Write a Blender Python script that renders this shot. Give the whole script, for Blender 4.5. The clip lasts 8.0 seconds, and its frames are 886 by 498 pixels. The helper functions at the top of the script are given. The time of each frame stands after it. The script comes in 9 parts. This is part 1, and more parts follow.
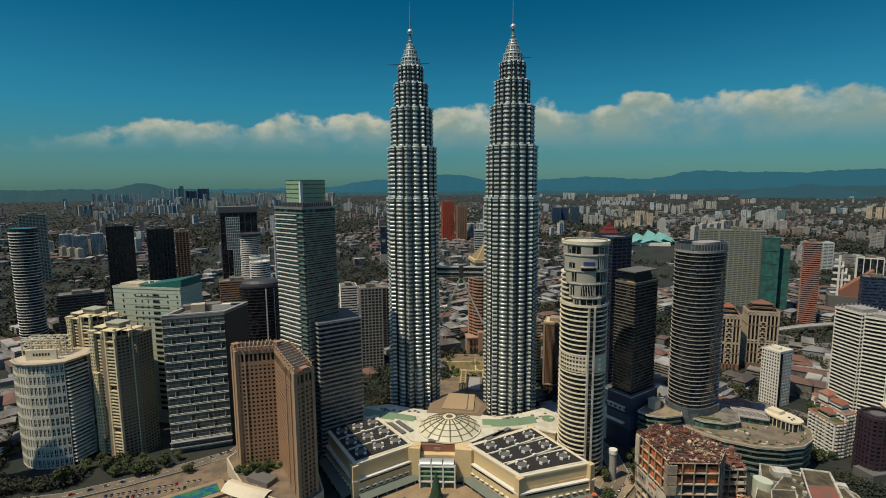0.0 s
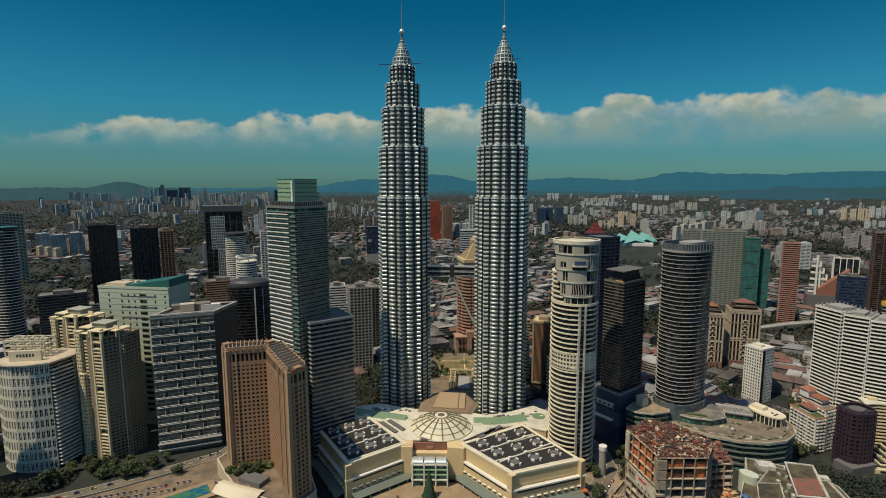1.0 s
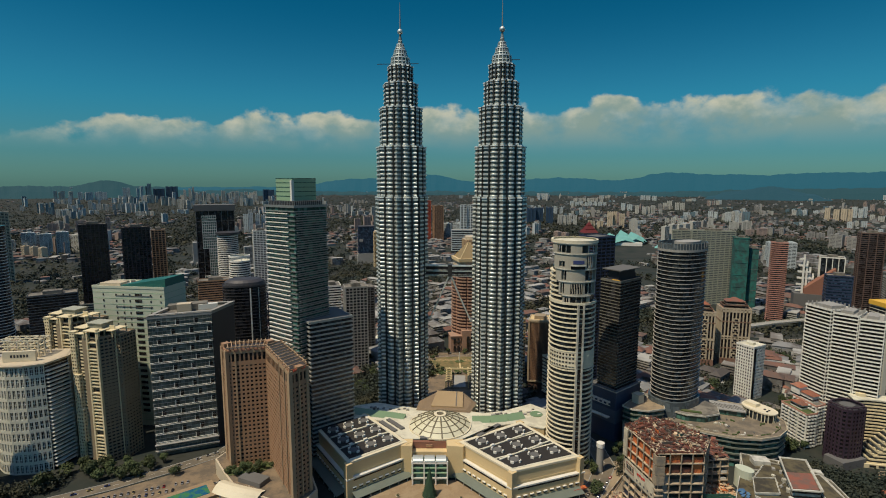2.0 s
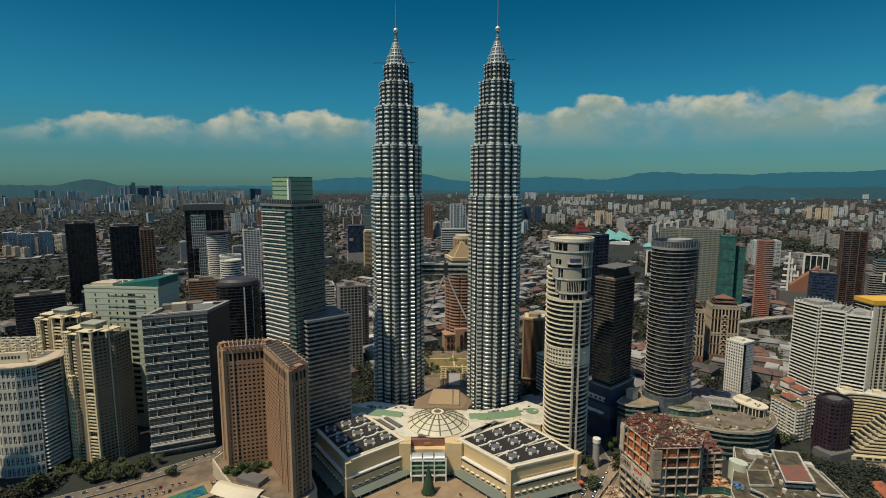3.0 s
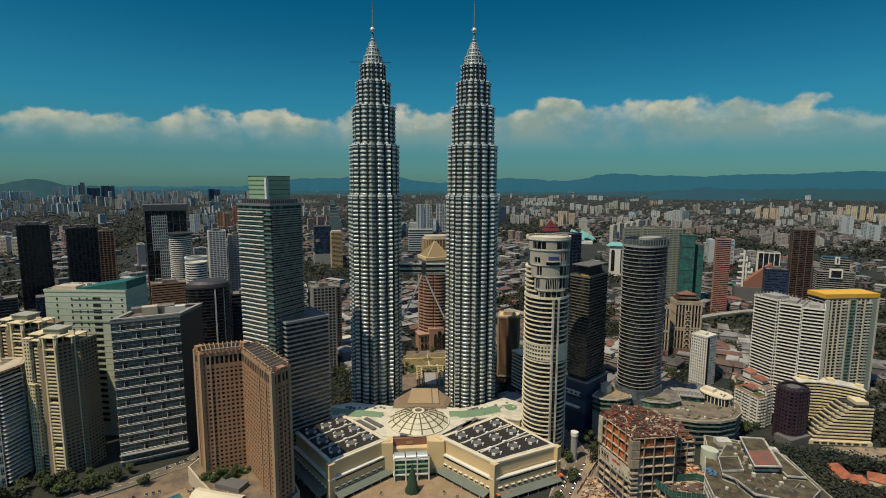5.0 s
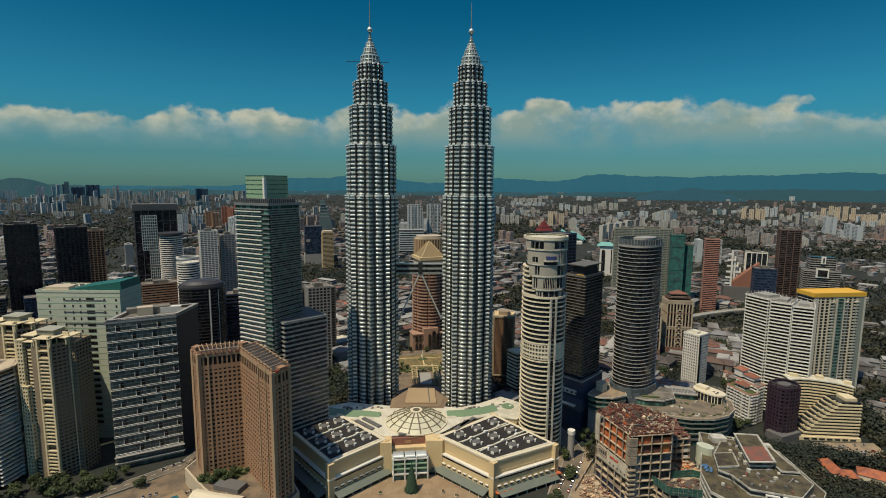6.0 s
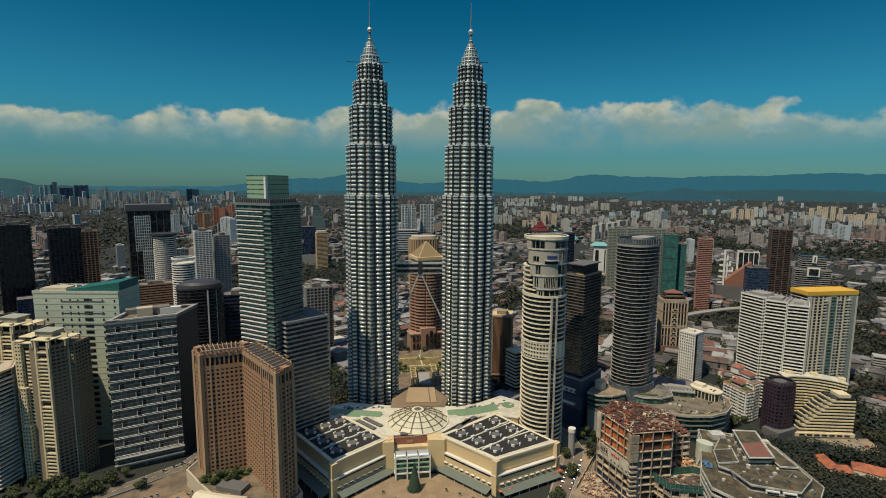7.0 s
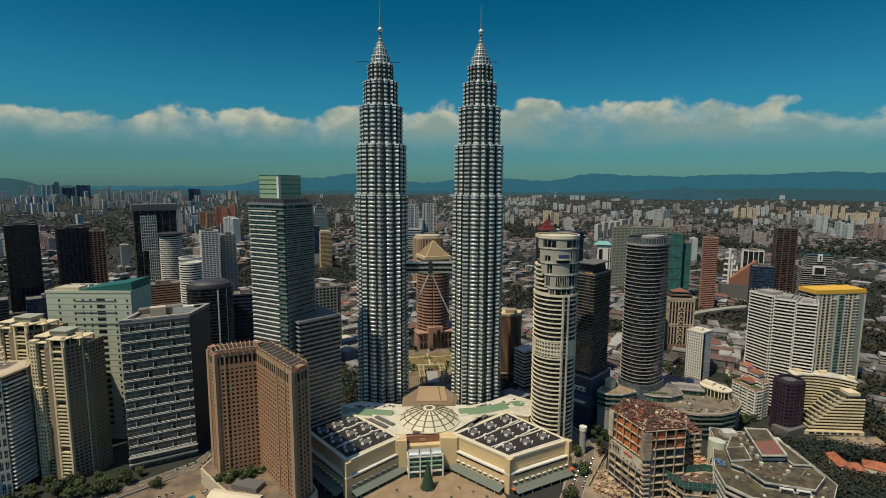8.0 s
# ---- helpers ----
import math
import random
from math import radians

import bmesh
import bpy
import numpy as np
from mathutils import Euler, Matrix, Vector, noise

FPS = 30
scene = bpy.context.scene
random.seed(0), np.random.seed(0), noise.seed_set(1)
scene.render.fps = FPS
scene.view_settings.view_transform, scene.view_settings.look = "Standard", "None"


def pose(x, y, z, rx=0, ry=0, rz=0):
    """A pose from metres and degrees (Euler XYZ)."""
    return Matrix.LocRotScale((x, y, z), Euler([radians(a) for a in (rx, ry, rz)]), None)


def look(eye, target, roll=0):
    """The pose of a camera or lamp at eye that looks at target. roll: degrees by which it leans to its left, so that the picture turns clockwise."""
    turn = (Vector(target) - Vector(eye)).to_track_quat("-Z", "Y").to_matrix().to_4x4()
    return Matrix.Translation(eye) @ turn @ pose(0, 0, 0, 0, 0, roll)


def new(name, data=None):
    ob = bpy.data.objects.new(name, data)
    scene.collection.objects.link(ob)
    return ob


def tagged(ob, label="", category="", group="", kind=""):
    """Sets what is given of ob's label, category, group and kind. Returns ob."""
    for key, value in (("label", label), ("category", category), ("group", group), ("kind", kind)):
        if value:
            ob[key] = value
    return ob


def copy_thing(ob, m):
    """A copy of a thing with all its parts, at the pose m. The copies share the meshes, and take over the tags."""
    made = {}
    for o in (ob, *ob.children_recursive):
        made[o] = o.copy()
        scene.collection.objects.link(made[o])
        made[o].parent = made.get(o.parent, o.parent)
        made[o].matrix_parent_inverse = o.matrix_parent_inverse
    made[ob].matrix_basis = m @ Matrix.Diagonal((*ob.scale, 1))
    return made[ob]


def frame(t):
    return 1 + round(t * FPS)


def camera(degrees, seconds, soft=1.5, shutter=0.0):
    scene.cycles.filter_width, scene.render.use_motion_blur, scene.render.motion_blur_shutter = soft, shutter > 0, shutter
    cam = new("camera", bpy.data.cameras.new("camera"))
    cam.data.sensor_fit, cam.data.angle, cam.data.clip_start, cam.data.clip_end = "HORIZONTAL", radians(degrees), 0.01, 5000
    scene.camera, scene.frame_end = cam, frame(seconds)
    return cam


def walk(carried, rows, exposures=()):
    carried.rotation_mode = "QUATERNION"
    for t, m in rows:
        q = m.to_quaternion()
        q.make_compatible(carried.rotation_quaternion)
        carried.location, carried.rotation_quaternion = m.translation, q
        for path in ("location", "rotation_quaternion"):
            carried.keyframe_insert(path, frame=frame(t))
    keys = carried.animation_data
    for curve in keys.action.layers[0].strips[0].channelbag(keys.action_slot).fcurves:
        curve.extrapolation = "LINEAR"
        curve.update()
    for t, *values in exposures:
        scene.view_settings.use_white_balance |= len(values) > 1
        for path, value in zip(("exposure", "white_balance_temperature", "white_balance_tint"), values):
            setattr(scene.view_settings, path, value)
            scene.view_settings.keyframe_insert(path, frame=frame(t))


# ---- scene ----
cam = camera(82.1, 8.0, soft=1.0)
PATH = [
    (0, (-3.047, -0.068, 267.947), (-3.009, 1.915, 267.691), -0.4),
    (0.5, (-6.477, -1.147, 267.868), (-6.405, 0.835, 267.613), -0.2),
    (1, (-11.01, -2.33, 267.664), (-10.909, -0.349, 267.408), -0.1),
    (1.5, (-16.096, -3.281, 267.663), (-15.972, -1.301, 267.407), -0.0),
    (3, (-30.913, -5.55, 267.256), (-30.718, -3.577, 266.996), 0.1),
    (3.5, (-35.465, -5.847, 266.875), (-35.237, -3.877, 266.616), 0.1),
    (4, (-39.748, -5.941, 266.389), (-39.48, -3.975, 266.132), 0.2),
    (4.5, (-43.573, -6.157, 266.013), (-43.265, -4.198, 265.757), 0.2),
    (6, (-57.11, -6.315, 265.701), (-56.726, -4.368, 265.446), 0.4),
    (6.5, (-61.863, -6.331, 265.537), (-61.46, -4.389, 265.283), 0.4),
    (7, (-66.773, -6.155, 265.175), (-66.356, -4.216, 264.922), 0.4),
    (7.5, (-72.364, -6.214, 265.297), (-71.947, -4.275, 265.042), 0.4),
    (8, (-77.876, -5.584, 265.382), (-77.46, -3.645, 265.126), 0.3),
]
walk(cam, [(t, look(eye, target, roll)) for t, eye, target, roll in PATH])

# ---- world, sun ----
SUN_AZ, SUN_EL = 212.0, 62.0            # degrees: where the sun stands, from +x anticlockwise; height
sun_dir = Vector((math.cos(radians(SUN_AZ)) * math.cos(radians(SUN_EL)), math.sin(radians(SUN_AZ)) * math.cos(radians(SUN_EL)), math.sin(radians(SUN_EL))))
sun = new("sun", bpy.data.lights.new("sun", "SUN"))
sun.data.energy, sun.data.angle, sun.data.color = 3.9, radians(0.5), (1.0, 0.85, 0.63)
sun.matrix_world = look(sun_dir * 900, (0, 0, 0))
scene.view_settings.exposure = 0.0

world = bpy.data.worlds.new("sky")
scene.world = world
world.use_nodes = True
wt = world.node_tree
wt.nodes.clear()


def node(tree, kind, **values):
    n = tree.nodes.new(kind)
    for key, value in values.items():
        n.inputs[key].default_value = value
    return n


def sums(tree, op, a, b=None, c=None, clamp=False):
    n = tree.nodes.new("ShaderNodeMath")
    n.operation, n.use_clamp = op, clamp
    for k, v in enumerate((a, b, c)):
        if v is None:
            continue
        if isinstance(v, (int, float)):
            n.inputs[k].default_value = v
        else:
            tree.links.new(v, n.inputs[k])
    return n.outputs[0]


def blend(tree, how, fac, a, b):
    n = tree.nodes.new("ShaderNodeMix")
    n.data_type, n.blend_type = "RGBA", how
    for k, v in ((0, fac), (6, a), (7, b)):
        if isinstance(v, (int, float)):
            n.inputs[k].default_value = v
        elif isinstance(v, tuple):
            n.inputs[k].default_value = (*v, 1)
        else:
            tree.links.new(v, n.inputs[k])
    return n.outputs[2]


def step(tree, v, lo, hi):
    n = tree.nodes.new("ShaderNodeMapRange")
    n.interpolation_type = "SMOOTHSTEP"
    n.inputs[1].default_value, n.inputs[2].default_value = lo, hi
    tree.links.new(v, n.inputs[0])
    return n.outputs[0]


def make_sky():
    t = wt
    sky = node(t, "ShaderNodeTexSky")
    sky.sky_type, sky.sun_disc, sky.sun_elevation, sky.sun_rotation = "NISHITA", False, radians(SUN_EL), radians(90 - SUN_AZ)
    sky.air_density, sky.dust_density, sky.ozone_density = 1.0, 0.4, 3.0
    coord = node(t, "ShaderNodeTexCoord")
    axes = node(t, "ShaderNodeSeparateXYZ")
    t.links.new(coord.outputs["Generated"], axes.inputs[0])
    up = axes.outputs[2]
    # deep teal air that pales towards the horizon
    tint = blend(t, "MIX", step(t, up, 0.33, 0.13), (0.016, 0.45, 0.55), (0.105, 0.60, 0.68))
    tint = blend(t, "MIX", step(t, up, 0.16, 0.02), tint, (0.20, 0.46, 0.51))
    tint = blend(t, "MIX", step(t, up, 0.36, 0.85), tint, (1.35, 1.42, 1.5))
    air = blend(t, "MULTIPLY", 1.0, sky.outputs[0], tint)
    # a bank of cumulus low over the hills
    side = sums(t, "SUBTRACT", sums(t, "MULTIPLY", axes.outputs[0], 0.048), sums(t, "MULTIPLY", sums(t, "MULTIPLY", axes.outputs[0], axes.outputs[0]), 0.075))
    stretch = node(t, "ShaderNodeVectorMath")
    stretch.operation = "MULTIPLY"
    stretch.inputs[1].default_value = (1.0, 1.0, 1.35)
    t.links.new(coord.outputs["Generated"], stretch.inputs[0])
    puff = node(t, "ShaderNodeTexNoise", Scale=13.0, Detail=8.0, Roughness=0.52)
    big = node(t, "ShaderNodeTexNoise", Scale=3.6, Detail=2.0)
    for n in (puff, big):
        t.links.new(stretch.outputs[0], n.inputs["Vector"])
    height = sums(t, "SUBTRACT", up, side)
    height = sums(t, "SUBTRACT", height, sums(t, "MULTIPLY", sums(t, "SUBTRACT", puff.outputs[0], 0.5), 0.10))
    height = sums(t, "SUBTRACT", height, sums(t, "MULTIPLY", sums(t, "SUBTRACT", big.outputs[0], 0.5), 0.08))
    top = step(t, height, 0.135, 0.121)
    foot = step(t, up, 0.045, 0.112)
    cover = sums(t, "MULTIPLY", top, foot, clamp=True)
    wisp = step(t, puff.outputs[0], 0.30, 0.62)
    cover = sums(t, "MULTIPLY", cover, sums(t, "ADD", sums(t, "MULTIPLY", wisp, 0.6), 0.34), clamp=True)
    knots = node(t, "ShaderNodeTexNoise", Scale=24.0, Detail=5.0, Roughness=0.55)
    t.links.new(stretch.outputs[0], knots.inputs["Vector"])
    lit = step(t, sums(t, "ADD", height, sums(t, "MULTIPLY", sums(t, "SUBTRACT", knots.outputs[0], 0.5), 0.13)), 0.085, 0.15)
    cloud = blend(t, "MIX", lit, (2.9, 3.9, 3.4), (6.7, 6.5, 4.9))
    seen = blend(t, "MIX", cover, air, cloud)
    back = node(t, "ShaderNodeBackground", Strength=0.085)
    t.links.new(seen, back.inputs[0])
    out = node(t, "ShaderNodeOutputWorld")
    t.links.new(back.outputs[0], out.inputs[0])


make_sky()


# ---- materials ----
def mat(name, colour, rough=0.75, metal=0.0, spread=0.18, grain=6.0, stain=0.03, bump=0.15, vary=0.0, second=None, cells=0.0, uneven=1.0):
    """A surface: base colour with fine grain, large stains, relief, and per-object change. second: a colour mixed in by patches. cells: metres of a grid of panes of uneven tone."""
    m = bpy.data.materials.new(name)
    m.use_nodes = True
    t = m.node_tree
    p = t.nodes["Principled BSDF"]
    p.inputs["Roughness"].default_value, p.inputs["Metallic"].default_value = rough, metal
    geo = node(t, "ShaderNodeNewGeometry")
    fine = node(t, "ShaderNodeTexNoise", Scale=grain / 4.0, Detail=4.0)
    wide = node(t, "ShaderNodeTexNoise", Scale=stain, Detail=5.0, Roughness=0.65)
    for n in (fine, wide):
        t.links.new(geo.outputs["Position"], n.inputs["Vector"])
    c = colour
    if second:
        c = blend(t, "MIX", step(t, wide.outputs[0], 0.42, 0.60), colour, second)
    dark = sums(t, "ADD", sums(t, "MULTIPLY", fine.outputs[0], spread), sums(t, "MULTIPLY", wide.outputs[0], spread * 1.4))
    level = sums(t, "SUBTRACT", 1.0 + spread * 1.2, dark)
    if vary:
        info = node(t, "ShaderNodeObjectInfo")
        level = sums(t, "MULTIPLY", level, sums(t, "ADD", 1.0 - vary / 2, sums(t, "MULTIPLY", info.outputs["Random"], vary)))
    if cells:
        snap = node(t, "ShaderNodeVectorMath")
        snap.operation = "SNAP"
        snap.inputs[1].default_value = (cells, cells, cells)
        t.links.new(geo.outputs["Position"], snap.inputs[0])
        pick = node(t, "ShaderNodeTexWhiteNoise")
        pick.noise_dimensions = "3D"
        t.links.new(snap.outputs[0], pick.inputs["Vector"])
        level = sums(t, "MULTIPLY", level, sums(t, "ADD", 1.0 - 0.5 * uneven, sums(t, "MULTIPLY", sums(t, "POWER", pick.outputs[0], 3.0), 2.0 * uneven)))
    shade = node(t, "ShaderNodeCombineColor")
    for k in range(3):
        t.links.new(level, shade.inputs[k])
    t.links.new(blend(t, "MULTIPLY", 1.0, c, shade.outputs[0]), p.inputs["Base Color"])
    if bump:
        b = node(t, "ShaderNodeBump", Strength=bump, Distance=0.2)
        t.links.new(fine.outputs[0], b.inputs["Height"])
        t.links.new(b.outputs[0], p.inputs["Normal"])
    return m


STEEL = mat("brushed_steel", (0.66, 0.70, 0.65), 0.44, 0.60, 0.12, 2.0, 0.02, 0.05, vary=0.10)
GLASS_TOWER = mat("smoked_glazing", (0.14, 0.165, 0.155), 0.22, 0.0, 0.2, 3.0, 0.02, 0.02, cells=3.2, uneven=0.4)
STEEL_PALE = mat("pale_satin_aluminium", (0.36, 0.37, 0.35), 0.5, 0.3, 0.12, 2.0, 0.02, 0.05, vary=0.10)
STEEL_DARK = mat("dark_steel", (0.060, 0.060, 0.058), 0.4, 0.5, 0.15)
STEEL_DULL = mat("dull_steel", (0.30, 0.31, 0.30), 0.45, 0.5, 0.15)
GLASS_DARK = mat("dark_glazing", (0.022, 0.028, 0.032), 0.14, 0.0, 0.2, 3.0, 0.02, 0.02, cells=3.2)
GLASS_GREEN = mat("green_glazing", (0.04, 0.10, 0.082), 0.14, 0.0, 0.2, 3.0, 0.02, 0.02, cells=3.4)
GLASS_BLUE = mat("blue_glazing", (0.030, 0.055, 0.085), 0.12, 0.0, 0.2, 3.0, 0.02, 0.02, cells=3.4)
GLASS_GREY = mat("grey_glazing", (0.085, 0.105, 0.115), 0.18, 0.0, 0.2, 3.0, 0.02, 0.02, cells=3.0, uneven=0.3)
BLACK_CLAD = mat("black_cladding", (0.028, 0.020, 0.026), 0.5, 0, 0.2)
GLASS_BLACK = mat("black_glazing", (0.022, 0.021, 0.022), 0.2, 0.0, 0.2, 3.0, 0.02, 0.02, cells=4.0)
PALE_GREEN = mat("pale_green_wall", (0.50, 0.54, 0.42), 0.7, 0, 0.14, 4.0, 0.05)
GLASS_PALE = mat("pale_green_panel", (0.27, 0.41, 0.26), 0.35, 0.0, 0.1, 3.0, 0.02, 0.02)
WHITE = mat("white_paint", (0.70, 0.69, 0.62), 0.7, 0, 0.14, 4.0, 0.05, vary=0.06)
CREAM = mat("cream_render", (0.66, 0.60, 0.44), 0.75, 0, 0.16, 4.0, 0.05, vary=0.06)
BEIGE = mat("beige_render", (0.50, 0.43, 0.31), 0.8, 0, 0.18, 4.0, 0.05, vary=0.06)
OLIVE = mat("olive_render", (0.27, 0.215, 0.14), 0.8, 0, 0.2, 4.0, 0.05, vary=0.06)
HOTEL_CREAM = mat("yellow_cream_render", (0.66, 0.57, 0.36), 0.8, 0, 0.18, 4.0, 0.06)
SAND = mat("sand_stone", (0.62, 0.48, 0.26), 0.8, 0, 0.18, 4.0, 0.05)
BROWN = mat("brown_granite", (0.335, 0.20, 0.115), 0.7, 0, 0.2, 4.0, 0.05, vary=0.06)
BROWN_RED = mat("red_brown_brick", (0.25, 0.115, 0.075), 0.8, 0, 0.2, 4.0, 0.05, vary=0.06)
RED = mat("red_render", (0.46, 0.09, 0.045), 0.8, 0, 0.2, 4.0, 0.05)
GREY = mat("grey_concrete", (0.30, 0.295, 0.27), 0.85, 0, 0.24, 4.0, 0.06, vary=0.08)
GREY_DARK = mat("dark_concrete", (0.12, 0.12, 0.115), 0.85, 0, 0.24, 4.0, 0.06, vary=0.08)
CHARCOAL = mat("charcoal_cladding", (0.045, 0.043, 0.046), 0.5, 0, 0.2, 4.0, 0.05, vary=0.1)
PURPLE = mat("plum_cladding", (0.042, 0.026, 0.040), 0.5, 0, 0.2, 4.0, 0.05, vary=0.1)
NAVY = mat("navy_cladding", (0.022, 0.035, 0.075), 0.5, 0, 0.2, 4.0, 0.05, vary=0.1)
TEAL = mat("teal_roofing", (0.018, 0.125, 0.105), 0.5, 0, 0.16, 4.0, 0.05)
TEAL_NET = mat("teal_safety_net", (0.022, 0.14, 0.12), 0.85, 0, 0.45, 4.0, 0.12, second=(0.03, 0.085, 0.08))
AQUA = mat("aqua_roofing", (0.16, 0.40, 0.36), 0.5, 0, 0.16, 4.0, 0.05)
ORANGE = mat("orange_formwork", (0.60, 0.17, 0.045), 0.75, 0, 0.35, 4.0, 0.25, second=(0.30, 0.075, 0.035))
YELLOW = mat("yellow_sheeting", (0.74, 0.43, 0.05), 0.6, 0, 0.12, 4.0, 0.05)
TILE_RED = mat("terracotta_tiles", (0.30, 0.105, 0.055), 0.85, 0, 0.3, 8.0, 0.02, vary=0.45, second=(0.22, 0.12, 0.085))
RUST = mat("rusty_roofing", (0.24, 0.085, 0.055), 0.8, 0, 0.3, 6.0, 0.2, second=(0.17, 0.10, 0.075))
ROOF_GREY = mat("weathered_roof", (0.20, 0.185, 0.15), 0.9, 0, 0.4, 4.0, 0.09, second=(0.12, 0.112, 0.095))
DUSTY = mat("dusty_concrete", (0.36, 0.29, 0.20), 0.9, 0, 0.35, 4.0, 0.12, vary=0.2, second=(0.26, 0.22, 0.17))
ROOF_PALE = mat("pale_roof", (0.60, 0.58, 0.46), 0.85, 0, 0.22, 4.0, 0.08, second=(0.50, 0.48, 0.38))
ROOF_BLACK = mat("black_roof_membrane", (0.022, 0.020, 0.019), 0.85, 0, 0.3, 4.0, 0.12)
DOME_SKIN = mat("cream_dome_panels", (0.60, 0.58, 0.42), 0.5, 0, 0.12, 4.0, 0.1, vary=0.12)
DOME_RIB = mat("dark_dome_ribs", (0.16, 0.14, 0.09), 0.5, 0.2)
SLOPE_GREEN = mat("green_glass_slope", (0.17, 0.26, 0.15), 0.3, 0, 0.15, 3.0, 0.1)
PAVING = mat("brown_paving", (0.25, 0.18, 0.105), 0.9, 0, 0.35, 4.0, 0.08, second=(0.32, 0.24, 0.145))
ASPHALT = mat("asphalt", (0.12, 0.104, 0.078), 0.9, 0, 0.3, 4.0, 0.06, second=(0.17, 0.142, 0.10))
CANOPY = mat("grey_green_canopy", (0.15, 0.175, 0.145), 0.4, 0, 0.25, 4.0, 0.1)
LOT = mat("worn_lot", (0.20, 0.15, 0.095), 0.95, 0, 0.35, 4.0, 0.06, second=(0.13, 0.105, 0.075))
DUST = mat("dusty_lot", (0.30, 0.235, 0.15), 0.95, 0, 0.3, 4.0, 0.05, second=(0.21, 0.17, 0.12))
LINE = mat("road_paint", (0.70, 0.68, 0.60), 0.8)
POOL = mat("pool_water", (0.015, 0.10, 0.20), 0.1, 0, 0.2, 2.0, 0.15, second=(0.06, 0.20, 0.08))
LAWN = mat("lawn", (0.050, 0.085, 0.024), 0.95, 0, 0.4, 6.0, 0.1, second=(0.10, 0.11, 0.04))
LEAF = mat("leaves", (0.040, 0.060, 0.020), 0.8, 0, 0.4, 3.0, 0.05, vary=0.6, second=(0.055, 0.075, 0.022))
LEAF_DARK = mat("dark_leaves", (0.020, 0.030, 0.020), 0.85, 0, 0.4, 3.0, 0.012, second=(0.042, 0.042, 0.020))
BARK = mat("bark", (0.10, 0.075, 0.05), 0.9)
FIR = mat("fir_green", (0.025, 0.060, 0.030), 0.8, 0, 0.4, 6.0, 0.3)
SIGN_DARK = mat("dark_lettering", (0.02, 0.025, 0.03), 0.6)
SIGN_BLUE = mat("blue_lettering", (0.045, 0.06, 0.17), 0.5)
SIGN_RED = mat("red_lettering", (0.55, 0.04, 0.03), 0.6)
RUBBER = mat("tyre_rubber", (0.02, 0.02, 0.02), 0.8)
CAR_PAINT = [mat("car_paint", c, 0.25, 0.1, 0.05, bump=0) for c in ((0.5, 0.5, 0.5), (0.03, 0.03, 0.035), (0.35, 0.36, 0.37), (0.40, 0.03, 0.03), (0.05, 0.08, 0.22), (0.55, 0.45, 0.18))]


# ---- mesh helpers ----
def mesh(verts, faces, material=None, name="mesh"):
    me = bpy.data.meshes.new(name)
    me.from_pydata([tuple(v) for v in verts], [], faces)
    if material:
        me.materials.append(material)
    me.update()
    return me


def prism_data(pts, z0, z1):
    n = len(pts)
    v = [(x, y, z0) for x, y in pts] + [(x, y, z1) for x, y in pts]
    f = [(i, (i + 1) % n, n + (i + 1) % n, n + i) for i in range(n)]
    return v, f + [tuple(range(n - 1, -1, -1)), tuple(range(n, 2 * n))]


def prism(pts, z0, z1, material):
    return mesh(*prism_data(pts, z0, z1), material)


def joined(datas, material):
    verts, faces = [], []
    for v, f in datas:
        k = len(verts)
        verts.extend(v)
        faces.extend(tuple(i + k for i in q) for q in f)
    return mesh(verts, faces, material)


def box_data(cx, cy, z0, w, d, h, rot=0.0):
    return prism_data(rect(cx, cy, w, d, rot), z0, z0 + h)


def box(w, d, h, material):
    return prism(rect(0, 0, w, d), 0, h, material)


def rect(cx, cy, w, d, rot=0.0):
    c, s = math.cos(radians(rot)), math.sin(radians(rot))
    return [(cx + c * x - s * y, cy + s * x + c * y) for x, y in ((-w / 2, -d / 2), (w / 2, -d / 2), (w / 2, d / 2), (-w / 2, d / 2))]


def front(fl, fr, depth):
    """A rectangle behind the front edge from fl to fr."""
    dx, dy = fr[0] - fl[0], fr[1] - fl[1]
    s = depth / math.hypot(dx, dy)
    n = (-dy * s, dx * s)
    return [fl, fr, (fr[0] + n[0], fr[1] + n[1]), (fl[0] + n[0], fl[1] + n[1])]


def ellipse(cx, cy, a, b, rot=0.0, n=40, power=1.0):
    c, s = math.cos(radians(rot)), math.sin(radians(rot))
    out = []
    for k in range(n):
        u = 2 * math.pi * k / n
        x, y = math.cos(u), math.sin(u)
        x, y = a * math.copysign(abs(x) ** power, x), b * math.copysign(abs(y) ** power, y)
        out.append((cx + c * x - s * y, cy + s * x + c * y))
    return out


def offset(pts, d):
    """The outline moved outwards by d (anticlockwise outlines)."""
    out, n = [], len(pts)
    for i in range(n):
        p, q, r = Vector(pts[i - 1]), Vector(pts[i]), Vector(pts[(i + 1) % n])
        a, b = (q - p).normalized(), (r - q).normalized()
        na, nb = Vector((a.y, -a.x)), Vector((b.y, -b.x))
        m = na + nb
        k = max(m.length_squared, 0.35)
        out.append(tuple(q + m * (2 * d / k)))
    return out


def centre(pts):
    return sum(p[0] for p in pts) / len(pts), sum(p[1] for p in pts) / len(pts)


def local(pts, c):
    return [(x - c[0], y - c[1]) for x, y in pts]


def thing(name, label, category, at, group="", kind=""):
    ob = new(name)
    ob.location = at
    ob.empty_display_size = 1.0
    return tagged(ob, label, category, group, kind)


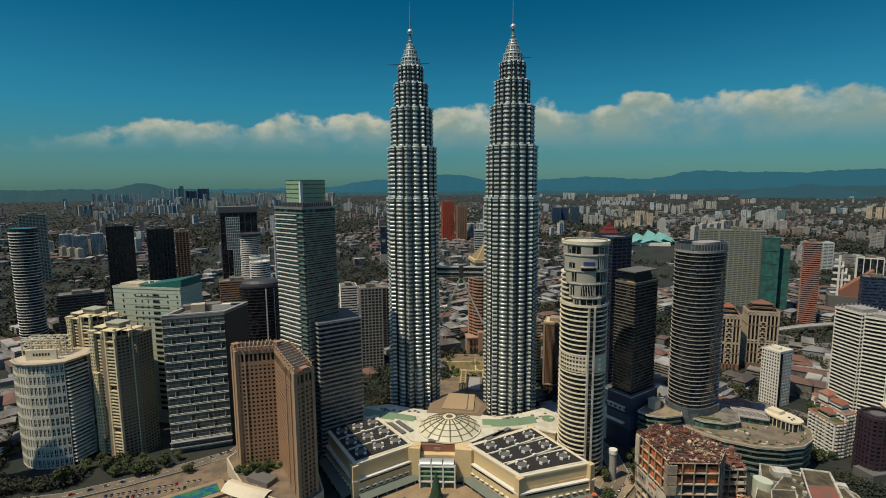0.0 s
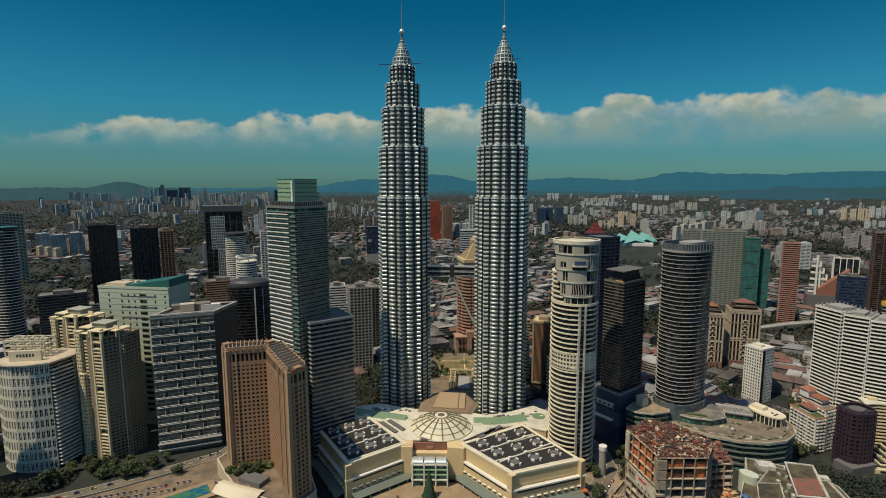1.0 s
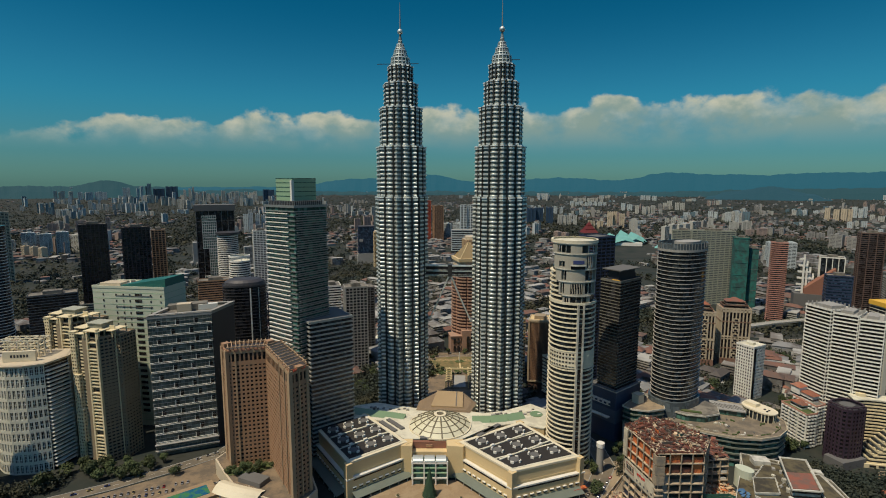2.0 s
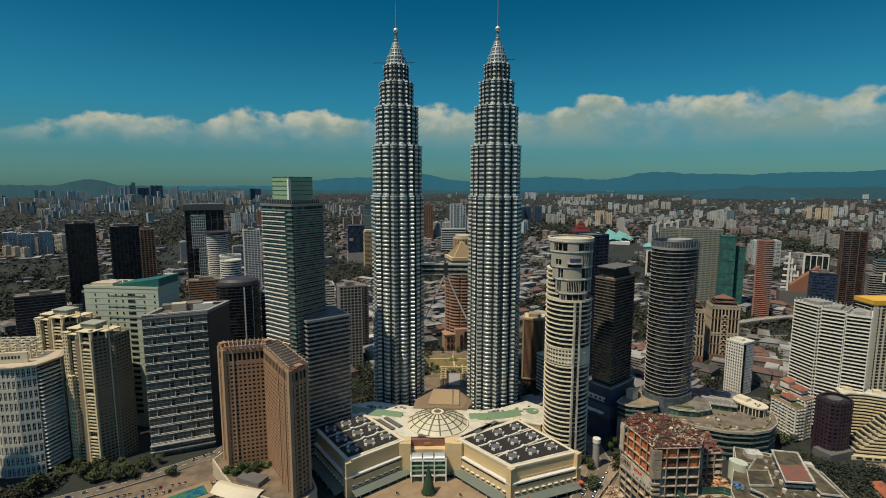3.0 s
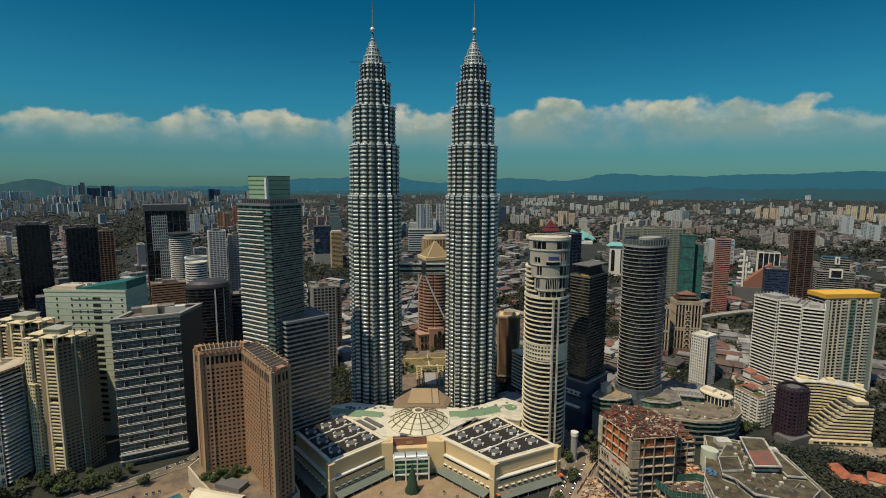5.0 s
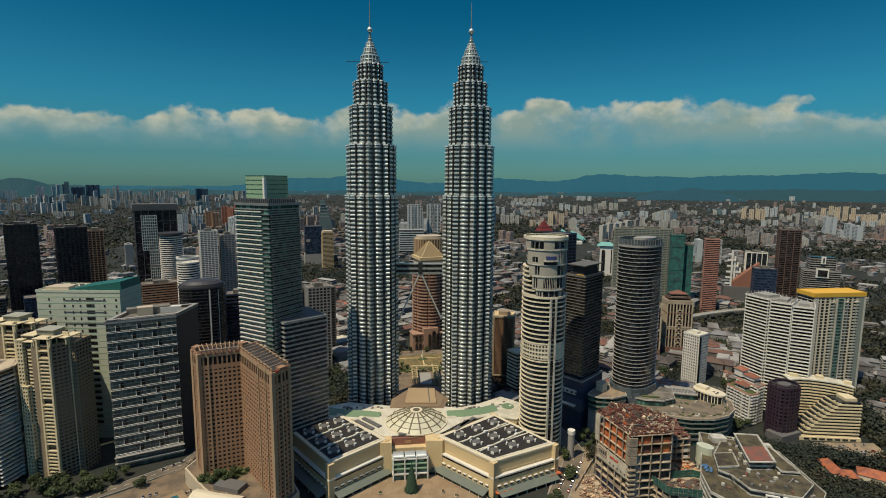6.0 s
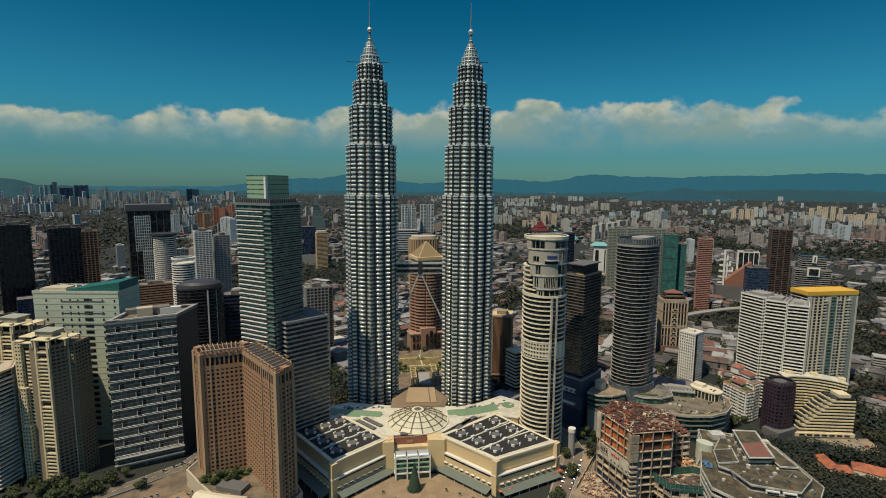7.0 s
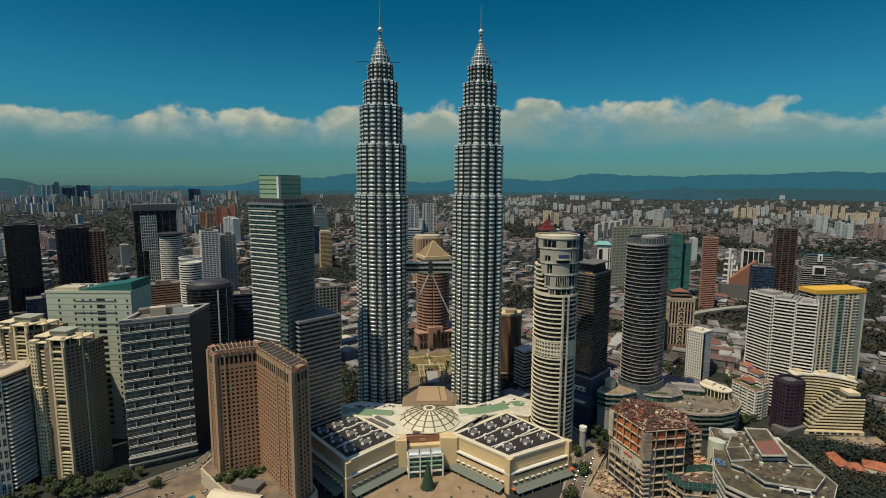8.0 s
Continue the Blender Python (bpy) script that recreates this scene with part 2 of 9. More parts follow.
def part(name, me, parent, label="", at=(0, 0, 0), rot=0.0):
    ob = new(name, me)
    ob.parent = parent
    ob.location = at
    ob.rotation_euler = (0, 0, radians(rot))
    if label:
        ob["label"] = label
    return ob


def along(pts, gap, skip_ends=False):
    """Places and turns at an even gap along every edge of an outline."""
    out, n = [], len(pts)
    for i in range(n):
        p, q = Vector(pts[i]), Vector(pts[(i + 1) % n])
        d = q - p
        k = max(1, round(d.length / gap))
        for j in range(1 if skip_ends else 0, k):
            out.append((*(p + d * (j / k)), math.degrees(math.atan2(d.y, d.x))))
    return out


def rings(outlines, close=True):
    """A loft through outlines of equal length, each a list of (x, y, z)."""
    n = len(outlines[0])
    v = [p for o in outlines for p in o]
    f = [(k * n + i, k * n + (i + 1) % n, (k + 1) * n + (i + 1) % n, (k + 1) * n + i) for k in range(len(outlines) - 1) for i in range(n)]
    if close:
        m = (len(outlines) - 1) * n
        f += [tuple(range(n - 1, -1, -1)), tuple(range(m, m + n))]
    return v, f


def building(name, label, pts, z1, glass, trim, z0=0.0, fh=3.6, band=1.1, out=0.35, pier=0.0, pier_w=0.9, pier_out=0.5, pier_mat=None, roof=None, parapet=1.4, plant=(), first=1, category="building", group="", piers_on=None, band_name="floor_band"):
    """A tower: glazed core, one band a storey, piers along its walls, roof, parapet and plant rooms (w, d, h, dx, dy)."""
    c = centre(pts)
    o = local(pts, c)
    b = thing(name, label, category, (c[0], c[1], z0), group)
    h = z1 - z0
    part("glazing", prism(o, 0, h - 0.3, glass), b)
    n = max(1, round(h / fh))
    step_z = h / n
    ring = prism(offset(o, out), -band / 2, band / 2, trim)
    for k in range(first, n):
        part(band_name, ring, b, at=(0, 0, k * step_z))
    if pier:
        col = box(pier_w, pier_out * 2, h - 0.1, pier_mat or trim)
        for x, y, turn in along(o, pier) if piers_on is None else [q for e in piers_on for q in edge_places(o, e, pier)]:
            part("pier", col, b, at=(x, y, 0), rot=turn)
    part("roof", prism(offset(o, out + 0.15), h - 0.35, h + 0.25, roof or ROOF_GREY), b)
    rim = [(offset(o, out + 0.2), offset(o, out - 0.35))]
    for outer, inner in rim:
        m = len(outer)
        v = [(*p, h - 0.9) for p in outer] + [(*p, h + parapet) for p in outer] + [(*p, h + parapet) for p in inner] + [(*p, h + 0.2) for p in inner]
        f = [(r * m + i, r * m + (i + 1) % m, (r + 1) * m + (i + 1) % m, (r + 1) * m + i) for r in range(3) for i in range(m)]
        part("parapet", mesh(v, f, trim), b)
    e = Vector(o[1]) - Vector(o[0])
    turn = math.degrees(math.atan2(e.y, e.x)) if len(o) < 12 else 0.0
    for w, d, hh, dx, dy in plant:
        r = Vector((dx, dy))
        r.rotate(Matrix.Rotation(radians(turn), 2))
        part("plant_room", box(w, d, hh, roof or ROOF_GREY), b, at=(r.x, r.y, h + 0.2), rot=turn)
    return b


def wall_grid(p, q, z0, z1, cols, rows, wide, tall, depth, material):
    """One wall with cols x rows deep window openings, standing before the glazing."""
    p, q = Vector(p), Vector(q)
    d = q - p
    L = d.length
    d = d / L
    n = Vector((d.y, -d.x)) * depth
    bay, fh = L / cols, (z1 - z0) / rows
    us = [0.0] + [bay * (k + 0.5 + s * wide / 2) for k in range(cols) for s in (-1, 1)] + [L]
    zs = [z0] + [z0 + fh * (k + 0.5 + s * tall / 2) for k in range(rows) for s in (-1, 1)] + [z1]
    nu, nz = len(us), len(zs)
    verts = [(p.x + d.x * u + n.x * e, p.y + d.y * u + n.y * e, z) for e in (1, 0) for z in zs for u in us]
    back = nu * nz

    def solid(i, j):
        return 0 <= i < nu - 1 and 0 <= j < nz - 1 and not (i % 2 and j % 2)

    faces = []
    for j in range(-1, nz):
        for i in range(-1, nu):
            a = j * nu + i
            if solid(i, j):
                faces.append((a, a + 1, a + nu + 1, a + nu))
            if 0 <= j < nz - 1 and solid(i, j) != solid(i + 1, j):
                f = (a + 1, a + 1 + nu, a + 1 + nu + back, a + 1 + back)
                faces.append(f if solid(i + 1, j) else f[::-1])
            if 0 <= i < nu - 1 and solid(i, j) != solid(i, j + 1):
                f = (a + nu, a + nu + 1, a + nu + 1 + back, a + nu + back)
                faces.append(f if solid(i, j) else f[::-1])
    return mesh(verts, faces, material)


def edge_places(o, i, gap):
    p, q = Vector(o[i]), Vector(o[(i + 1) % len(o)])
    d = q - p
    k = max(1, round(d.length / gap))
    return [(*(p + d * (j / k)), math.degrees(math.atan2(d.y, d.x))) for j in range(k + 1)]


# ---- ground, roads, hills ----
def land(x, y):
    """Height of the land: flat by the towers, rising gently far out."""
    r = math.hypot(x, y)
    u = max(0.0, (r - 1800.0) / 3000.0)
    return 198.0 * u ** 1.25


def shrink(x, y):
    return 1.0 - land(x, y) / 267.0


def make_ground():
    m = mat("city_ground", (0.025, 0.028, 0.022), 0.95, 0, 0.5, 0.5, 0.016, 0.1, second=(0.013, 0.021, 0.016))
    v, f = [], []
    radii = [0, 60, 120, 200, 300, 420, 560, 720, 900, 1150, 1450, 1800] + [1800 + 150 * k for k in range(1, 21)]
    for r in radii:
        for k in range(96):
            u = 2 * math.pi * k / 96
            x, y = r * math.cos(u), r * math.sin(u)
            v.append((x, y, land(x, y)))
    for a in range(len(radii) - 1):
        for k in range(96):
            f.append((a * 96 + k, (a + 1) * 96 + k, (a + 1) * 96 + (k + 1) % 96, a * 96 + (k + 1) % 96))
    ob = new("ground", mesh(v, f, m))
    for p in ob.data.polygons:
        p.use_smooth = True
    tagged(ob, "dusty brown and green city ground rising to hills", "ground", kind="structure")


def make_hills():
    def ridge(name, label, radius, level, bumps, colour, haze_glow, seed):
        v, f = [], []
        n = 900
        for k in range(n + 1):
            deg = -62 + 134 * k / n
            h = level
            for at, wide, tall in bumps:
                h += tall * math.exp(-((deg - at) / wide) ** 2)
            h += 7 * noise.noise((deg * 0.55, seed, 0)) + 8 * noise.noise((deg * 1.4, seed, 3)) + 3 * noise.noise((deg * 5, seed, 7)) + 1.6 * noise.noise((deg * 17, seed, 9))
            x, y = math.sin(radians(deg)), math.cos(radians(deg))
            for q, (dr, z) in enumerate(((-240, 150.0), (-120, 150 + (h - 150) * 0.55), (0, h), (60, 120.0))):
                wob = 14 * noise.noise((deg * 1.2, q * 3.1, seed))
                v.append((x * (radius + dr), y * (radius + dr), z + (wob if q == 1 else 0)))
        for k in range(n):
            for q in range(3):
                f.append((k * 4 + q, (k + 1) * 4 + q, (k + 1) * 4 + q + 1, k * 4 + q + 1))
        # distance haze is put into the hills as blue-teal emission
        m = mat(name + "_hazy_forest", colour, 0.95, 0, 0.3, 0.2, 0.01, 0)
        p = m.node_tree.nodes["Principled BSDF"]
        p.inputs["Emission Color"].default_value, p.inputs["Emission Strength"].default_value = (*haze_glow, 1), 1.0
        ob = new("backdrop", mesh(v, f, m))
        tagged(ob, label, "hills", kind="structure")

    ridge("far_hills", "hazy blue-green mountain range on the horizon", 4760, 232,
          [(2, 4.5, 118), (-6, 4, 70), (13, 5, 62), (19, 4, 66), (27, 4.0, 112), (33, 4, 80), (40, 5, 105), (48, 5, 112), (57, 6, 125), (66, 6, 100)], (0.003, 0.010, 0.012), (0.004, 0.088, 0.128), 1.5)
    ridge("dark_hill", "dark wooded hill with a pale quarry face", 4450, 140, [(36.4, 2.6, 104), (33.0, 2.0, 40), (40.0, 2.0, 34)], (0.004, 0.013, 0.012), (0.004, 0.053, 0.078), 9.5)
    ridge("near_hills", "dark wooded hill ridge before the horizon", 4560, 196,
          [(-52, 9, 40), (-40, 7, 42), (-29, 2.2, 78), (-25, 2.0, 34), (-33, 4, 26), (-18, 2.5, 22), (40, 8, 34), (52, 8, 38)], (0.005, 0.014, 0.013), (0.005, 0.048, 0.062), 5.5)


def flat(name, label, pts, z, material, category="road"):
    c = centre(pts)
    ob = new(name, prism(local(pts, c), -0.6, 0, material))
    ob.location = (c[0], c[1], z)
    return tagged(ob, label, category, kind="structure")


def road(name, label, line, width, z=0.10):
    """A strip of asphalt along a line of points, with kerbs and broken lane marks as parts."""
    pts = [Vector(p) for p in line]
    left, right = [], []
    for i, p in enumerate(pts):
        a = pts[max(i - 1, 0)]
        b = pts[min(i + 1, len(pts) - 1)]
        d = (b - a).normalized()
        n = Vector((-d.y, d.x)) * (width / 2)
        left.append(p + n)
        right.append(p - n)
    v = [(*p, z) for p in left] + [(*p, z) for p in right]
    n = len(pts)
    f = [(n + i, n + i + 1, i + 1, i) for i in range(n - 1)]
    ob = tagged(new(name, mesh(v, f, ASPHALT)), label, "road", kind="structure")
    for side in (left, right):
        datas = []
        for p, q in zip(side, side[1:]):
            d = q - p
            m = (p + q) / 2
            datas.append(box_data(m.x, m.y, 0, d.length, 0.7, z + 0.16, math.degrees(math.atan2(d.y, d.x))))
        part("kerb", joined(datas, GREY), ob)
    dash = []
    for p, q in zip(pts, pts[1:]):
        d = q - p
        k = int(d.length / 9)
        for j in range(k):
            m = p + d * ((j + 0.5) / k)
            dash.append(box_data(m.x, m.y, z, 4.0, 0.35, 0.02, math.degrees(math.atan2(d.y, d.x))))
    if dash:
        part("lane_marking", joined(dash, LINE), ob, "white broken lane line")
    return ob


make_ground()
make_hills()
road("road", "grey asphalt street beside the mall", [(96, 340), (128, 384), (150, 412), (168, 440), (170, 470), (160, 510), (158, 560), (176, 700), (210, 900)], 17)
road("road", "grey asphalt street past the office towers", [(-460, 392), (-330, 416), (-285, 437), (-245, 461), (-208, 486), (-188, 530), (-172, 660), (-190, 900)], 13)
road("road", "long grey asphalt avenue", [(-700, 640), (-400, 670), (-170, 690), (-20, 745), (140, 758), (420, 790), (800, 800)], 16, 0.14)
flat("pavement", "brown paved mall forecourt", [(-62, 330), (62, 330), (60, 392), (24, 424), (-26, 428), (-66, 398)], 0.35, PAVING, "pavement")
flat("pavement", "dusty brown car park beside a road", [(-330, 385), (-215, 385), (-160, 425), (-156, 470), (-196, 488), (-240, 452), (-282, 428), (-326, 406)], 0.30, LOT, "car park")
flat("pavement", "bare brown earth of a cleared plot", [(322, 560), (352, 548), (372, 590), (384, 660), (352, 664), (338, 610)], 0.12, DUST, "ground")
flat("pavement", "dusty tan verge along the street", [(74, 316), (150, 330), (138, 372), (176, 418), (184, 446), (150, 446), (132, 410)], 0.06, DUST, "pavement")
flat("pavement", "dusty car park among trees", [(404, 396), (440, 362), (474, 376), (482, 398), (420, 412)], 0.12, DUST, "car park")
flat("pavement", "brown paved garden court between the towers", [(0, 590), (70, 578), (104, 690), (110, 770), (14, 776), (6, 690)], 0.28, LOT, "pavement")


# ---- the twin towers ----
def star_outline(r):
    """An eight-pointed star with a round lobe in every inner corner."""
    out = []
    for k in range(8):
        a = k * 45 + 36
        for da, q in ((-9.5, 0.855), (-8, 0.875), (0, 1.0), (8, 0.875), (9.5, 0.855)):
            out.append((a + da, q * r))
        for da in (12, 14, 16.8, 20.4, 24.6, 28.2, 31, 33):
            q = 0.85 + 0.075 * math.cos((da - 22.5) / 10.5 * math.pi / 2) ** 0.75
            out.append((a + da, q * r))
    return [(d * math.cos(radians(a)), d * math.sin(radians(a))) for a, d in out]


def bullnose(o, h, d, material):
    ringset = []
    for z, e in ((0, -0.2), (0.04 * h, d * 0.85), (0.14 * h, d), (0.80 * h, d * 0.8), (0.96 * h, d * 0.4), (h, -0.2)):
        ringset.append([(*p, z) for p in offset(o, e)])
    me = mesh(*rings(ringset), material)
    for p in me.polygons:
        p.use_smooth = True
    me.set_sharp_from_angle(angle=radians(26))
    return me


def round_ring(d, z, n=32):
    return [(d * math.cos(2 * math.pi * k / n), d * math.sin(2 * math.pi * k / n), z) for k in range(n)]


def twin_tower(at):
    t = thing("twin_tower", "tall stainless steel skyscraper with banded storeys and a stepped spire", "skyscraper", (*at, 0), "twin towers")
    for z0, z1, r in ((0, 252.6, 30.2), (252.6, 306.5, 28.4), (306.5, 347.5, 24.6), (347.5, 373.0, 19.8), (373.0, 391.0, 14.8)):
        o = offset(star_outline(r), -0.5)
        inner = offset(o, -0.45)
        part("glazing", prism(inner, z0, z1, GLASS_TOWER), t)
        n = round((z1 - z0) / 4.5)
        band = bullnose(offset(o, -0.5), 2.0, 0.7, STEEL)
        s = (z1 - z0) / n
        for k in range(n):
            part("sunshade_band", band, t, at=(0, 0, z0 + k * s + 0.6))
        part("cornice", bullnose(offset(o, -0.5), 1.6, 1.0, STEEL), t, at=(0, 0, z1 - 1.3))
        # dark upright strips added in the folds between the lobes as their shade
        post = box(1.5, 1.2, z1 - z0 + 0.2, STEEL_DARK)
        for k in range(8):
            for da in (-10.6, 10.6):
                a = radians(k * 45 + 36 + da)
                part("fold_column", post, t, at=(0.866 * r * math.cos(a), 0.866 * r * math.sin(a), z0), rot=math.degrees(a))
    # the crown: a ribbed drum, three shrinking tiers, a slim cone, then ball and needle
    tiers = [(391.0, 10.4), (399.6, 9.6), (400.2, 7.7), (402.5, 7.6), (407.4, 6.3), (408.0, 5.0), (410.0, 4.9), (413.6, 3.8), (414.2, 2.7), (418.0, 2.1), (422.0, 1.2), (425.0, 1.0)]
    crown_part = part("crown", mesh(*rings([round_ring(d, z) for z, d in tiers]), GLASS_TOWER), t, "tiered glass and steel crown")
    for z, d, h in ((390.8, 11.6, 1.5), (395.2, 10.2, 0.8), (398.8, 10.0, 1.6), (402.6, 7.8, 0.8), (406.8, 6.7, 1.4), (409.8, 5.1, 0.7), (413.2, 4.1, 1.2), (417.4, 2.2, 0.9)):
        ringed = bullnose([(x, y) for x, y, _ in round_ring(d - 0.4, 0)], h, 0.6, STEEL)
        part("crown_ring", ringed, crown_part, at=(0, 0, z))
    for z0, z1, d0, d1, w in ((391.0, 399.4, 11.0, 10.1, 0.8), (400.2, 407.2, 8.2, 6.8, 0.6), (408.0, 413.4, 5.5, 4.2, 0.45)):
        for k in range(16):
            a = radians(k * 22.5 + 10.5)
            c, sn = math.cos(a), math.sin(a)
            loops = [[(q * c - e * sn, q * sn + e * c, z) for q, e in ((d - 0.9, -w / 2), (d, -w / 2), (d, w / 2), (d - 0.9, w / 2))] for z, d in ((z0, d0), (z1, d1))]
            part("crown_rib", mesh(*rings(loops), STEEL), crown_part)
    ball = bmesh.new()
    bmesh.ops.create_uvsphere(ball, u_segments=20, v_segments=14, radius=2.9)
    me = bpy.data.meshes.new("ball")
    ball.to_mesh(me)
    ball.free()
    me.materials.append(STEEL)
    for f in me.polygons:
        f.use_smooth = True
    part("ball", me, crown_part, "round steel ball", at=(0, 0, 427.2))
    needle = [(424, 1.0), (429.5, 1.0), (430.5, 0.75), (442, 0.6), (457, 0.25)]
    part("needle", mesh(*rings([round_ring(d, z, 10) for z, d in needle]), STEEL_DULL), crown_part, "slender steel spire")
    return t


TOWER_L, TOWER_R = (-25.5, 564.2), (81.2, 546.6)
twin = twin_tower(TOWER_L)
copy_thing(twin, pose(*TOWER_R, 0, 0, 0, 5))
# maintenance booms near the crowns
for (x, y), z, parts_ in ((TOWER_L, 394.0, ((-17, 16), (15, 9))), (TOWER_R, 396.0, ((14, 9),))):
    boom = thing("maintenance_boom", "thin steel maintenance boom reaching from the crown", "boom", (x, y, z))
    for dx, w in parts_:
        part("arm", joined([box_data(dx, -0.14 * dx, 0, w, 0.5, 0.6, -8)], STEEL_DARK), boom)
    part("pivot", box(22, 1.2, 1.0, STEEL_DARK), boom, at=(0, 0, -1.0), rot=-8)


def sky_bridge():
    a, b = Vector((*TOWER_L, 0)), Vector((*TOWER_R, 0))
    d = b - a
    turn = math.degrees(math.atan2(d.y, d.x))
    mid = (a + b) / 2
    s = thing("sky_bridge", "two-storey steel bridge hung between the twin towers", "bridge", (mid.x, mid.y, 164.5))
    s.rotation_euler = (0, 0, radians(turn))
    L = d.length - 52
    part("glazing", box(L, 4.6, 11.4, GLASS_BLACK), s, at=(0, 0, 0.4))
    for z, h in ((0, 0.6), (1.6, 0.35), (5.3, 1.1), (7.0, 0.35), (11.0, 1.2)):
        part("rail_band", box(L + 1, 5.6, h, STEEL), s, at=(0, 0, z))
    part("hub", box(4.6, 6.4, 13.4, STEEL_DARK), s, "dark hub block", at=(0, 0, -0.3))
    for sx in (-1, 1):
        for sy in (-1, 1):
            v = Vector((sx * 23.5, sy * 1.8, -50.5))
            leg = [[(p.x + 0.85 * math.cos(2 * math.pi * k / 10), p.y + 0.85 * math.sin(2 * math.pi * k / 10), p.z) for k in range(10)] for p in (Vector((sx * 1.2, sy * 1.8, 0)), v / 2, v)]
            part("leg", mesh(*rings(leg[::-1]), STEEL), s, "slanting tubular steel leg")
        part("foot_bearing", box(4.0, 6.0, 3.0, STEEL_DULL), s, at=(sx * 24.5, 0, -52.0))
    part("knuckle", box(3.6, 4.6, 2.4, STEEL_DULL), s, at=(0, 0, -2.2))


sky_bridge()


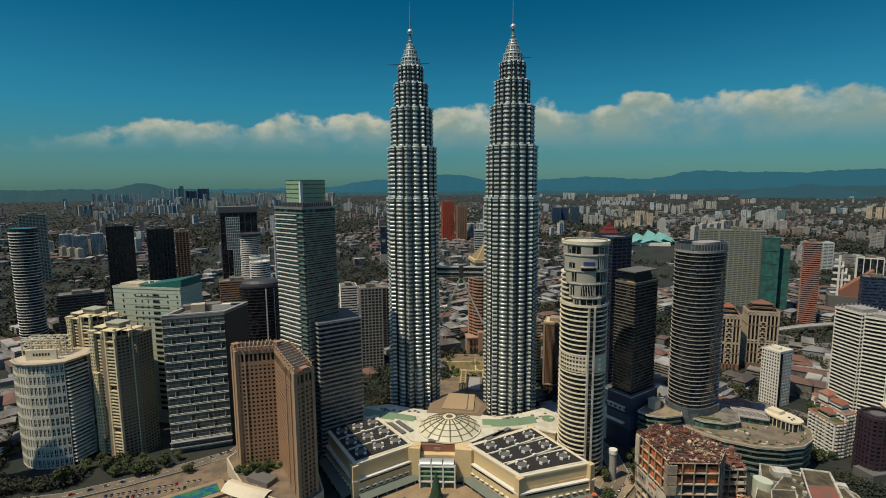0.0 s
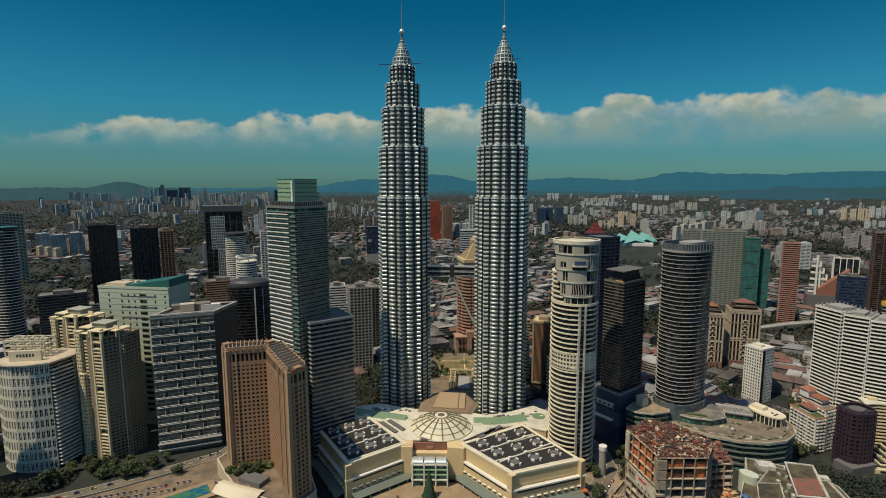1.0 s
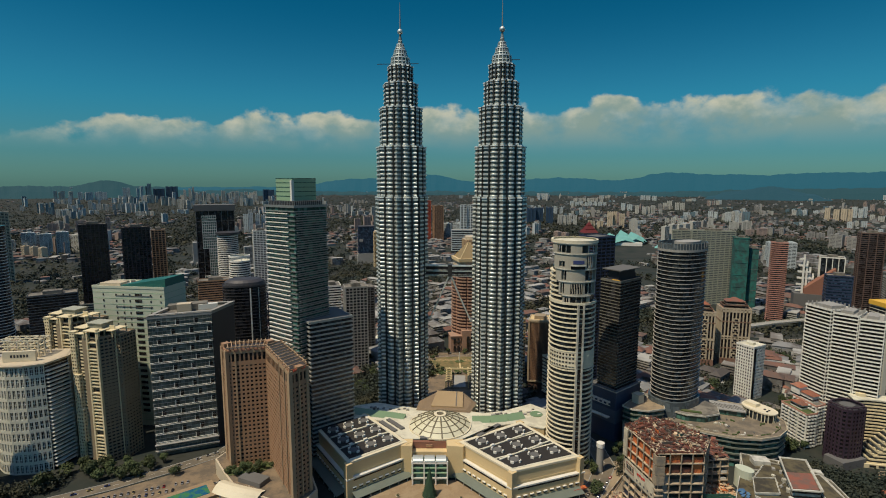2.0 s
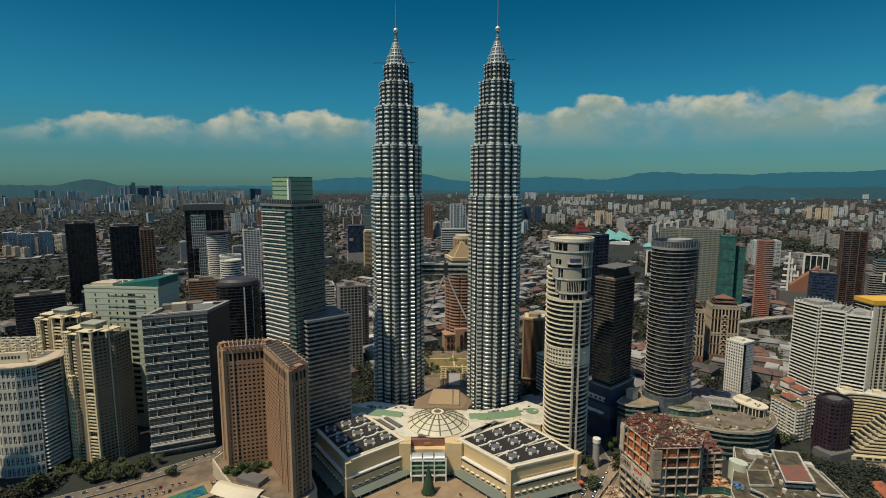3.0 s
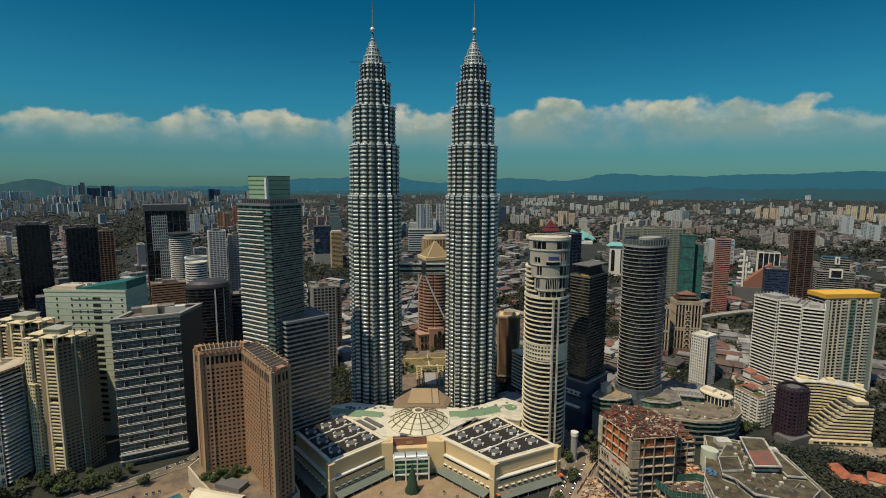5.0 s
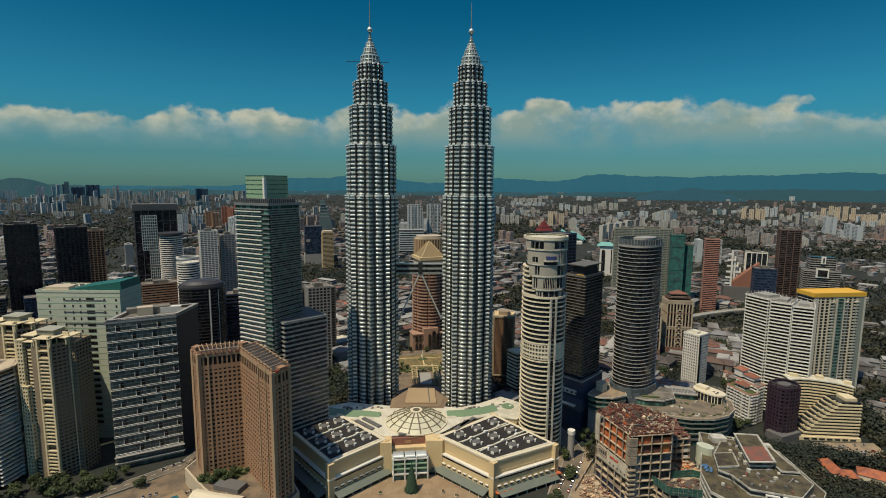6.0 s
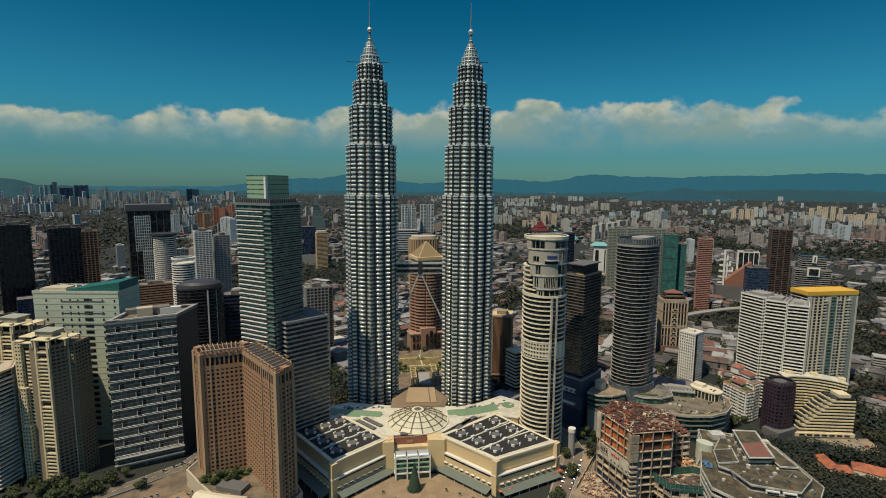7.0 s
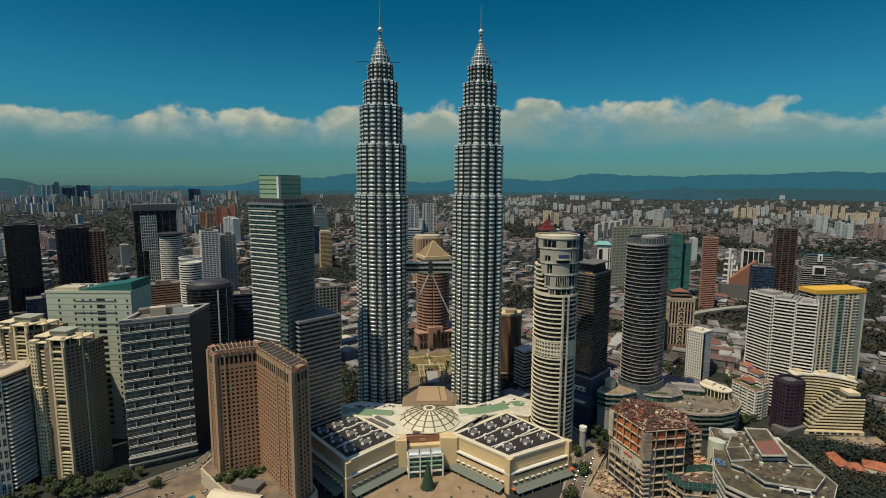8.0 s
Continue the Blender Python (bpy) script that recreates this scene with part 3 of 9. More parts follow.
# ---- shopping mall at the towers' foot ----
def mall():
    m = thing("shopping_mall", "sand-coloured mall with two wings, dark roofs and a cream dome", "shopping mall", (10, 440, 0))
    c = (10, 440)
    left = [(-71.5, 406.3), (-22.0, 438.5), (-64.0, 498.0), (-109.0, 471.0)]
    right = [(27.0, 435.0), (65.0, 384.0), (128.0, 402.5), (91.0, 470.0)]
    for q in (left, right):
        o = local(q, c)
        part("wing_base", prism(offset(o, 2.6), 0, 17.2, SAND), m)
        part("ledge", prism(offset(o, 3.4), 17.2, 18.4, WHITE), m, "white ledge")
        part("wing_wall", prism(o, 18.4, 31.2, SAND), m)
        part("cornice", prism(offset(o, 0.6), 30.0, 31.7, CREAM), m)
        part("roof", prism(offset(o, -2.2), 31.7, 31.95, ROOF_PALE), m)
        # corner piers rise through both storeys
        for x, y in offset(o, 0.3):
            part("corner_pier", box(5.6, 5.6, 31.4, SAND), m, at=(x, y, 0), rot=33)
        # small windows with white awnings, a strip window under the ledge, canopies at the street
        for e in range(4):
            for x, y, turn in edge_places(offset(o, 2.6), e, 6.4)[1:-1]:
                part("window", box(3.2, 0.7, 1.8, GLASS_DARK), m, at=(x, y, 7.4), rot=turn)
                part("awning", box(3.6, 2.4, 0.7, WHITE), m, at=(x, y, 9.2), rot=turn)
            p, r = Vector(offset(o, 2.6)[e]), Vector(offset(o, 2.6)[(e + 1) % 4])
            d = r - p
            g = (p + r) / 2
            n = Vector((d.y, -d.x)).normalized()
            turn = math.degrees(math.atan2(d.y, d.x))
            part("strip_window", box(d.length - 12, 0.5, 1.3, GLASS_BLACK), m, at=(g.x, g.y, 15.2), rot=turn)
            part("colonnade", box(d.length - 9, 0.5, 3.6, GLASS_DARK), m, at=(g.x, g.y, 0.6), rot=turn)
            L = (d.length - 8) / 2
            a, b_ = g - d.normalized() * L, g + d.normalized() * L
            q4 = [a, b_, b_ + n * 8.5, a + n * 8.5]
            v = [(*p_, z) for p_, z in zip(q4, (6.2, 6.2, 3.8, 3.8))] + [(*p_, z) for p_, z in zip(q4, (5.8, 5.8, 3.4, 3.4))]
            part("canopy", mesh(v, [(3, 2, 1, 0), (4, 5, 6, 7), (0, 1, 5, 4), (1, 2, 6, 5), (2, 3, 7, 6), (3, 0, 4, 7)], CANOPY), m, "sloping grey-green street canopy")
            for k in range(6):
                u = a + (b_ - a) * ((k + 0.5) / 6) + n * 7.9
                part("canopy_post", box(0.4, 0.4, 3.6, WHITE), m, at=(u.x, u.y, 0), rot=turn)
            p, r = Vector(o[e]), Vector(o[(e + 1) % 4])
            g = (p + r) / 2
            part("string_course", box((r - p).length - 7, 0.5, 0.5, SAND), m, at=(g.x, g.y, 20.2), rot=turn)
    # orange shop awnings along the street side
    p, r = Vector(offset(local(right, c), 4.5)[1]), Vector(offset(local(right, c), 4.5)[2])
    d = r - p
    turn = math.degrees(math.atan2(d.y, d.x))
    for k in (0.08, 0.16, 0.24, 0.84, 0.90, 0.96):
        g = p + d * k
        part("shop_awning", box(4.6, 4.0, 0.9, ORANGE), m, "orange fabric awning", at=(g.x, g.y, 4.4), rot=turn)
    # dark roof fields with strips and rosette skylights
    for q, flip in ((left, 0), (right, 1)):
        o = [Vector(p) for p in local(q, c)]

        def spot(u, w, o=o):
            return o[0] * (1 - u) * (1 - w) + o[1] * u * (1 - w) + o[2] * u * w + o[3] * (1 - u) * w

        e, g = o[1] - o[0], o[3] - o[0]
        te = math.degrees(math.atan2(e.y, e.x))
        tg = math.degrees(math.atan2(g.y, g.x))
        cols = 3
        for k in range(cols):
            u0, u1 = (0.06, 0.345, 0.655)[k], (0.315, 0.625, 0.94)[k]
            if not flip:
                field = [spot(0.05, u0), spot(0.93, u0), spot(0.93, u1), spot(0.05, u1)]
            else:
                field = [spot(u0, 0.05), spot(u1, 0.05), spot(u1, 0.95), spot(u0, 0.95)]
            part("roof_field", prism([tuple(p) for p in field], 31.95, 32.25, ROOF_BLACK), m, "black roof membrane")
            for j in range(3):
                um, w = (u0 + u1) / 2, (0.2, 0.5, 0.8)[j]
                p = spot(w, um) if not flip else spot(um, w)
                part("skylight", prism(ellipse(0, 0, 4.4, 4.4, 0, 8), 0, 1.3, GREY_DARK), m, "dark rosette skylight", at=(p.x, p.y, 32.25))
                for a in (20, 110, 200, 290):
                    part("skylight_fin", box(2.9, 1.1, 1.9, WHITE), m, at=(p.x + 5.2 * math.cos(radians(a + te)), p.y + 5.2 * math.sin(radians(a + te)), 32.25), rot=a + te + 90)
        for k in range(2):
            w = (0.33, 0.64)[k]
            p = spot(0.5, w) if not flip else spot(w, 0.5)
            L = (e if not flip else g).length
            part("roof_strip", box(L * 0.8, 1.7, 1.0, ROOF_PALE), m, at=(p.x, p.y, 32.0), rot=te if not flip else tg)
            for s in (-0.25, 0.0, 0.25):
                d = (e if not flip else g).normalized() * (L * s)
                part("roof_duct", box(3.4, 2.2, 1.6, WHITE), m, at=(p.x + d.x, p.y + d.y, 32.3), rot=te if not flip else tg)
    # entrance bay between the wings
    part("entrance_core", prism(local([(-24, 446), (29, 441), (52, 458), (22, 480), (-8, 484), (-46, 470)], c), 0, 30.4, SAND), m)
    part("entrance_floor", prism(local([(-24, 436), (22, 432.5), (28, 441), (-30, 446)], c), 0, 23.4, SAND), m)
    part("entrance_roof", prism(local([(-24, 445.5), (29, 440.5), (58, 462), (50, 478), (-44, 492), (-48, 474)], c), 30.4, 31.0, ROOF_PALE), m)
    for q in ([(-27, 433), (-17, 432), (-16, 446), (-30, 444)], [(14.5, 430), (29, 427), (36, 436), (28, 442), (15, 443)]):
        part("shoulder", prism(local(q, c), 0, 30.9, SAND), m)
    ex, ey, tr = -1.5 - c[0], 424.5 - c[1], -4.0
    part("entrance_glazing", box(31, 8, 22, GLASS_GREEN), m, at=(ex, ey, 0), rot=tr)
    for z in (6.0, 11.0, 15.6, 20.2):
        part("terrace_edge", box(32.5, 10.5, 1.0, WHITE if z in (6.0, 20.2) else GLASS_PALE), m, at=(ex, ey - 0.5, z), rot=tr)
    for k in range(3):
        part("entrance_vault", mesh(*rings([[(x, 5.2 * math.cos(a), 2.6 * math.sin(a)) for a in [math.pi * j / 8 for j in range(9)]] for x in (-4.6, 4.6)]), STEEL), m, "curved metal canopy", at=(ex + (k - 1) * 10.3, ey - (k - 1) * 0.7, 22.0), rot=tr)
    for k in range(4):
        part("column", box(1.2, 1.2, 22.5, WHITE), m, at=(ex + (k - 1.5) * 10.3, ey - 5.3 - (k - 1.5) * 0.7, 0), rot=tr)
    part("entrance_wall", box(31, 3.0, 6.5, BROWN_RED), m, at=(ex + 0.6, ey + 17.0, 23.5), rot=tr)
    part("signboard", box(6, 0.8, 2.4, BROWN), m, "brown sign panel", at=(ex + 0.4, ey + 15.2, 25.0), rot=tr)
    # crescent podium behind, with green glass slopes
    back = [(-86, 500), (-62, 492), (-30, 478), (12, 474), (52, 466), (88, 470), (112, 458), (136, 486), (112, 513), (80, 498), (58, 494), (34, 504), (8, 508), (-14, 512), (-30, 518), (-54, 528), (-84, 520)]
    o = local(back, c)
    part("podium", prism(o, 0, 29.0, SAND), m)
    part("podium_roof", prism(offset(o, 0.5), 29.0, 30.2, ROOF_PALE), m, "pale roof terrace")
    for line in ([(-78, 507), (-60, 500), (-42, 494), (-24, 487)], [(44, 478), (62, 477), (80, 479), (98, 484)]):
        for p, r in zip(line, line[1:]):
            p, r = Vector(p), Vector(r)
            d = r - p
            g = (p + r) / 2
            n = Vector((-d.y, d.x)).normalized()
            a, b_ = p - n * 4.5, r - n * 4.5
            e_, f_ = r + n * 4.5, p + n * 4.5
            v = [(q.x - c[0], q.y - c[1], z) for q, z in ((a, 30.3), (b_, 30.3), (e_, 33.6), (f_, 33.6), (e_, 30.3), (f_, 30.3))]
            part("glass_slope", mesh(v, [(0, 1, 2, 3), (3, 2, 4, 5), (0, 3, 5), (1, 4, 2)], SLOPE_GREEN), m, "sloping green glass roof")
    rng = random.Random(4)
    for k in range(34):
        u = rng.random()
        x, y = ((-60 + 40 * u, 512 - 6 * u) if k % 2 else (62 + 56 * u, 486 + 14 * u * rng.random()))
        part("roof_vent", box(1.5 + 3 * rng.random(), 1.2 + rng.random(), 0.8 + 1.2 * rng.random(), rng.choice((WHITE, GREY, GREY_DARK))), m, at=(x - c[0], y - c[1] + 4 * rng.random(), 30.2), rot=30 * rng.random())
    part("round_court", prism(ellipse(112 - c[0], 488 - c[1], 6.5, 6.5, 0, 24), 30.2, 30.9, SLOPE_GREEN), m, "round green roof light")
    for x, y, w, r_ in ((-40, 470, 26, -54), (-33, 474, 26, -54), (54, 452, 24, 40), (60, 458, 24, 40), (1.5, 444.5, 22, -4)):
        part("roof_louvre", box(w, 4.2, 1.4, GREY_DARK), m, "dark louvre strip", at=(x - c[0], y - c[1], 31.0), rot=r_)
    # the dome
    R, H = 29.8, 10.8
    dome = thing("dome", "shallow cream dome with dark ribs over the mall", "dome", (11.0, 470.0, 31.0))
    part("drum", prism(ellipse(0, 0, R + 0.8, R + 0.8, 0, 48), 0, 1.2, CREAM), dome)

    def at_dome(a, q):
        r = R * (1.0 - q)
        return (r * math.cos(a), r * math.sin(a), H * (1.0 - (r / R) ** 1.7) + 1.0)

    q = [0.0, 0.16, 0.36, 0.58, 0.80]
    for i in range(4):
        for k in range(16):
            a0, a1 = 2 * math.pi * k / 16, 2 * math.pi * (k + 1) / 16
            v = [at_dome(a0 + (a1 - a0) * s / 3, q[i] + (q[i + 1] - q[i]) * u / 2) for u in range(3) for s in range(4)]
            f = [(r * 4 + s, r * 4 + s + 1, r * 4 + s + 5, r * 4 + s + 4) for r in range(2) for s in range(3)]
            part("panel", mesh(v, f, DOME_SKIN), dome)
    for k in range(16):
        a = 2 * math.pi * k / 16
        sec = []
        for s in range(9):
            x, y, z = at_dome(a, q[0] + (q[4] - q[0]) * s / 8)
            sec.append([(x + dx * -math.sin(a), y + dx * math.cos(a), z + dz) for dx, dz in ((-0.6, -0.2), (0.6, -0.2), (0.6, 0.6), (-0.6, 0.6))])
        part("rib", mesh(*rings(sec), DOME_RIB), dome)
    for i in range(1, 4):
        r_ = R * (1.0 - q[i])
        z = H * (1.0 - (r_ / R) ** 1.7) + 1.0
        part("hoop", mesh(*rings([[((r_ + e) * math.cos(2 * math.pi * k / 32), (r_ + e) * math.sin(2 * math.pi * k / 32), z + dz) for k in range(32)] for e, dz in ((0.0, -0.3), (0.35, 0.1), (0.0, 0.5), (-0.4, 0.35))], False), DOME_RIB), dome)
    part("lantern", prism(ellipse(0, 0, 6.2, 6.2, 0, 24), H * 0.86, H + 1.2, CREAM), dome)
    part("lantern_cap", prism(ellipse(0, 0, 3.4, 3.2, 0, 24), H + 1.2, H + 1.7, DOME_RIB), dome, "dark lantern cap")
    # lobby roof between the towers
    lob = thing("lobby_hall", "tan fan-shaped lobby roof between the towers", "hall", (22, 520, 0))
    tan = mat("tan_roof", (0.36, 0.265, 0.15), 0.85, 0, 0.2)
    outer = local([(-12, 506), (44, 496), (54, 518), (44, 545), (12, 550), (-8, 528)], (22, 520))
    flat_top = local([(4, 508), (37, 502), (42, 541), (13, 547)], (22, 520))
    part("wall", prism(offset(outer, -1), 0, 30.5, SAND), lob)
    part("skirt_roof", mesh(*rings([[(*p, 30.5) for p in outer], [(x * 0.82, y * 0.94, 32.6) for x, y in outer]]), mat("brown_skirt_roof", (0.22, 0.16, 0.10), 0.85, 0, 0.2)), lob, "brown sloping roof skirt")
    part("roof", prism(flat_top, 32.2, 34.2, tan), lob, "flat tan roof panel")
    part("roof_seam", box(1.0, 38, 0.6, GREY_DARK), lob, at=(10.5, 3, 34.0), rot=-7)


mall()


def fir_tree():
    t = thing("decorated_fir", "tall dark green conical fir on the forecourt", "tree", (-2.6, 403.8, 0.35))
    rng = random.Random(7)
    v, f = [], []
    for k in range(900):
        u = rng.random() ** 0.7
        z = 25.2 * (1 - u) + 0.6
        r = 6.2 * u * (0.82 + 0.24 * rng.random())
        a = rng.random() * 6.283
        s = 0.35 + 0.5 * u
        p = Vector((r * math.cos(a), r * math.sin(a), z))
        e = Vector((-math.sin(a), math.cos(a), 0)) * s
        d = Vector((math.cos(a) * 0.6, math.sin(a) * 0.6, -1.0)) * s * 1.3
        n = len(v)
        v += [tuple(p - e), tuple(p + e), tuple(p + d)]
        f.append((n, n + 1, n + 2))
    part("needles", mesh(v, f, FIR), t)
    part("core", mesh(*rings([[(r * math.cos(2 * math.pi * k / 16), r * math.sin(2 * math.pi * k / 16), z) for k in range(16)] for z, r in ((1, 5.6), (25.6, 0.12))]), FIR), t)
    part("trunk", prism(ellipse(0, 0, 0.6, 0.6, 0, 10), 0, 2.0, BARK), t)


fir_tree()


def garden_court():
    """Open-framed forecourt, lawns, paths and a round bed behind the towers."""
    cx, cy, turn = 50, 654, -6
    b = thing("garden_pavilion", "sand-coloured open frame court with rows of pillars", "pavilion", (cx, cy, 0.3))
    frame_col = mat("sunlit_sand_stone", (0.46, 0.38, 0.20), 0.8, 0, 0.2)

    def at(x, y):
        c, sn = math.cos(radians(turn)), math.sin(radians(turn))
        return c * x - sn * y, sn * x + c * y

    part("base", box(40, 50, 0.8, LOT), b, rot=turn)
    part("skylight_floor", box(16, 40, 0.5, GREY), b, "grey glazed floor strip", at=(0, 0, 0.8), rot=turn)
    for x in (-18, -11.5, 11.5, 18):
        for k in range(8):
            part("pillar", box(1.3, 1.3, 7, frame_col), b, at=(*at(x, -23 + 6.57 * k), 0.8), rot=turn)
        part("beam", box(1.5, 48, 1.1, frame_col), b, at=(*at(x, 0), 7.8), rot=turn)
    for k in range(8):
        for sx in (-14.75, 14.75):
            part("cross_beam", box(8, 1.2, 0.9, frame_col), b, at=(*at(sx, -23 + 6.57 * k), 8.9), rot=turn)
    part("head_beam", box(40, 3.0, 2.0, frame_col), b, at=(*at(0, 25), 7.8), rot=turn)
    lawn = thing("garden_lawn", "dry tan lawn with a round path before the gate", "lawn", (58, 728, 0.3), kind="structure")
    part("lawn", prism(ellipse(0, 0, 46, 25, 0, 40, 0.7), 0, 0.25, mat("dry_lawn", (0.20, 0.145, 0.06), 0.95, 0, 0.5, 4.0, 0.08, second=(0.12, 0.115, 0.045))), lawn)
    part("path", box(2.0, 48, 0.1, SAND), lawn, at=(0, 0, 0.25), rot=-4)
    part("path", box(84, 1.6, 0.1, SAND), lawn, at=(0, 10, 0.25), rot=-4)
    part("round_bed", prism(ellipse(0, 4, 7, 6, 0, 28), 0.25, 0.9, LAWN), lawn, "round green bed")
    part("monument", box(1.2, 1.2, 13, WHITE), lawn, "thin pale post", at=(0, 4, 0.9))
    rng = random.Random(14)
    hedge = thing("garden_hedges", "low clipped green hedges along garden paths", "hedges", (50, 690, 0.3), kind="stuff")
    part("hedge", joined([box_data(rng.uniform(-36, 40), rng.uniform(-8, 12), 0, rng.uniform(3, 9), rng.uniform(1.2, 3), rng.uniform(0.8, 2.4), rng.choice((-10, 80))) for _ in range(90)], LAWN), hedge)
    part("kerb", joined([box_data(rng.uniform(-36, 40), rng.uniform(-10, 14), 0, rng.uniform(3, 10), rng.uniform(1, 2.5), 0.6, rng.choice((-10, 80))) for _ in range(40)], SAND), hedge)


garden_court()


def planters():
    for k, (x, y) in enumerate(((-30, 404), (-20, 392), (24, 396), (34, 388), (-40, 392), (44, 380), (-12, 386), (14, 384))):
        b = thing("planter", "round stone planter with a small green shrub", "planter", (x, y, 0.35), "forecourt planters")
        part("bowl", mesh(*rings([[(r * math.cos(2 * math.pi * i / 14), r * math.sin(2 * math.pi * i / 14), z) for i in range(14)] for z, r in ((0, 1.5), (0.9, 2.0), (0.9, 1.7), (0.6, 1.6))]), BEIGE), b)
        rng = random.Random(k)
        v, f = [], []
        for q in range(60):
            d = Vector((rng.gauss(0, 1), rng.gauss(0, 1), abs(rng.gauss(0, 1)))).normalized() * rng.uniform(0.8, 1.7)
            a = Vector((rng.gauss(0, 1), rng.gauss(0, 1), rng.gauss(0, 1))).normalized() * 0.5
            e = a.cross(d).normalized() * 0.4
            p = d + Vector((0, 0, 0.9))
            m = len(v)
            v += [tuple(p - a), tuple(p + e), tuple(p + a)]
            f.append((m, m + 1, m + 2))
        part("shrub", mesh(v, f, LEAF), b)


planters()


# ---- office and residential towers left of the twin towers ----
def ring_wall(o, z0, z1, inner, material):
    """A low wall along an outline, from z0 to z1, reaching inwards."""
    a, b, m = o, offset(o, -inner), len(o)
    v = [(*p, z0) for p in a] + [(*p, z1) for p in a] + [(*p, z1) for p in b] + [(*p, z0) for p in b]
    return mesh(v, [(r * m + i, r * m + (i + 1) % m, (r + 1) * m + (i + 1) % m, (r + 1) * m + i) for r in range(3) for i in range(m)], material)


def tall_office():
    c0, l0 = (-121.5, 464.5), (-154.0, 492.0)
    d = Vector(c0) - Vector(l0)
    o = front(l0, c0, 37.0)
    b = building("office_tower", "tall green-glass office tower with pale horizontal sunshades and a glass crown", o, 246.0, GLASS_GREEN, STEEL_DULL, fh=4.25, band=1.0, out=0.9, roof=GREY_DARK, category="skyscraper")
    c = centre(o)
    turn = math.degrees(math.atan2(d.y, d.x))
    # long sunshade blades before the two visible faces
    lo = local(o, c)
    # the right face's shade is put into its blades: dull steel, not white
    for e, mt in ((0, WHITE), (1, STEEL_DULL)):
        p, q = Vector(lo[e]), Vector(lo[(e + 1) % 4])
        w = q - p
        n = Vector((w.y, -w.x)).normalized()
        g = (p + q) / 2 + n * 1.5
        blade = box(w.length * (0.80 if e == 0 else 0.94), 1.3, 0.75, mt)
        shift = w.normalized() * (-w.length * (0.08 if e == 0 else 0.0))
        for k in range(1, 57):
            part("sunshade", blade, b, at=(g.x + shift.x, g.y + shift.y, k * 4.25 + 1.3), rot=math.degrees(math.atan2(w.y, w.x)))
    part("plant_screen", prism(offset(lo, -2.5), 246.2, 251.0, CHARCOAL), b, "dark louvred plant storey")
    for x, y, t_ in along(offset(lo, -2.2), 2.4):
        part("screen_post", box(0.4, 0.4, 4.8, STEEL_DULL), b, at=(x, y, 246.2), rot=t_)
    crown = [(-146, 502), (-126.5, 481.5), (-108.5, 504), (-126.5, 524)]
    cr = local(crown, c)
    part("crown", prism(cr, 251.0, 272.0, GLASS_PALE), b, "pale green glass crown box")
    for e in range(4):
        p, q = Vector(cr[e]), Vector(cr[(e + 1) % 4])
        w = q - p
        g = (p + q) / 2
        for z in (255, 259.2, 263.4, 267.6, 271.6):
            part("crown_rail", box(w.length + 0.4, 0.5, 0.5, GLASS_GREEN), b, at=(g.x, g.y, z), rot=math.degrees(math.atan2(w.y, w.x)))
    part("crown_corner", box(2.6, 2.6, 22.5, WHITE), b, at=(*cr[1], 247.5), rot=45)
    ann = building("office_annex", "lower dark-glass annex with pale horizontal bands", front((-111, 464), (-75, 487.4), 34), 138.0, GLASS_DARK, STEEL_PALE, fh=4.3, band=1.5, out=0.9, roof=GREY_DARK, band_name="sunshade")
    ca = centre(front((-111, 464), (-75, 487.4), 34))
    la = local(front((-111, 464), (-75, 487.4), 34), ca)
    part("sloped_roof", mesh([(*la[0], 138.3), (*la[1], 138.3), (*la[2], 141), (*la[3], 147)], [(0, 1, 2, 3)], GREY_DARK), ann)


tall_office()


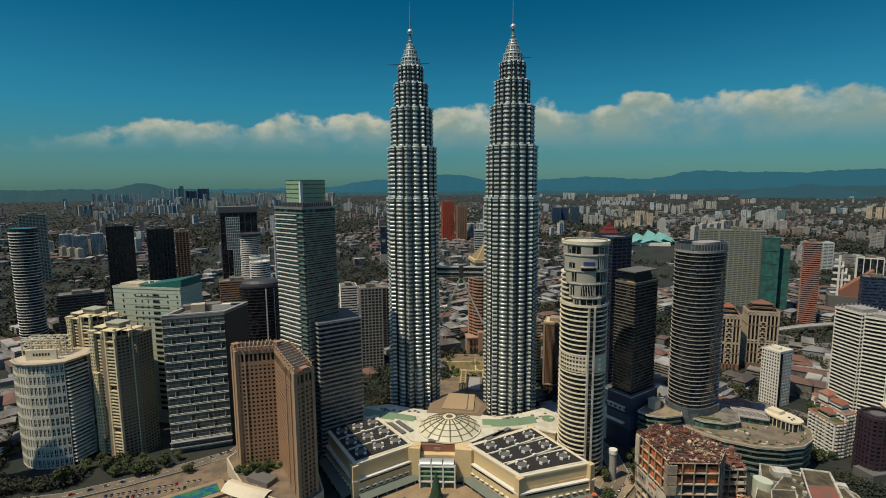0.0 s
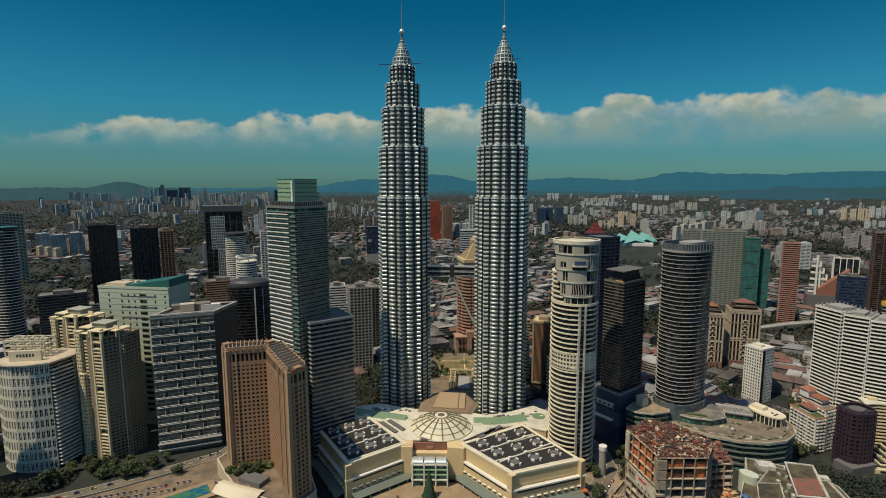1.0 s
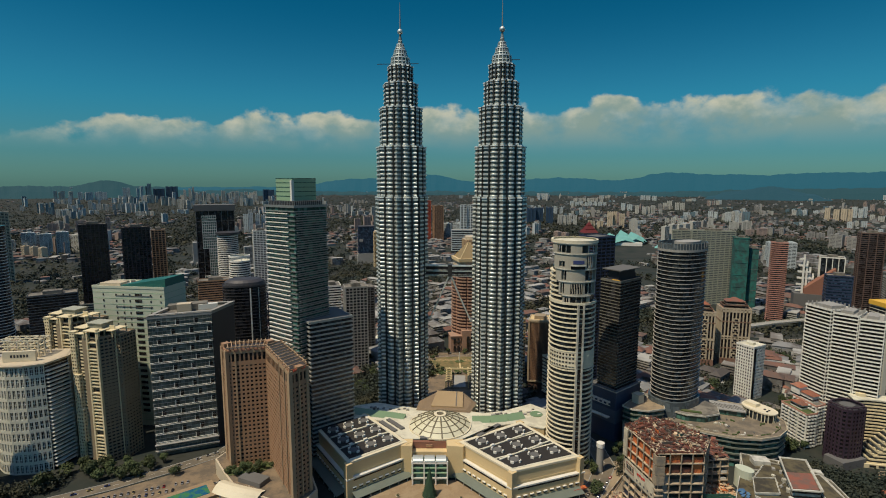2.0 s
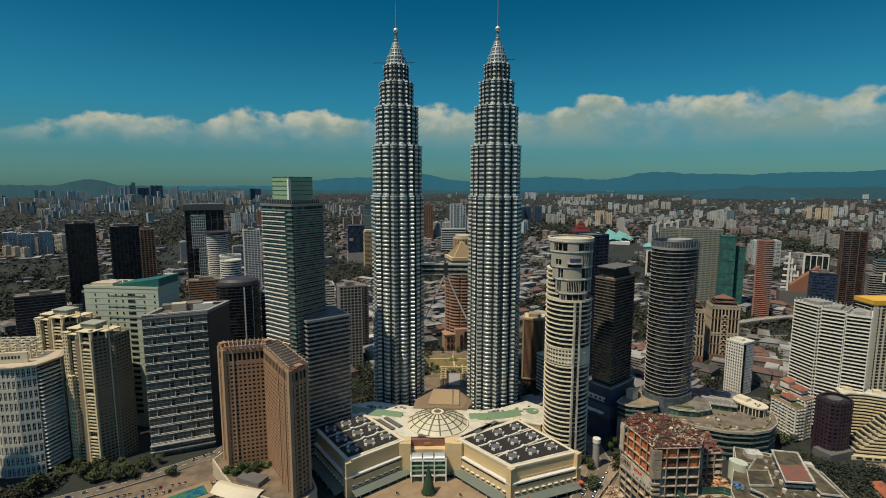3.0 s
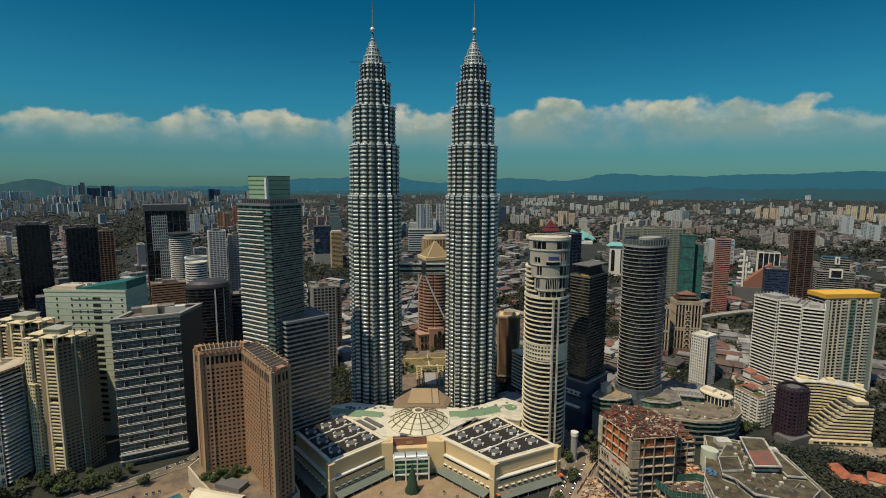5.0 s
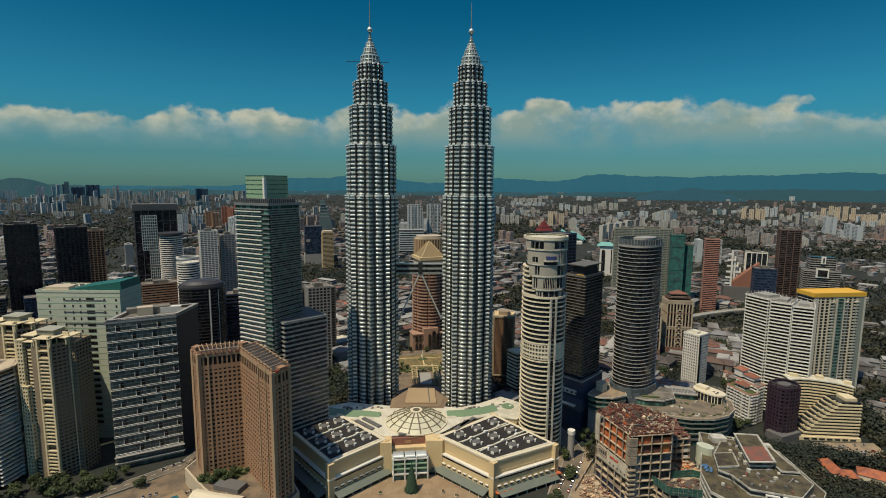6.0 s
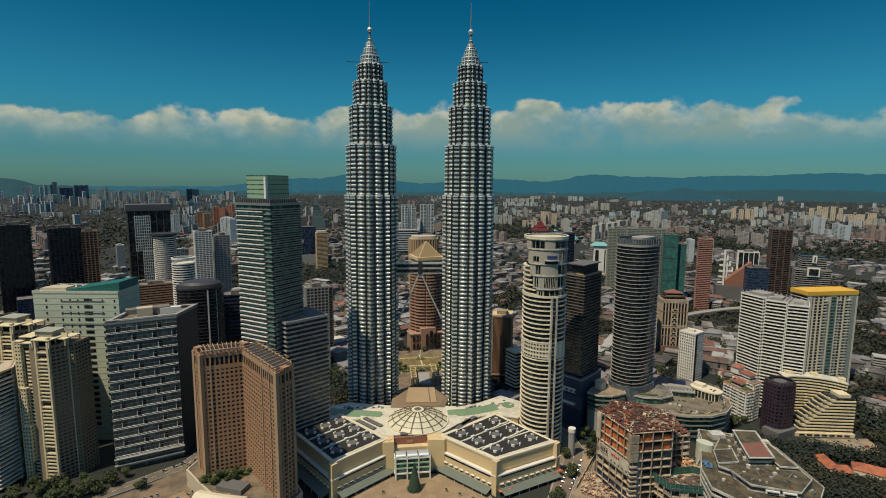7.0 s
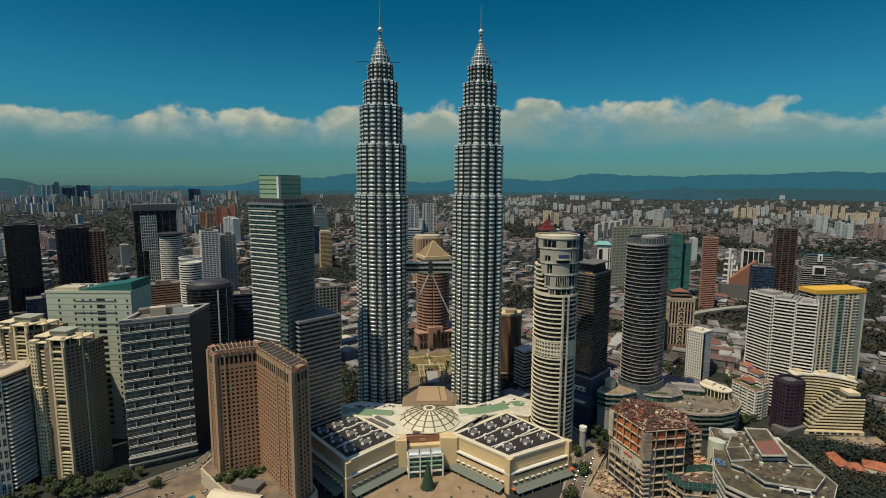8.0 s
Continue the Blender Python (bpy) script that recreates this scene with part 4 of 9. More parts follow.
def brown_hotel():
    o = [(-186, 450), (-178, 436), (-146, 443), (-112, 382), (-101.5, 395), (-136, 457), (-150, 458)]
    tan_stone = mat("tan_granite", (0.38, 0.265, 0.16), 0.7, 0, 0.2, 4.0, 0.05)
    b = building("hotel_tower", "brown granite hotel tower of two wings with punched windows", o, 123.0, GLASS_BLACK, BROWN, fh=130, band=1.5, out=0.5, roof=CHARCOAL, parapet=1.0, category="hotel")
    c = centre(o)
    lo = local(o, c)
    for e, cols in enumerate((4, 9, 17, 4, 17, 4, 10)):
        part("wall", wall_grid(lo[e], lo[(e + 1) % 7], 13, 110, cols, 26, 0.54, 0.54, 0.7, BROWN), b)
        part("loggia_wall", wall_grid(lo[e], lo[(e + 1) % 7], 112, 120, cols, 1, 0.60, 0.90, 0.7, BROWN), b, "tall slot openings of the top storeys")
        part("plain_band", prism(front(lo[e], lo[(e + 1) % 7], -0.75)[::-1], 108.6, 112.4, BROWN), b)
        part("roof_band", prism(front(lo[e], lo[(e + 1) % 7], -0.9)[::-1], 119.4, 122.6, tan_stone), b)
    part("base_wall", prism(offset(lo, 1.6), 0, 13, BROWN), b, "wider granite base")
    for k, w in ((0, 3.0), (1, 3.2), (3, 3.2), (4, 2.6)):
        part("corner_pillar", box(w, w, 122.8, tan_stone), b, "lighter granite corner pillar", at=(*lo[k], 0), rot=45)
    for e, u in ((1, 0.22), (2, 0.62), (2, 0.84), (3, 0.5)):
        p, q = Vector(lo[e]), Vector(lo[(e + 1) % 7])
        g = p.lerp(q, u) + Vector(((q - p).y, -(q - p).x)).normalized() * 0.4
        part("corner_pillar", box(1.3, 2.0, 122.5, tan_stone), b, at=(g.x, g.y, 0), rot=math.degrees(math.atan2((q - p).y, (q - p).x)))
    # red gutters at the wings' ends
    for e in (0, 1, 3):
        p, q = Vector(lo[e]), Vector(lo[(e + 1) % 7])
        d = q - p
        n = Vector((d.y, -d.x)).normalized()
        for k in range(2 if e != 1 else 6):
            g = p + d * ((k + 0.5) / (2 if e != 1 else 6)) + n * 1.1
            part("roof_bracket", box(3.2, 1.0, 1.5, RED if e == 3 else BROWN_RED), b, "red-brown roof bracket", at=(g.x, g.y, 121.6), rot=math.degrees(math.atan2(d.y, d.x)))
    # roof trellis of beams across both wings
    for (p, q), (r, s) in ((((-184, 450), (-148, 457)), ((-178, 436), (-146, 443))), (((-146, 443), (-112, 382)), ((-136, 455), (-101.5, 395)))):
        for k in range(10):
            u = (k + 0.5) / 10
            a = Vector(p).lerp(Vector(q), u)
            e = Vector(r).lerp(Vector(s), u)
            d = e - a
            g = (a + e) / 2
            part("trellis_beam", box(d.length + 6, 0.55, 0.7, tan_stone), b, at=(g.x - c[0], g.y - c[1], 125.6), rot=math.degrees(math.atan2(d.y, d.x)))
        for a, e in ((p, q), (r, s)):
            d = Vector(e) - Vector(a)
            g = (Vector(a) + Vector(e)) / 2
            part("trellis_girder", box(d.length, 0.8, 0.8, tan_stone), b, at=(g.x - c[0], g.y - c[1], 124.9), rot=math.degrees(math.atan2(d.y, d.x)))
            for k in range(6):
                x = Vector(a).lerp(Vector(e), k / 5)
                part("trellis_post", box(0.7, 0.7, 2.2, BROWN), b, at=(x.x - c[0], x.y - c[1], 123.0))
    for p in ((-181.5, 446), (-106.5, 389.5), (-145, 451)):
        part("corner_turret", box(6, 6, 3.6 if p[0] != -106.5 else 1.5, BROWN), b, at=(p[0] - c[0], p[1] - c[1], 123.2), rot=45)
    base = thing("hotel_podium", "brown podium with a planted roof terrace", "podium", (-140, 425, 0))
    bo = local([(-198, 450), (-182, 426), (-164, 402), (-108, 372), (-96, 396), (-124, 470), (-188, 476)], (-140, 425))
    part("wall", prism(bo, 0, 15.0, BEIGE), base)
    part("terrace", prism(offset(bo, -1.5), 15.0, 15.4, LOT), base, "worn brown roof terrace")
    part("lawn_strip", prism(local([(-184, 432), (-176, 421), (-150, 424), (-140, 434), (-147, 440), (-178, 433)], (-140, 425)), 15.4, 15.7, LAWN), base, "planted green strip")
    part("lower_roof", box(24, 12, 4.0, GREY_DARK), base, "dark low terrace roof", at=(-12, -14, 15.4), rot=-28)
    can = thing("pool_pavilion", "cream curved canopy roof beside a pool", "pavilion", (-144, 404, 0))
    v, f = [], []
    for i in range(9):
        for j in range(5):
            u, w = i / 8 - 0.5, j / 4 - 0.5
            v.append((u * 44, w * 18 + 5 * (2 * u) ** 2, 11 + 4.5 * (1 - (2 * w) ** 2) - 3 * (2 * u) ** 2))
    for i in range(8):
        for j in range(4):
            f.append((i * 5 + j, (i + 1) * 5 + j, (i + 1) * 5 + j + 1, i * 5 + j + 1))
    part("canopy", mesh(v, f, CREAM), can, at=(-18, -8, 5), rot=-24)
    for x, y in ((-34, 0), (-20, -9), (-4, -16), (-10, 0)):
        part("post", box(0.6, 0.6, 16, WHITE), can, at=(x, y, 0))
    pool = thing("swimming_pool", "blue and green tiled swimming pool on a deck", "pool", (-214, 410, 0))
    part("deck", box(58, 26, 3.0, PAVING), pool, rot=33)
    part("water", box(46, 15, 0.3, POOL), pool, at=(0, 0, 3.0), rot=33)


brown_hotel()


def glass_slab():
    o = [(-267, 486), (-214, 503), (-206, 543), (-262, 532)]
    panes = mat("grey_green_panes", (0.105, 0.125, 0.112), 0.3, 0.0, 0.2, 3.0, 0.02, 0.02, cells=3.0, uneven=0.5)
    b = building("office_block", "grey glass office block with white ledges and scattered dark openings", o, 139.5, panes, GREY, fh=8.9, band=0.35, out=0.5, roof=ROOF_GREY, parapet=1.8, plant=((20, 12, 7, 4, 4), (26, 10, 5, -10, 12)), z0=0)
    c = centre(o)
    lo = local(o, c)
    p, q = Vector(lo[0]), Vector(lo[1])
    w = q - p
    turn = math.degrees(math.atan2(w.y, w.x))
    n = Vector((w.y, -w.x)).normalized()
    hole = box(3.0, 0.6, 4.8, GLASS_BLACK)
    pane = box(w.length - 0.6, 0.5, 7.0, panes)
    for k in range(15):
        z = 9.0 * k + 4.0
        g = p + w * 0.5 + n * 0.3
        part("window_storey", pane, b, at=(g.x, g.y, z + 1.0), rot=turn)
        for u in ((0.16, 0.46, 0.75), (0.38, 0.67, 0.955))[k % 2] if k else ():
            g = p + w * u + n * 0.7
            part("opening", hole, b, at=(g.x, g.y, z + 1.6), rot=turn)
            part("opening_frame", box(0.6, 0.9, 4.8, WHITE), b, at=(g.x - w.x * 0.032, g.y - w.y * 0.032, z + 1.3), rot=turn)
        for dz, h, out in ((0.0, 0.42, 1.1), (1.3, 0.25, 0.9), (5.0, 0.18, 0.75)):
            g = p + w * 0.5 + n * out
            part("ledge", box(w.length, 0.8, h, WHITE if dz < 5 else STEEL_DULL), b, at=(g.x, g.y, z + dz), rot=turn)
    for k in range(15):
        g = p + w * (k / 14) + n * 0.62
        part("mullion", box(0.22, 0.3, 136, STEEL_DULL), b, at=(g.x, g.y, 3), rot=turn)
    # shade of the face turned from the sun is painted as charcoal
    part("side_wall", prism(front(lo[1], lo[2], -0.8)[::-1], 0, 139, CHARCOAL), b, "blank side wall with its shade painted in charcoal")
    roof = [(p_[0] * 1.03 + 1, p_[1] * 1.03) for p_ in lo]
    part("roof_canopy", ring_wall(roof, 141.9, 142.5, 3.5, GREY), b, "thin pale roof canopy")
    part("roof_house", box(13, 9, 8, BEIGE), b, at=(-6, -4, 140.0), rot=turn)
    part("roof_house", box(18, 5, 5.5, WHITE), b, at=(14, 4, 140.0), rot=turn)
    part("base_screen", box(w.length + 2, 2.4, 0.7, GREY), b, at=(*(p + w * 0.5 + n * 2.5), 6.0), rot=turn)
    part("base_screen", box(w.length + 2, 2.4, 0.7, GREY), b, at=(*(p + w * 0.5 + n * 2.5), 12.0), rot=turn)


glass_slab()


def pale_block():
    o = front((-362, 566), (-279, 549), 36)
    c = centre(o)
    lo = local(o, c)
    b = thing("office_block", "pale green office block with columns of small windows", "building", (*c, 0))
    part("wall", prism(lo, 0, 155, PALE_GREEN), b)
    for k in range(1, 24):
        part("floor_line", prism(offset(lo, 0.12), k * 6.5, k * 6.5 + 0.5, GLASS_PALE), b)
    p, q = Vector(lo[0]), Vector(lo[1])
    w = q - p
    turn = math.degrees(math.atan2(w.y, w.x))
    n = Vector((w.y, -w.x)).normalized()
    for u, wide, tall in ((0.15, 1.4, 2.4), (0.33, 1.4, 2.4), (0.43, 1.4, 2.4), (0.52, 1.4, 2.4), (0.64, 8.0, 3.0), (0.81, 1.4, 2.4), (0.95, 1.4, 2.0)):
        g = p + w * u + n * 0.05
        pane = box(wide, 0.6, tall, GLASS_BLACK)
        for k in range(2, 23):
            part("window", pane, b, at=(g.x, g.y, 3 + 6.5 * k), rot=turn)
    for z in (122, 134, 146):
        g = p + w * 0.58 + n * 0.1
        part("dark_ledge", box(w.length * 0.5, 0.6, 0.8, GREY_DARK), b, at=(g.x, g.y, z), rot=turn)
    part("roof", prism(offset(lo, 0.3), 155, 155.6, ROOF_PALE), b)
    part("parapet", ring_wall(offset(lo, 0.4), 154.4, 157.0, 0.6, PALE_GREEN), b)
    slope = local([(-330, 561.5), (-278.5, 551), (-272, 584), (-322, 594)], c)
    part("teal_roof", mesh([(*p_, 155.7) for p_ in slope] + [(*p_, z) for p_, z in zip(slope, (157.5, 165.5, 165.5, 157.5))], [(0, 1, 5, 4), (1, 2, 6, 5), (2, 3, 7, 6), (3, 0, 4, 7), (4, 5, 6, 7), (3, 2, 1, 0)], TEAL), b, "teal metal lean-to roof")
    part("roof_wall", prism(local([(-356, 570), (-332, 565), (-330, 580), (-352, 584)], c), 155.4, 159.0, BEIGE), b)
    rng = random.Random(21)
    for k in range(10):
        part("roof_unit", box(2 + 3 * rng.random(), 2, 1.5 + 1.5 * rng.random(), rng.choice((GREY, BEIGE, GREY_DARK))), b, at=(rng.uniform(-35, -4), rng.uniform(-4, 14), 155.6), rot=turn)


pale_block()


def condo(name, fl, fr, depth, z1):
    """A stepped apartment tower: a banded core with a slanting side, a gridded bay, a plain pier, balconies, a sail wall, roof slabs."""
    fl, fr = Vector(fl), Vector(fr)
    ex = (fr - fl).normalized()
    ey = Vector((-ex.y, ex.x))
    L = (fr - fl).length
    F = 1.22 * L        # spacing of the parts along the front
    turn = math.degrees(math.atan2(ex.y, ex.x))
    plan = [(0, 0), (0.60 * F, 0), (0.88 * L, 12.5), (0.98 * L, 12.5), (0.98 * L, depth), (0, depth)]
    o = [tuple(fl + ex * u + ey * v) for u, v in plan]
    c = Vector(centre(o))
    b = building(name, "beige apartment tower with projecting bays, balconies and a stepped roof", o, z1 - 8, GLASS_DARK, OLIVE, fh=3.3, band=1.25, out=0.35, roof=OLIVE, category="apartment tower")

    def spot(u, v):
        return tuple(fl + ex * u + ey * v - c)

    def bay(u0, u1, v0, v1):
        return [spot(u0, v0), spot(u1, v0), spot(u1, v1), spot(u0, v1)]

    rows = int((z1 - 10) / 3.3)
    # gridded bay with small square windows, in three steps
    for u0, u1, v0, low, top in ((0.05, 0.15, -2.6, 0, z1 - 3), (0.11, 0.20, -4.0, 20, z1 * 0.66), (0.13, 0.23, -4.6, 20, z1 * 0.4)):
        q = bay(u0 * F, u1 * F, v0, 1.0)
        part("bay_glazing", prism(q, low, top - 0.4, GLASS_BLACK), b)
        n = max(2, int((top - low) / 3.3))
        for e, cols in ((0, 2), (1, 2), (3, 2)):
            part("bay_wall", wall_grid(q[e], q[(e + 1) % 4], low, top, cols, n, 0.55, 0.5, 0.4, HOTEL_CREAM), b)
        part("bay_roof", prism(offset(q, 0.7), top, top + 0.6, HOTEL_CREAM), b)
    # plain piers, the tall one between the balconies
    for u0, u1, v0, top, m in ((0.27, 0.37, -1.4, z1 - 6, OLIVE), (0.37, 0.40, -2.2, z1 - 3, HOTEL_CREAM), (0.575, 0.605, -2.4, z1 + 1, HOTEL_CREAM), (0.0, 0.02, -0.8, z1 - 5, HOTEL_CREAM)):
        part("pier", prism(bay(u0 * F, u1 * F, v0, 1.0), 0, top, m), b)
    # balconies: a deep stack before the core, broken by open storeys
    shelf = prism(bay(0.40 * F, 0.575 * F, -2.0, 0.6), 0, 1.1, HOTEL_CREAM)
    small = prism(bay(0.20 * F, 0.27 * F, -1.2, 0.6), 0, 1.0, HOTEL_CREAM)
    for k in range(1, rows + 1):
        if k % 13 != 9:
            part("balcony", shelf, b, at=(0, 0, k * 3.3 - 0.6))
        part("balcony", small, b, at=(0, 0, k * 3.3 - 0.6))
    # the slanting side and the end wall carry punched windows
    # openings are widened so dark glass gives these sides their shaded tone
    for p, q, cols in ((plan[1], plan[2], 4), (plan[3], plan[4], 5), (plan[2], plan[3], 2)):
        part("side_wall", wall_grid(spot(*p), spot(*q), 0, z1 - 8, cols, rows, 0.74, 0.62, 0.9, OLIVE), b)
    # sail wall: wide at the top, narrow below
    sail = []
    for z, w in ((0, 0.5), (z1 * 0.45, 0.9), (z1 - 26, 1.6), (z1 + 2, 6.0)):
        sail.append([(*spot(0.90 * L - w, 10.9), z), (*spot(0.90 * L, 10.9), z), (*spot(0.90 * L, 11.7), z), (*spot(0.90 * L - w, 11.7), z)])
    part("sail_wall", mesh(*rings(sail), HOTEL_CREAM), b, "cream tapering sail wall")
    # stacked roof slabs on posts, and the plant house
    for u0, u1, v0, v1, z in ((0.02, 0.40, -3, 14, z1 - 4.5), (0.40, 0.78, -3, 16, z1 - 1.5), (0.06, 0.34, 2, 20, z1 - 0.5), (0.70, 0.94, 6, 24, z1 - 2.5)):
        q = bay(u0 * L, u1 * L, v0, v1)
        part("roof_slab", prism(q, z, z + 0.7, HOTEL_CREAM), b, "thin cream roof slab")
        for x, y in offset(q, -0.9):
            part("roof_post", box(0.8, 0.8, z - z1 + 8.3, HOTEL_CREAM), b, at=(x, y, z1 - 8.2), rot=turn)
    part("loggia", prism(bay(0.10 * L, 0.60 * L, 2, 20), z1 - 8, z1 - 1.6, GLASS_DARK), b)
    part("roof_box", prism(bay(0.30 * L, 0.66 * L, 7, 20), z1 - 2, z1 + 3.6, mat("grey_green_roofing", (0.26, 0.26, 0.20), 0.85, 0, 0.2)), b)
    part("roof_lid", prism(bay(0.28 * L, 0.68 * L, 6, 21), z1 + 3.6, z1 + 4.2, mat("grey_green_lid", (0.33, 0.34, 0.27), 0.85, 0, 0.2)), b)
    return b


condo("apartment_tower", (-340, 489), (-297, 476), 30, 131.0)
condo("apartment_tower", (-384, 522), (-340, 508), 30, 137.0)


def serviced_tower():
    o = [(-404, 474), (-393, 465.5), (-381, 462), (-366, 463), (-352, 468.5), (-345, 490), (-352, 508), (-398, 506)]
    b = building("serviced_apartment", "white gridded apartment tower with a bowed front and roof sign", o, 103.0, GLASS_BLACK, WHITE, fh=3.55, band=0.45, out=0.15, roof=ROOF_PALE, category="apartment tower")
    c = centre(o)
    off_white = mat("weathered_off_white", (0.62, 0.61, 0.50), 0.8, 0, 0.22, 4.0, 0.08)
    lo = local(o, c)
    for e, cols in enumerate((4, 4, 4, 4, 1, 4, 10, 7)):
        if e != 4:
            part("wall", wall_grid(lo[e], lo[(e + 1) % 8], 0, 103, cols, 10, 0.60, 0.72, 0.7, off_white), b)
            p, q = Vector(lo[e]), Vector(lo[(e + 1) % 8])
            for k in range(cols):
                g = p.lerp(q, (k + 0.5) / cols) + Vector(((q - p).y, -(q - p).x)).normalized() * 0.2
                part("mullion", box(0.3, 0.3, 102, WHITE), b, at=(g.x, g.y, 0), rot=math.degrees(math.atan2((q - p).y, (q - p).x)))
    part("roof_brim", prism(offset(lo, 2.2), 103.4, 104.4, BEIGE), b, "thin projecting roof brim")
    part("sign_wall", box(27, 2.5, 9.5, CREAM), b, at=(-376 - c[0], 474 - c[1], 104.6), rot=6)
    for k, wd in enumerate((1.6, 1.5, 1.5, 1.7, 1.4, 1.4)):
        part("sign_letter_bar", box(wd, 0.5, 2.6, SIGN_DARK), b, "dark sign lettering bar", at=(-382 + k * 2.6 - c[0], 472.2 + k * 0.27 - c[1], 108.4), rot=6)
    for i in range(5):
        for j in range(3):
            part("roof_frame_post", box(0.9, 0.9, 17, CREAM), b, at=(-402 + i * 9 - c[0], 484 + j * 8 - c[1], 103))
    for z in (110, 115, 120):
        for j in range(3):
            part("roof_frame_beam", box(38, 0.9, 1.0, CREAM), b, at=(-384 - c[0], 484 + j * 8 - c[1], z))
        for i in range(5):
            part("roof_frame_beam", box(0.9, 17, 1.0, CREAM), b, at=(-402 + i * 9 - c[0], 492 - c[1], z))
    p, q = Vector(lo[4]), Vector(lo[5])
    w = q - p
    n = Vector((w.y, -w.x)).normalized()
    g = (p + q) / 2 + n * 1.6
    for k in range(1, 27):
        part("balcony", box(w.length * 0.95, 3.4, 0.9, WHITE), b, at=(g.x, g.y, k * 3.7), rot=math.degrees(math.atan2(w.y, w.x)))


serviced_tower()


# two neighbours beside the street, whose shade lies on the foot of the white tower
building("apartment_tower", "beige apartment tower with ribbon windows beside the street", rect(-464, 470, 30, 26, 20), 130.0, GLASS_DARK, BEIGE, fh=14, band=5, out=0.3, roof=BEIGE, category="apartment tower")
building("apartment_tower", "grey apartment tower with ribbon windows beside the street", rect(-424, 422, 34, 20, 10), 124.0, GLASS_DARK, GREY, fh=15, band=5, out=0.3, roof=GREY, category="apartment tower")


# ---- towers on the other side ----
TOP_STONE = mat("pale_grey_stone", (0.37, 0.35, 0.285), 0.8, 0, 0.22, 4.0, 0.08)


PAINT_DULL = mat("weathered_white_paint", (0.52, 0.51, 0.44), 0.8, 0, 0.35, 4.0, 0.14, second=(0.38, 0.37, 0.31))


def arc_shell(r0, r1, a0, a1, z0, z1, material):
    """A piece of a round wall between two radii, two bearings in degrees and two heights."""
    n = max(2, int(abs(a1 - a0) / 6))
    pts = []
    for k in range(n + 1):
        a = radians(a0 + (a1 - a0) * k / n)
        pts.append((math.cos(a), math.sin(a)))
    o = [(x * r1, y * r1) for x, y in pts] + [(x * r0, y * r0) for x, y in pts[::-1]]
    m = len(pts)
    v = [(*p, z0) for p in o] + [(*p, z1) for p in o]
    w = len(o)
    f = [(i, (i + 1) % w, w + (i + 1) % w, w + i) for i in range(w)]
    for i in range(m - 1):
        j = w - 1 - i
        f += [(i + 1, i, j, j - 1), (w + i, w + i + 1, w + j - 1, w + j)]
    return mesh(v, f, material)


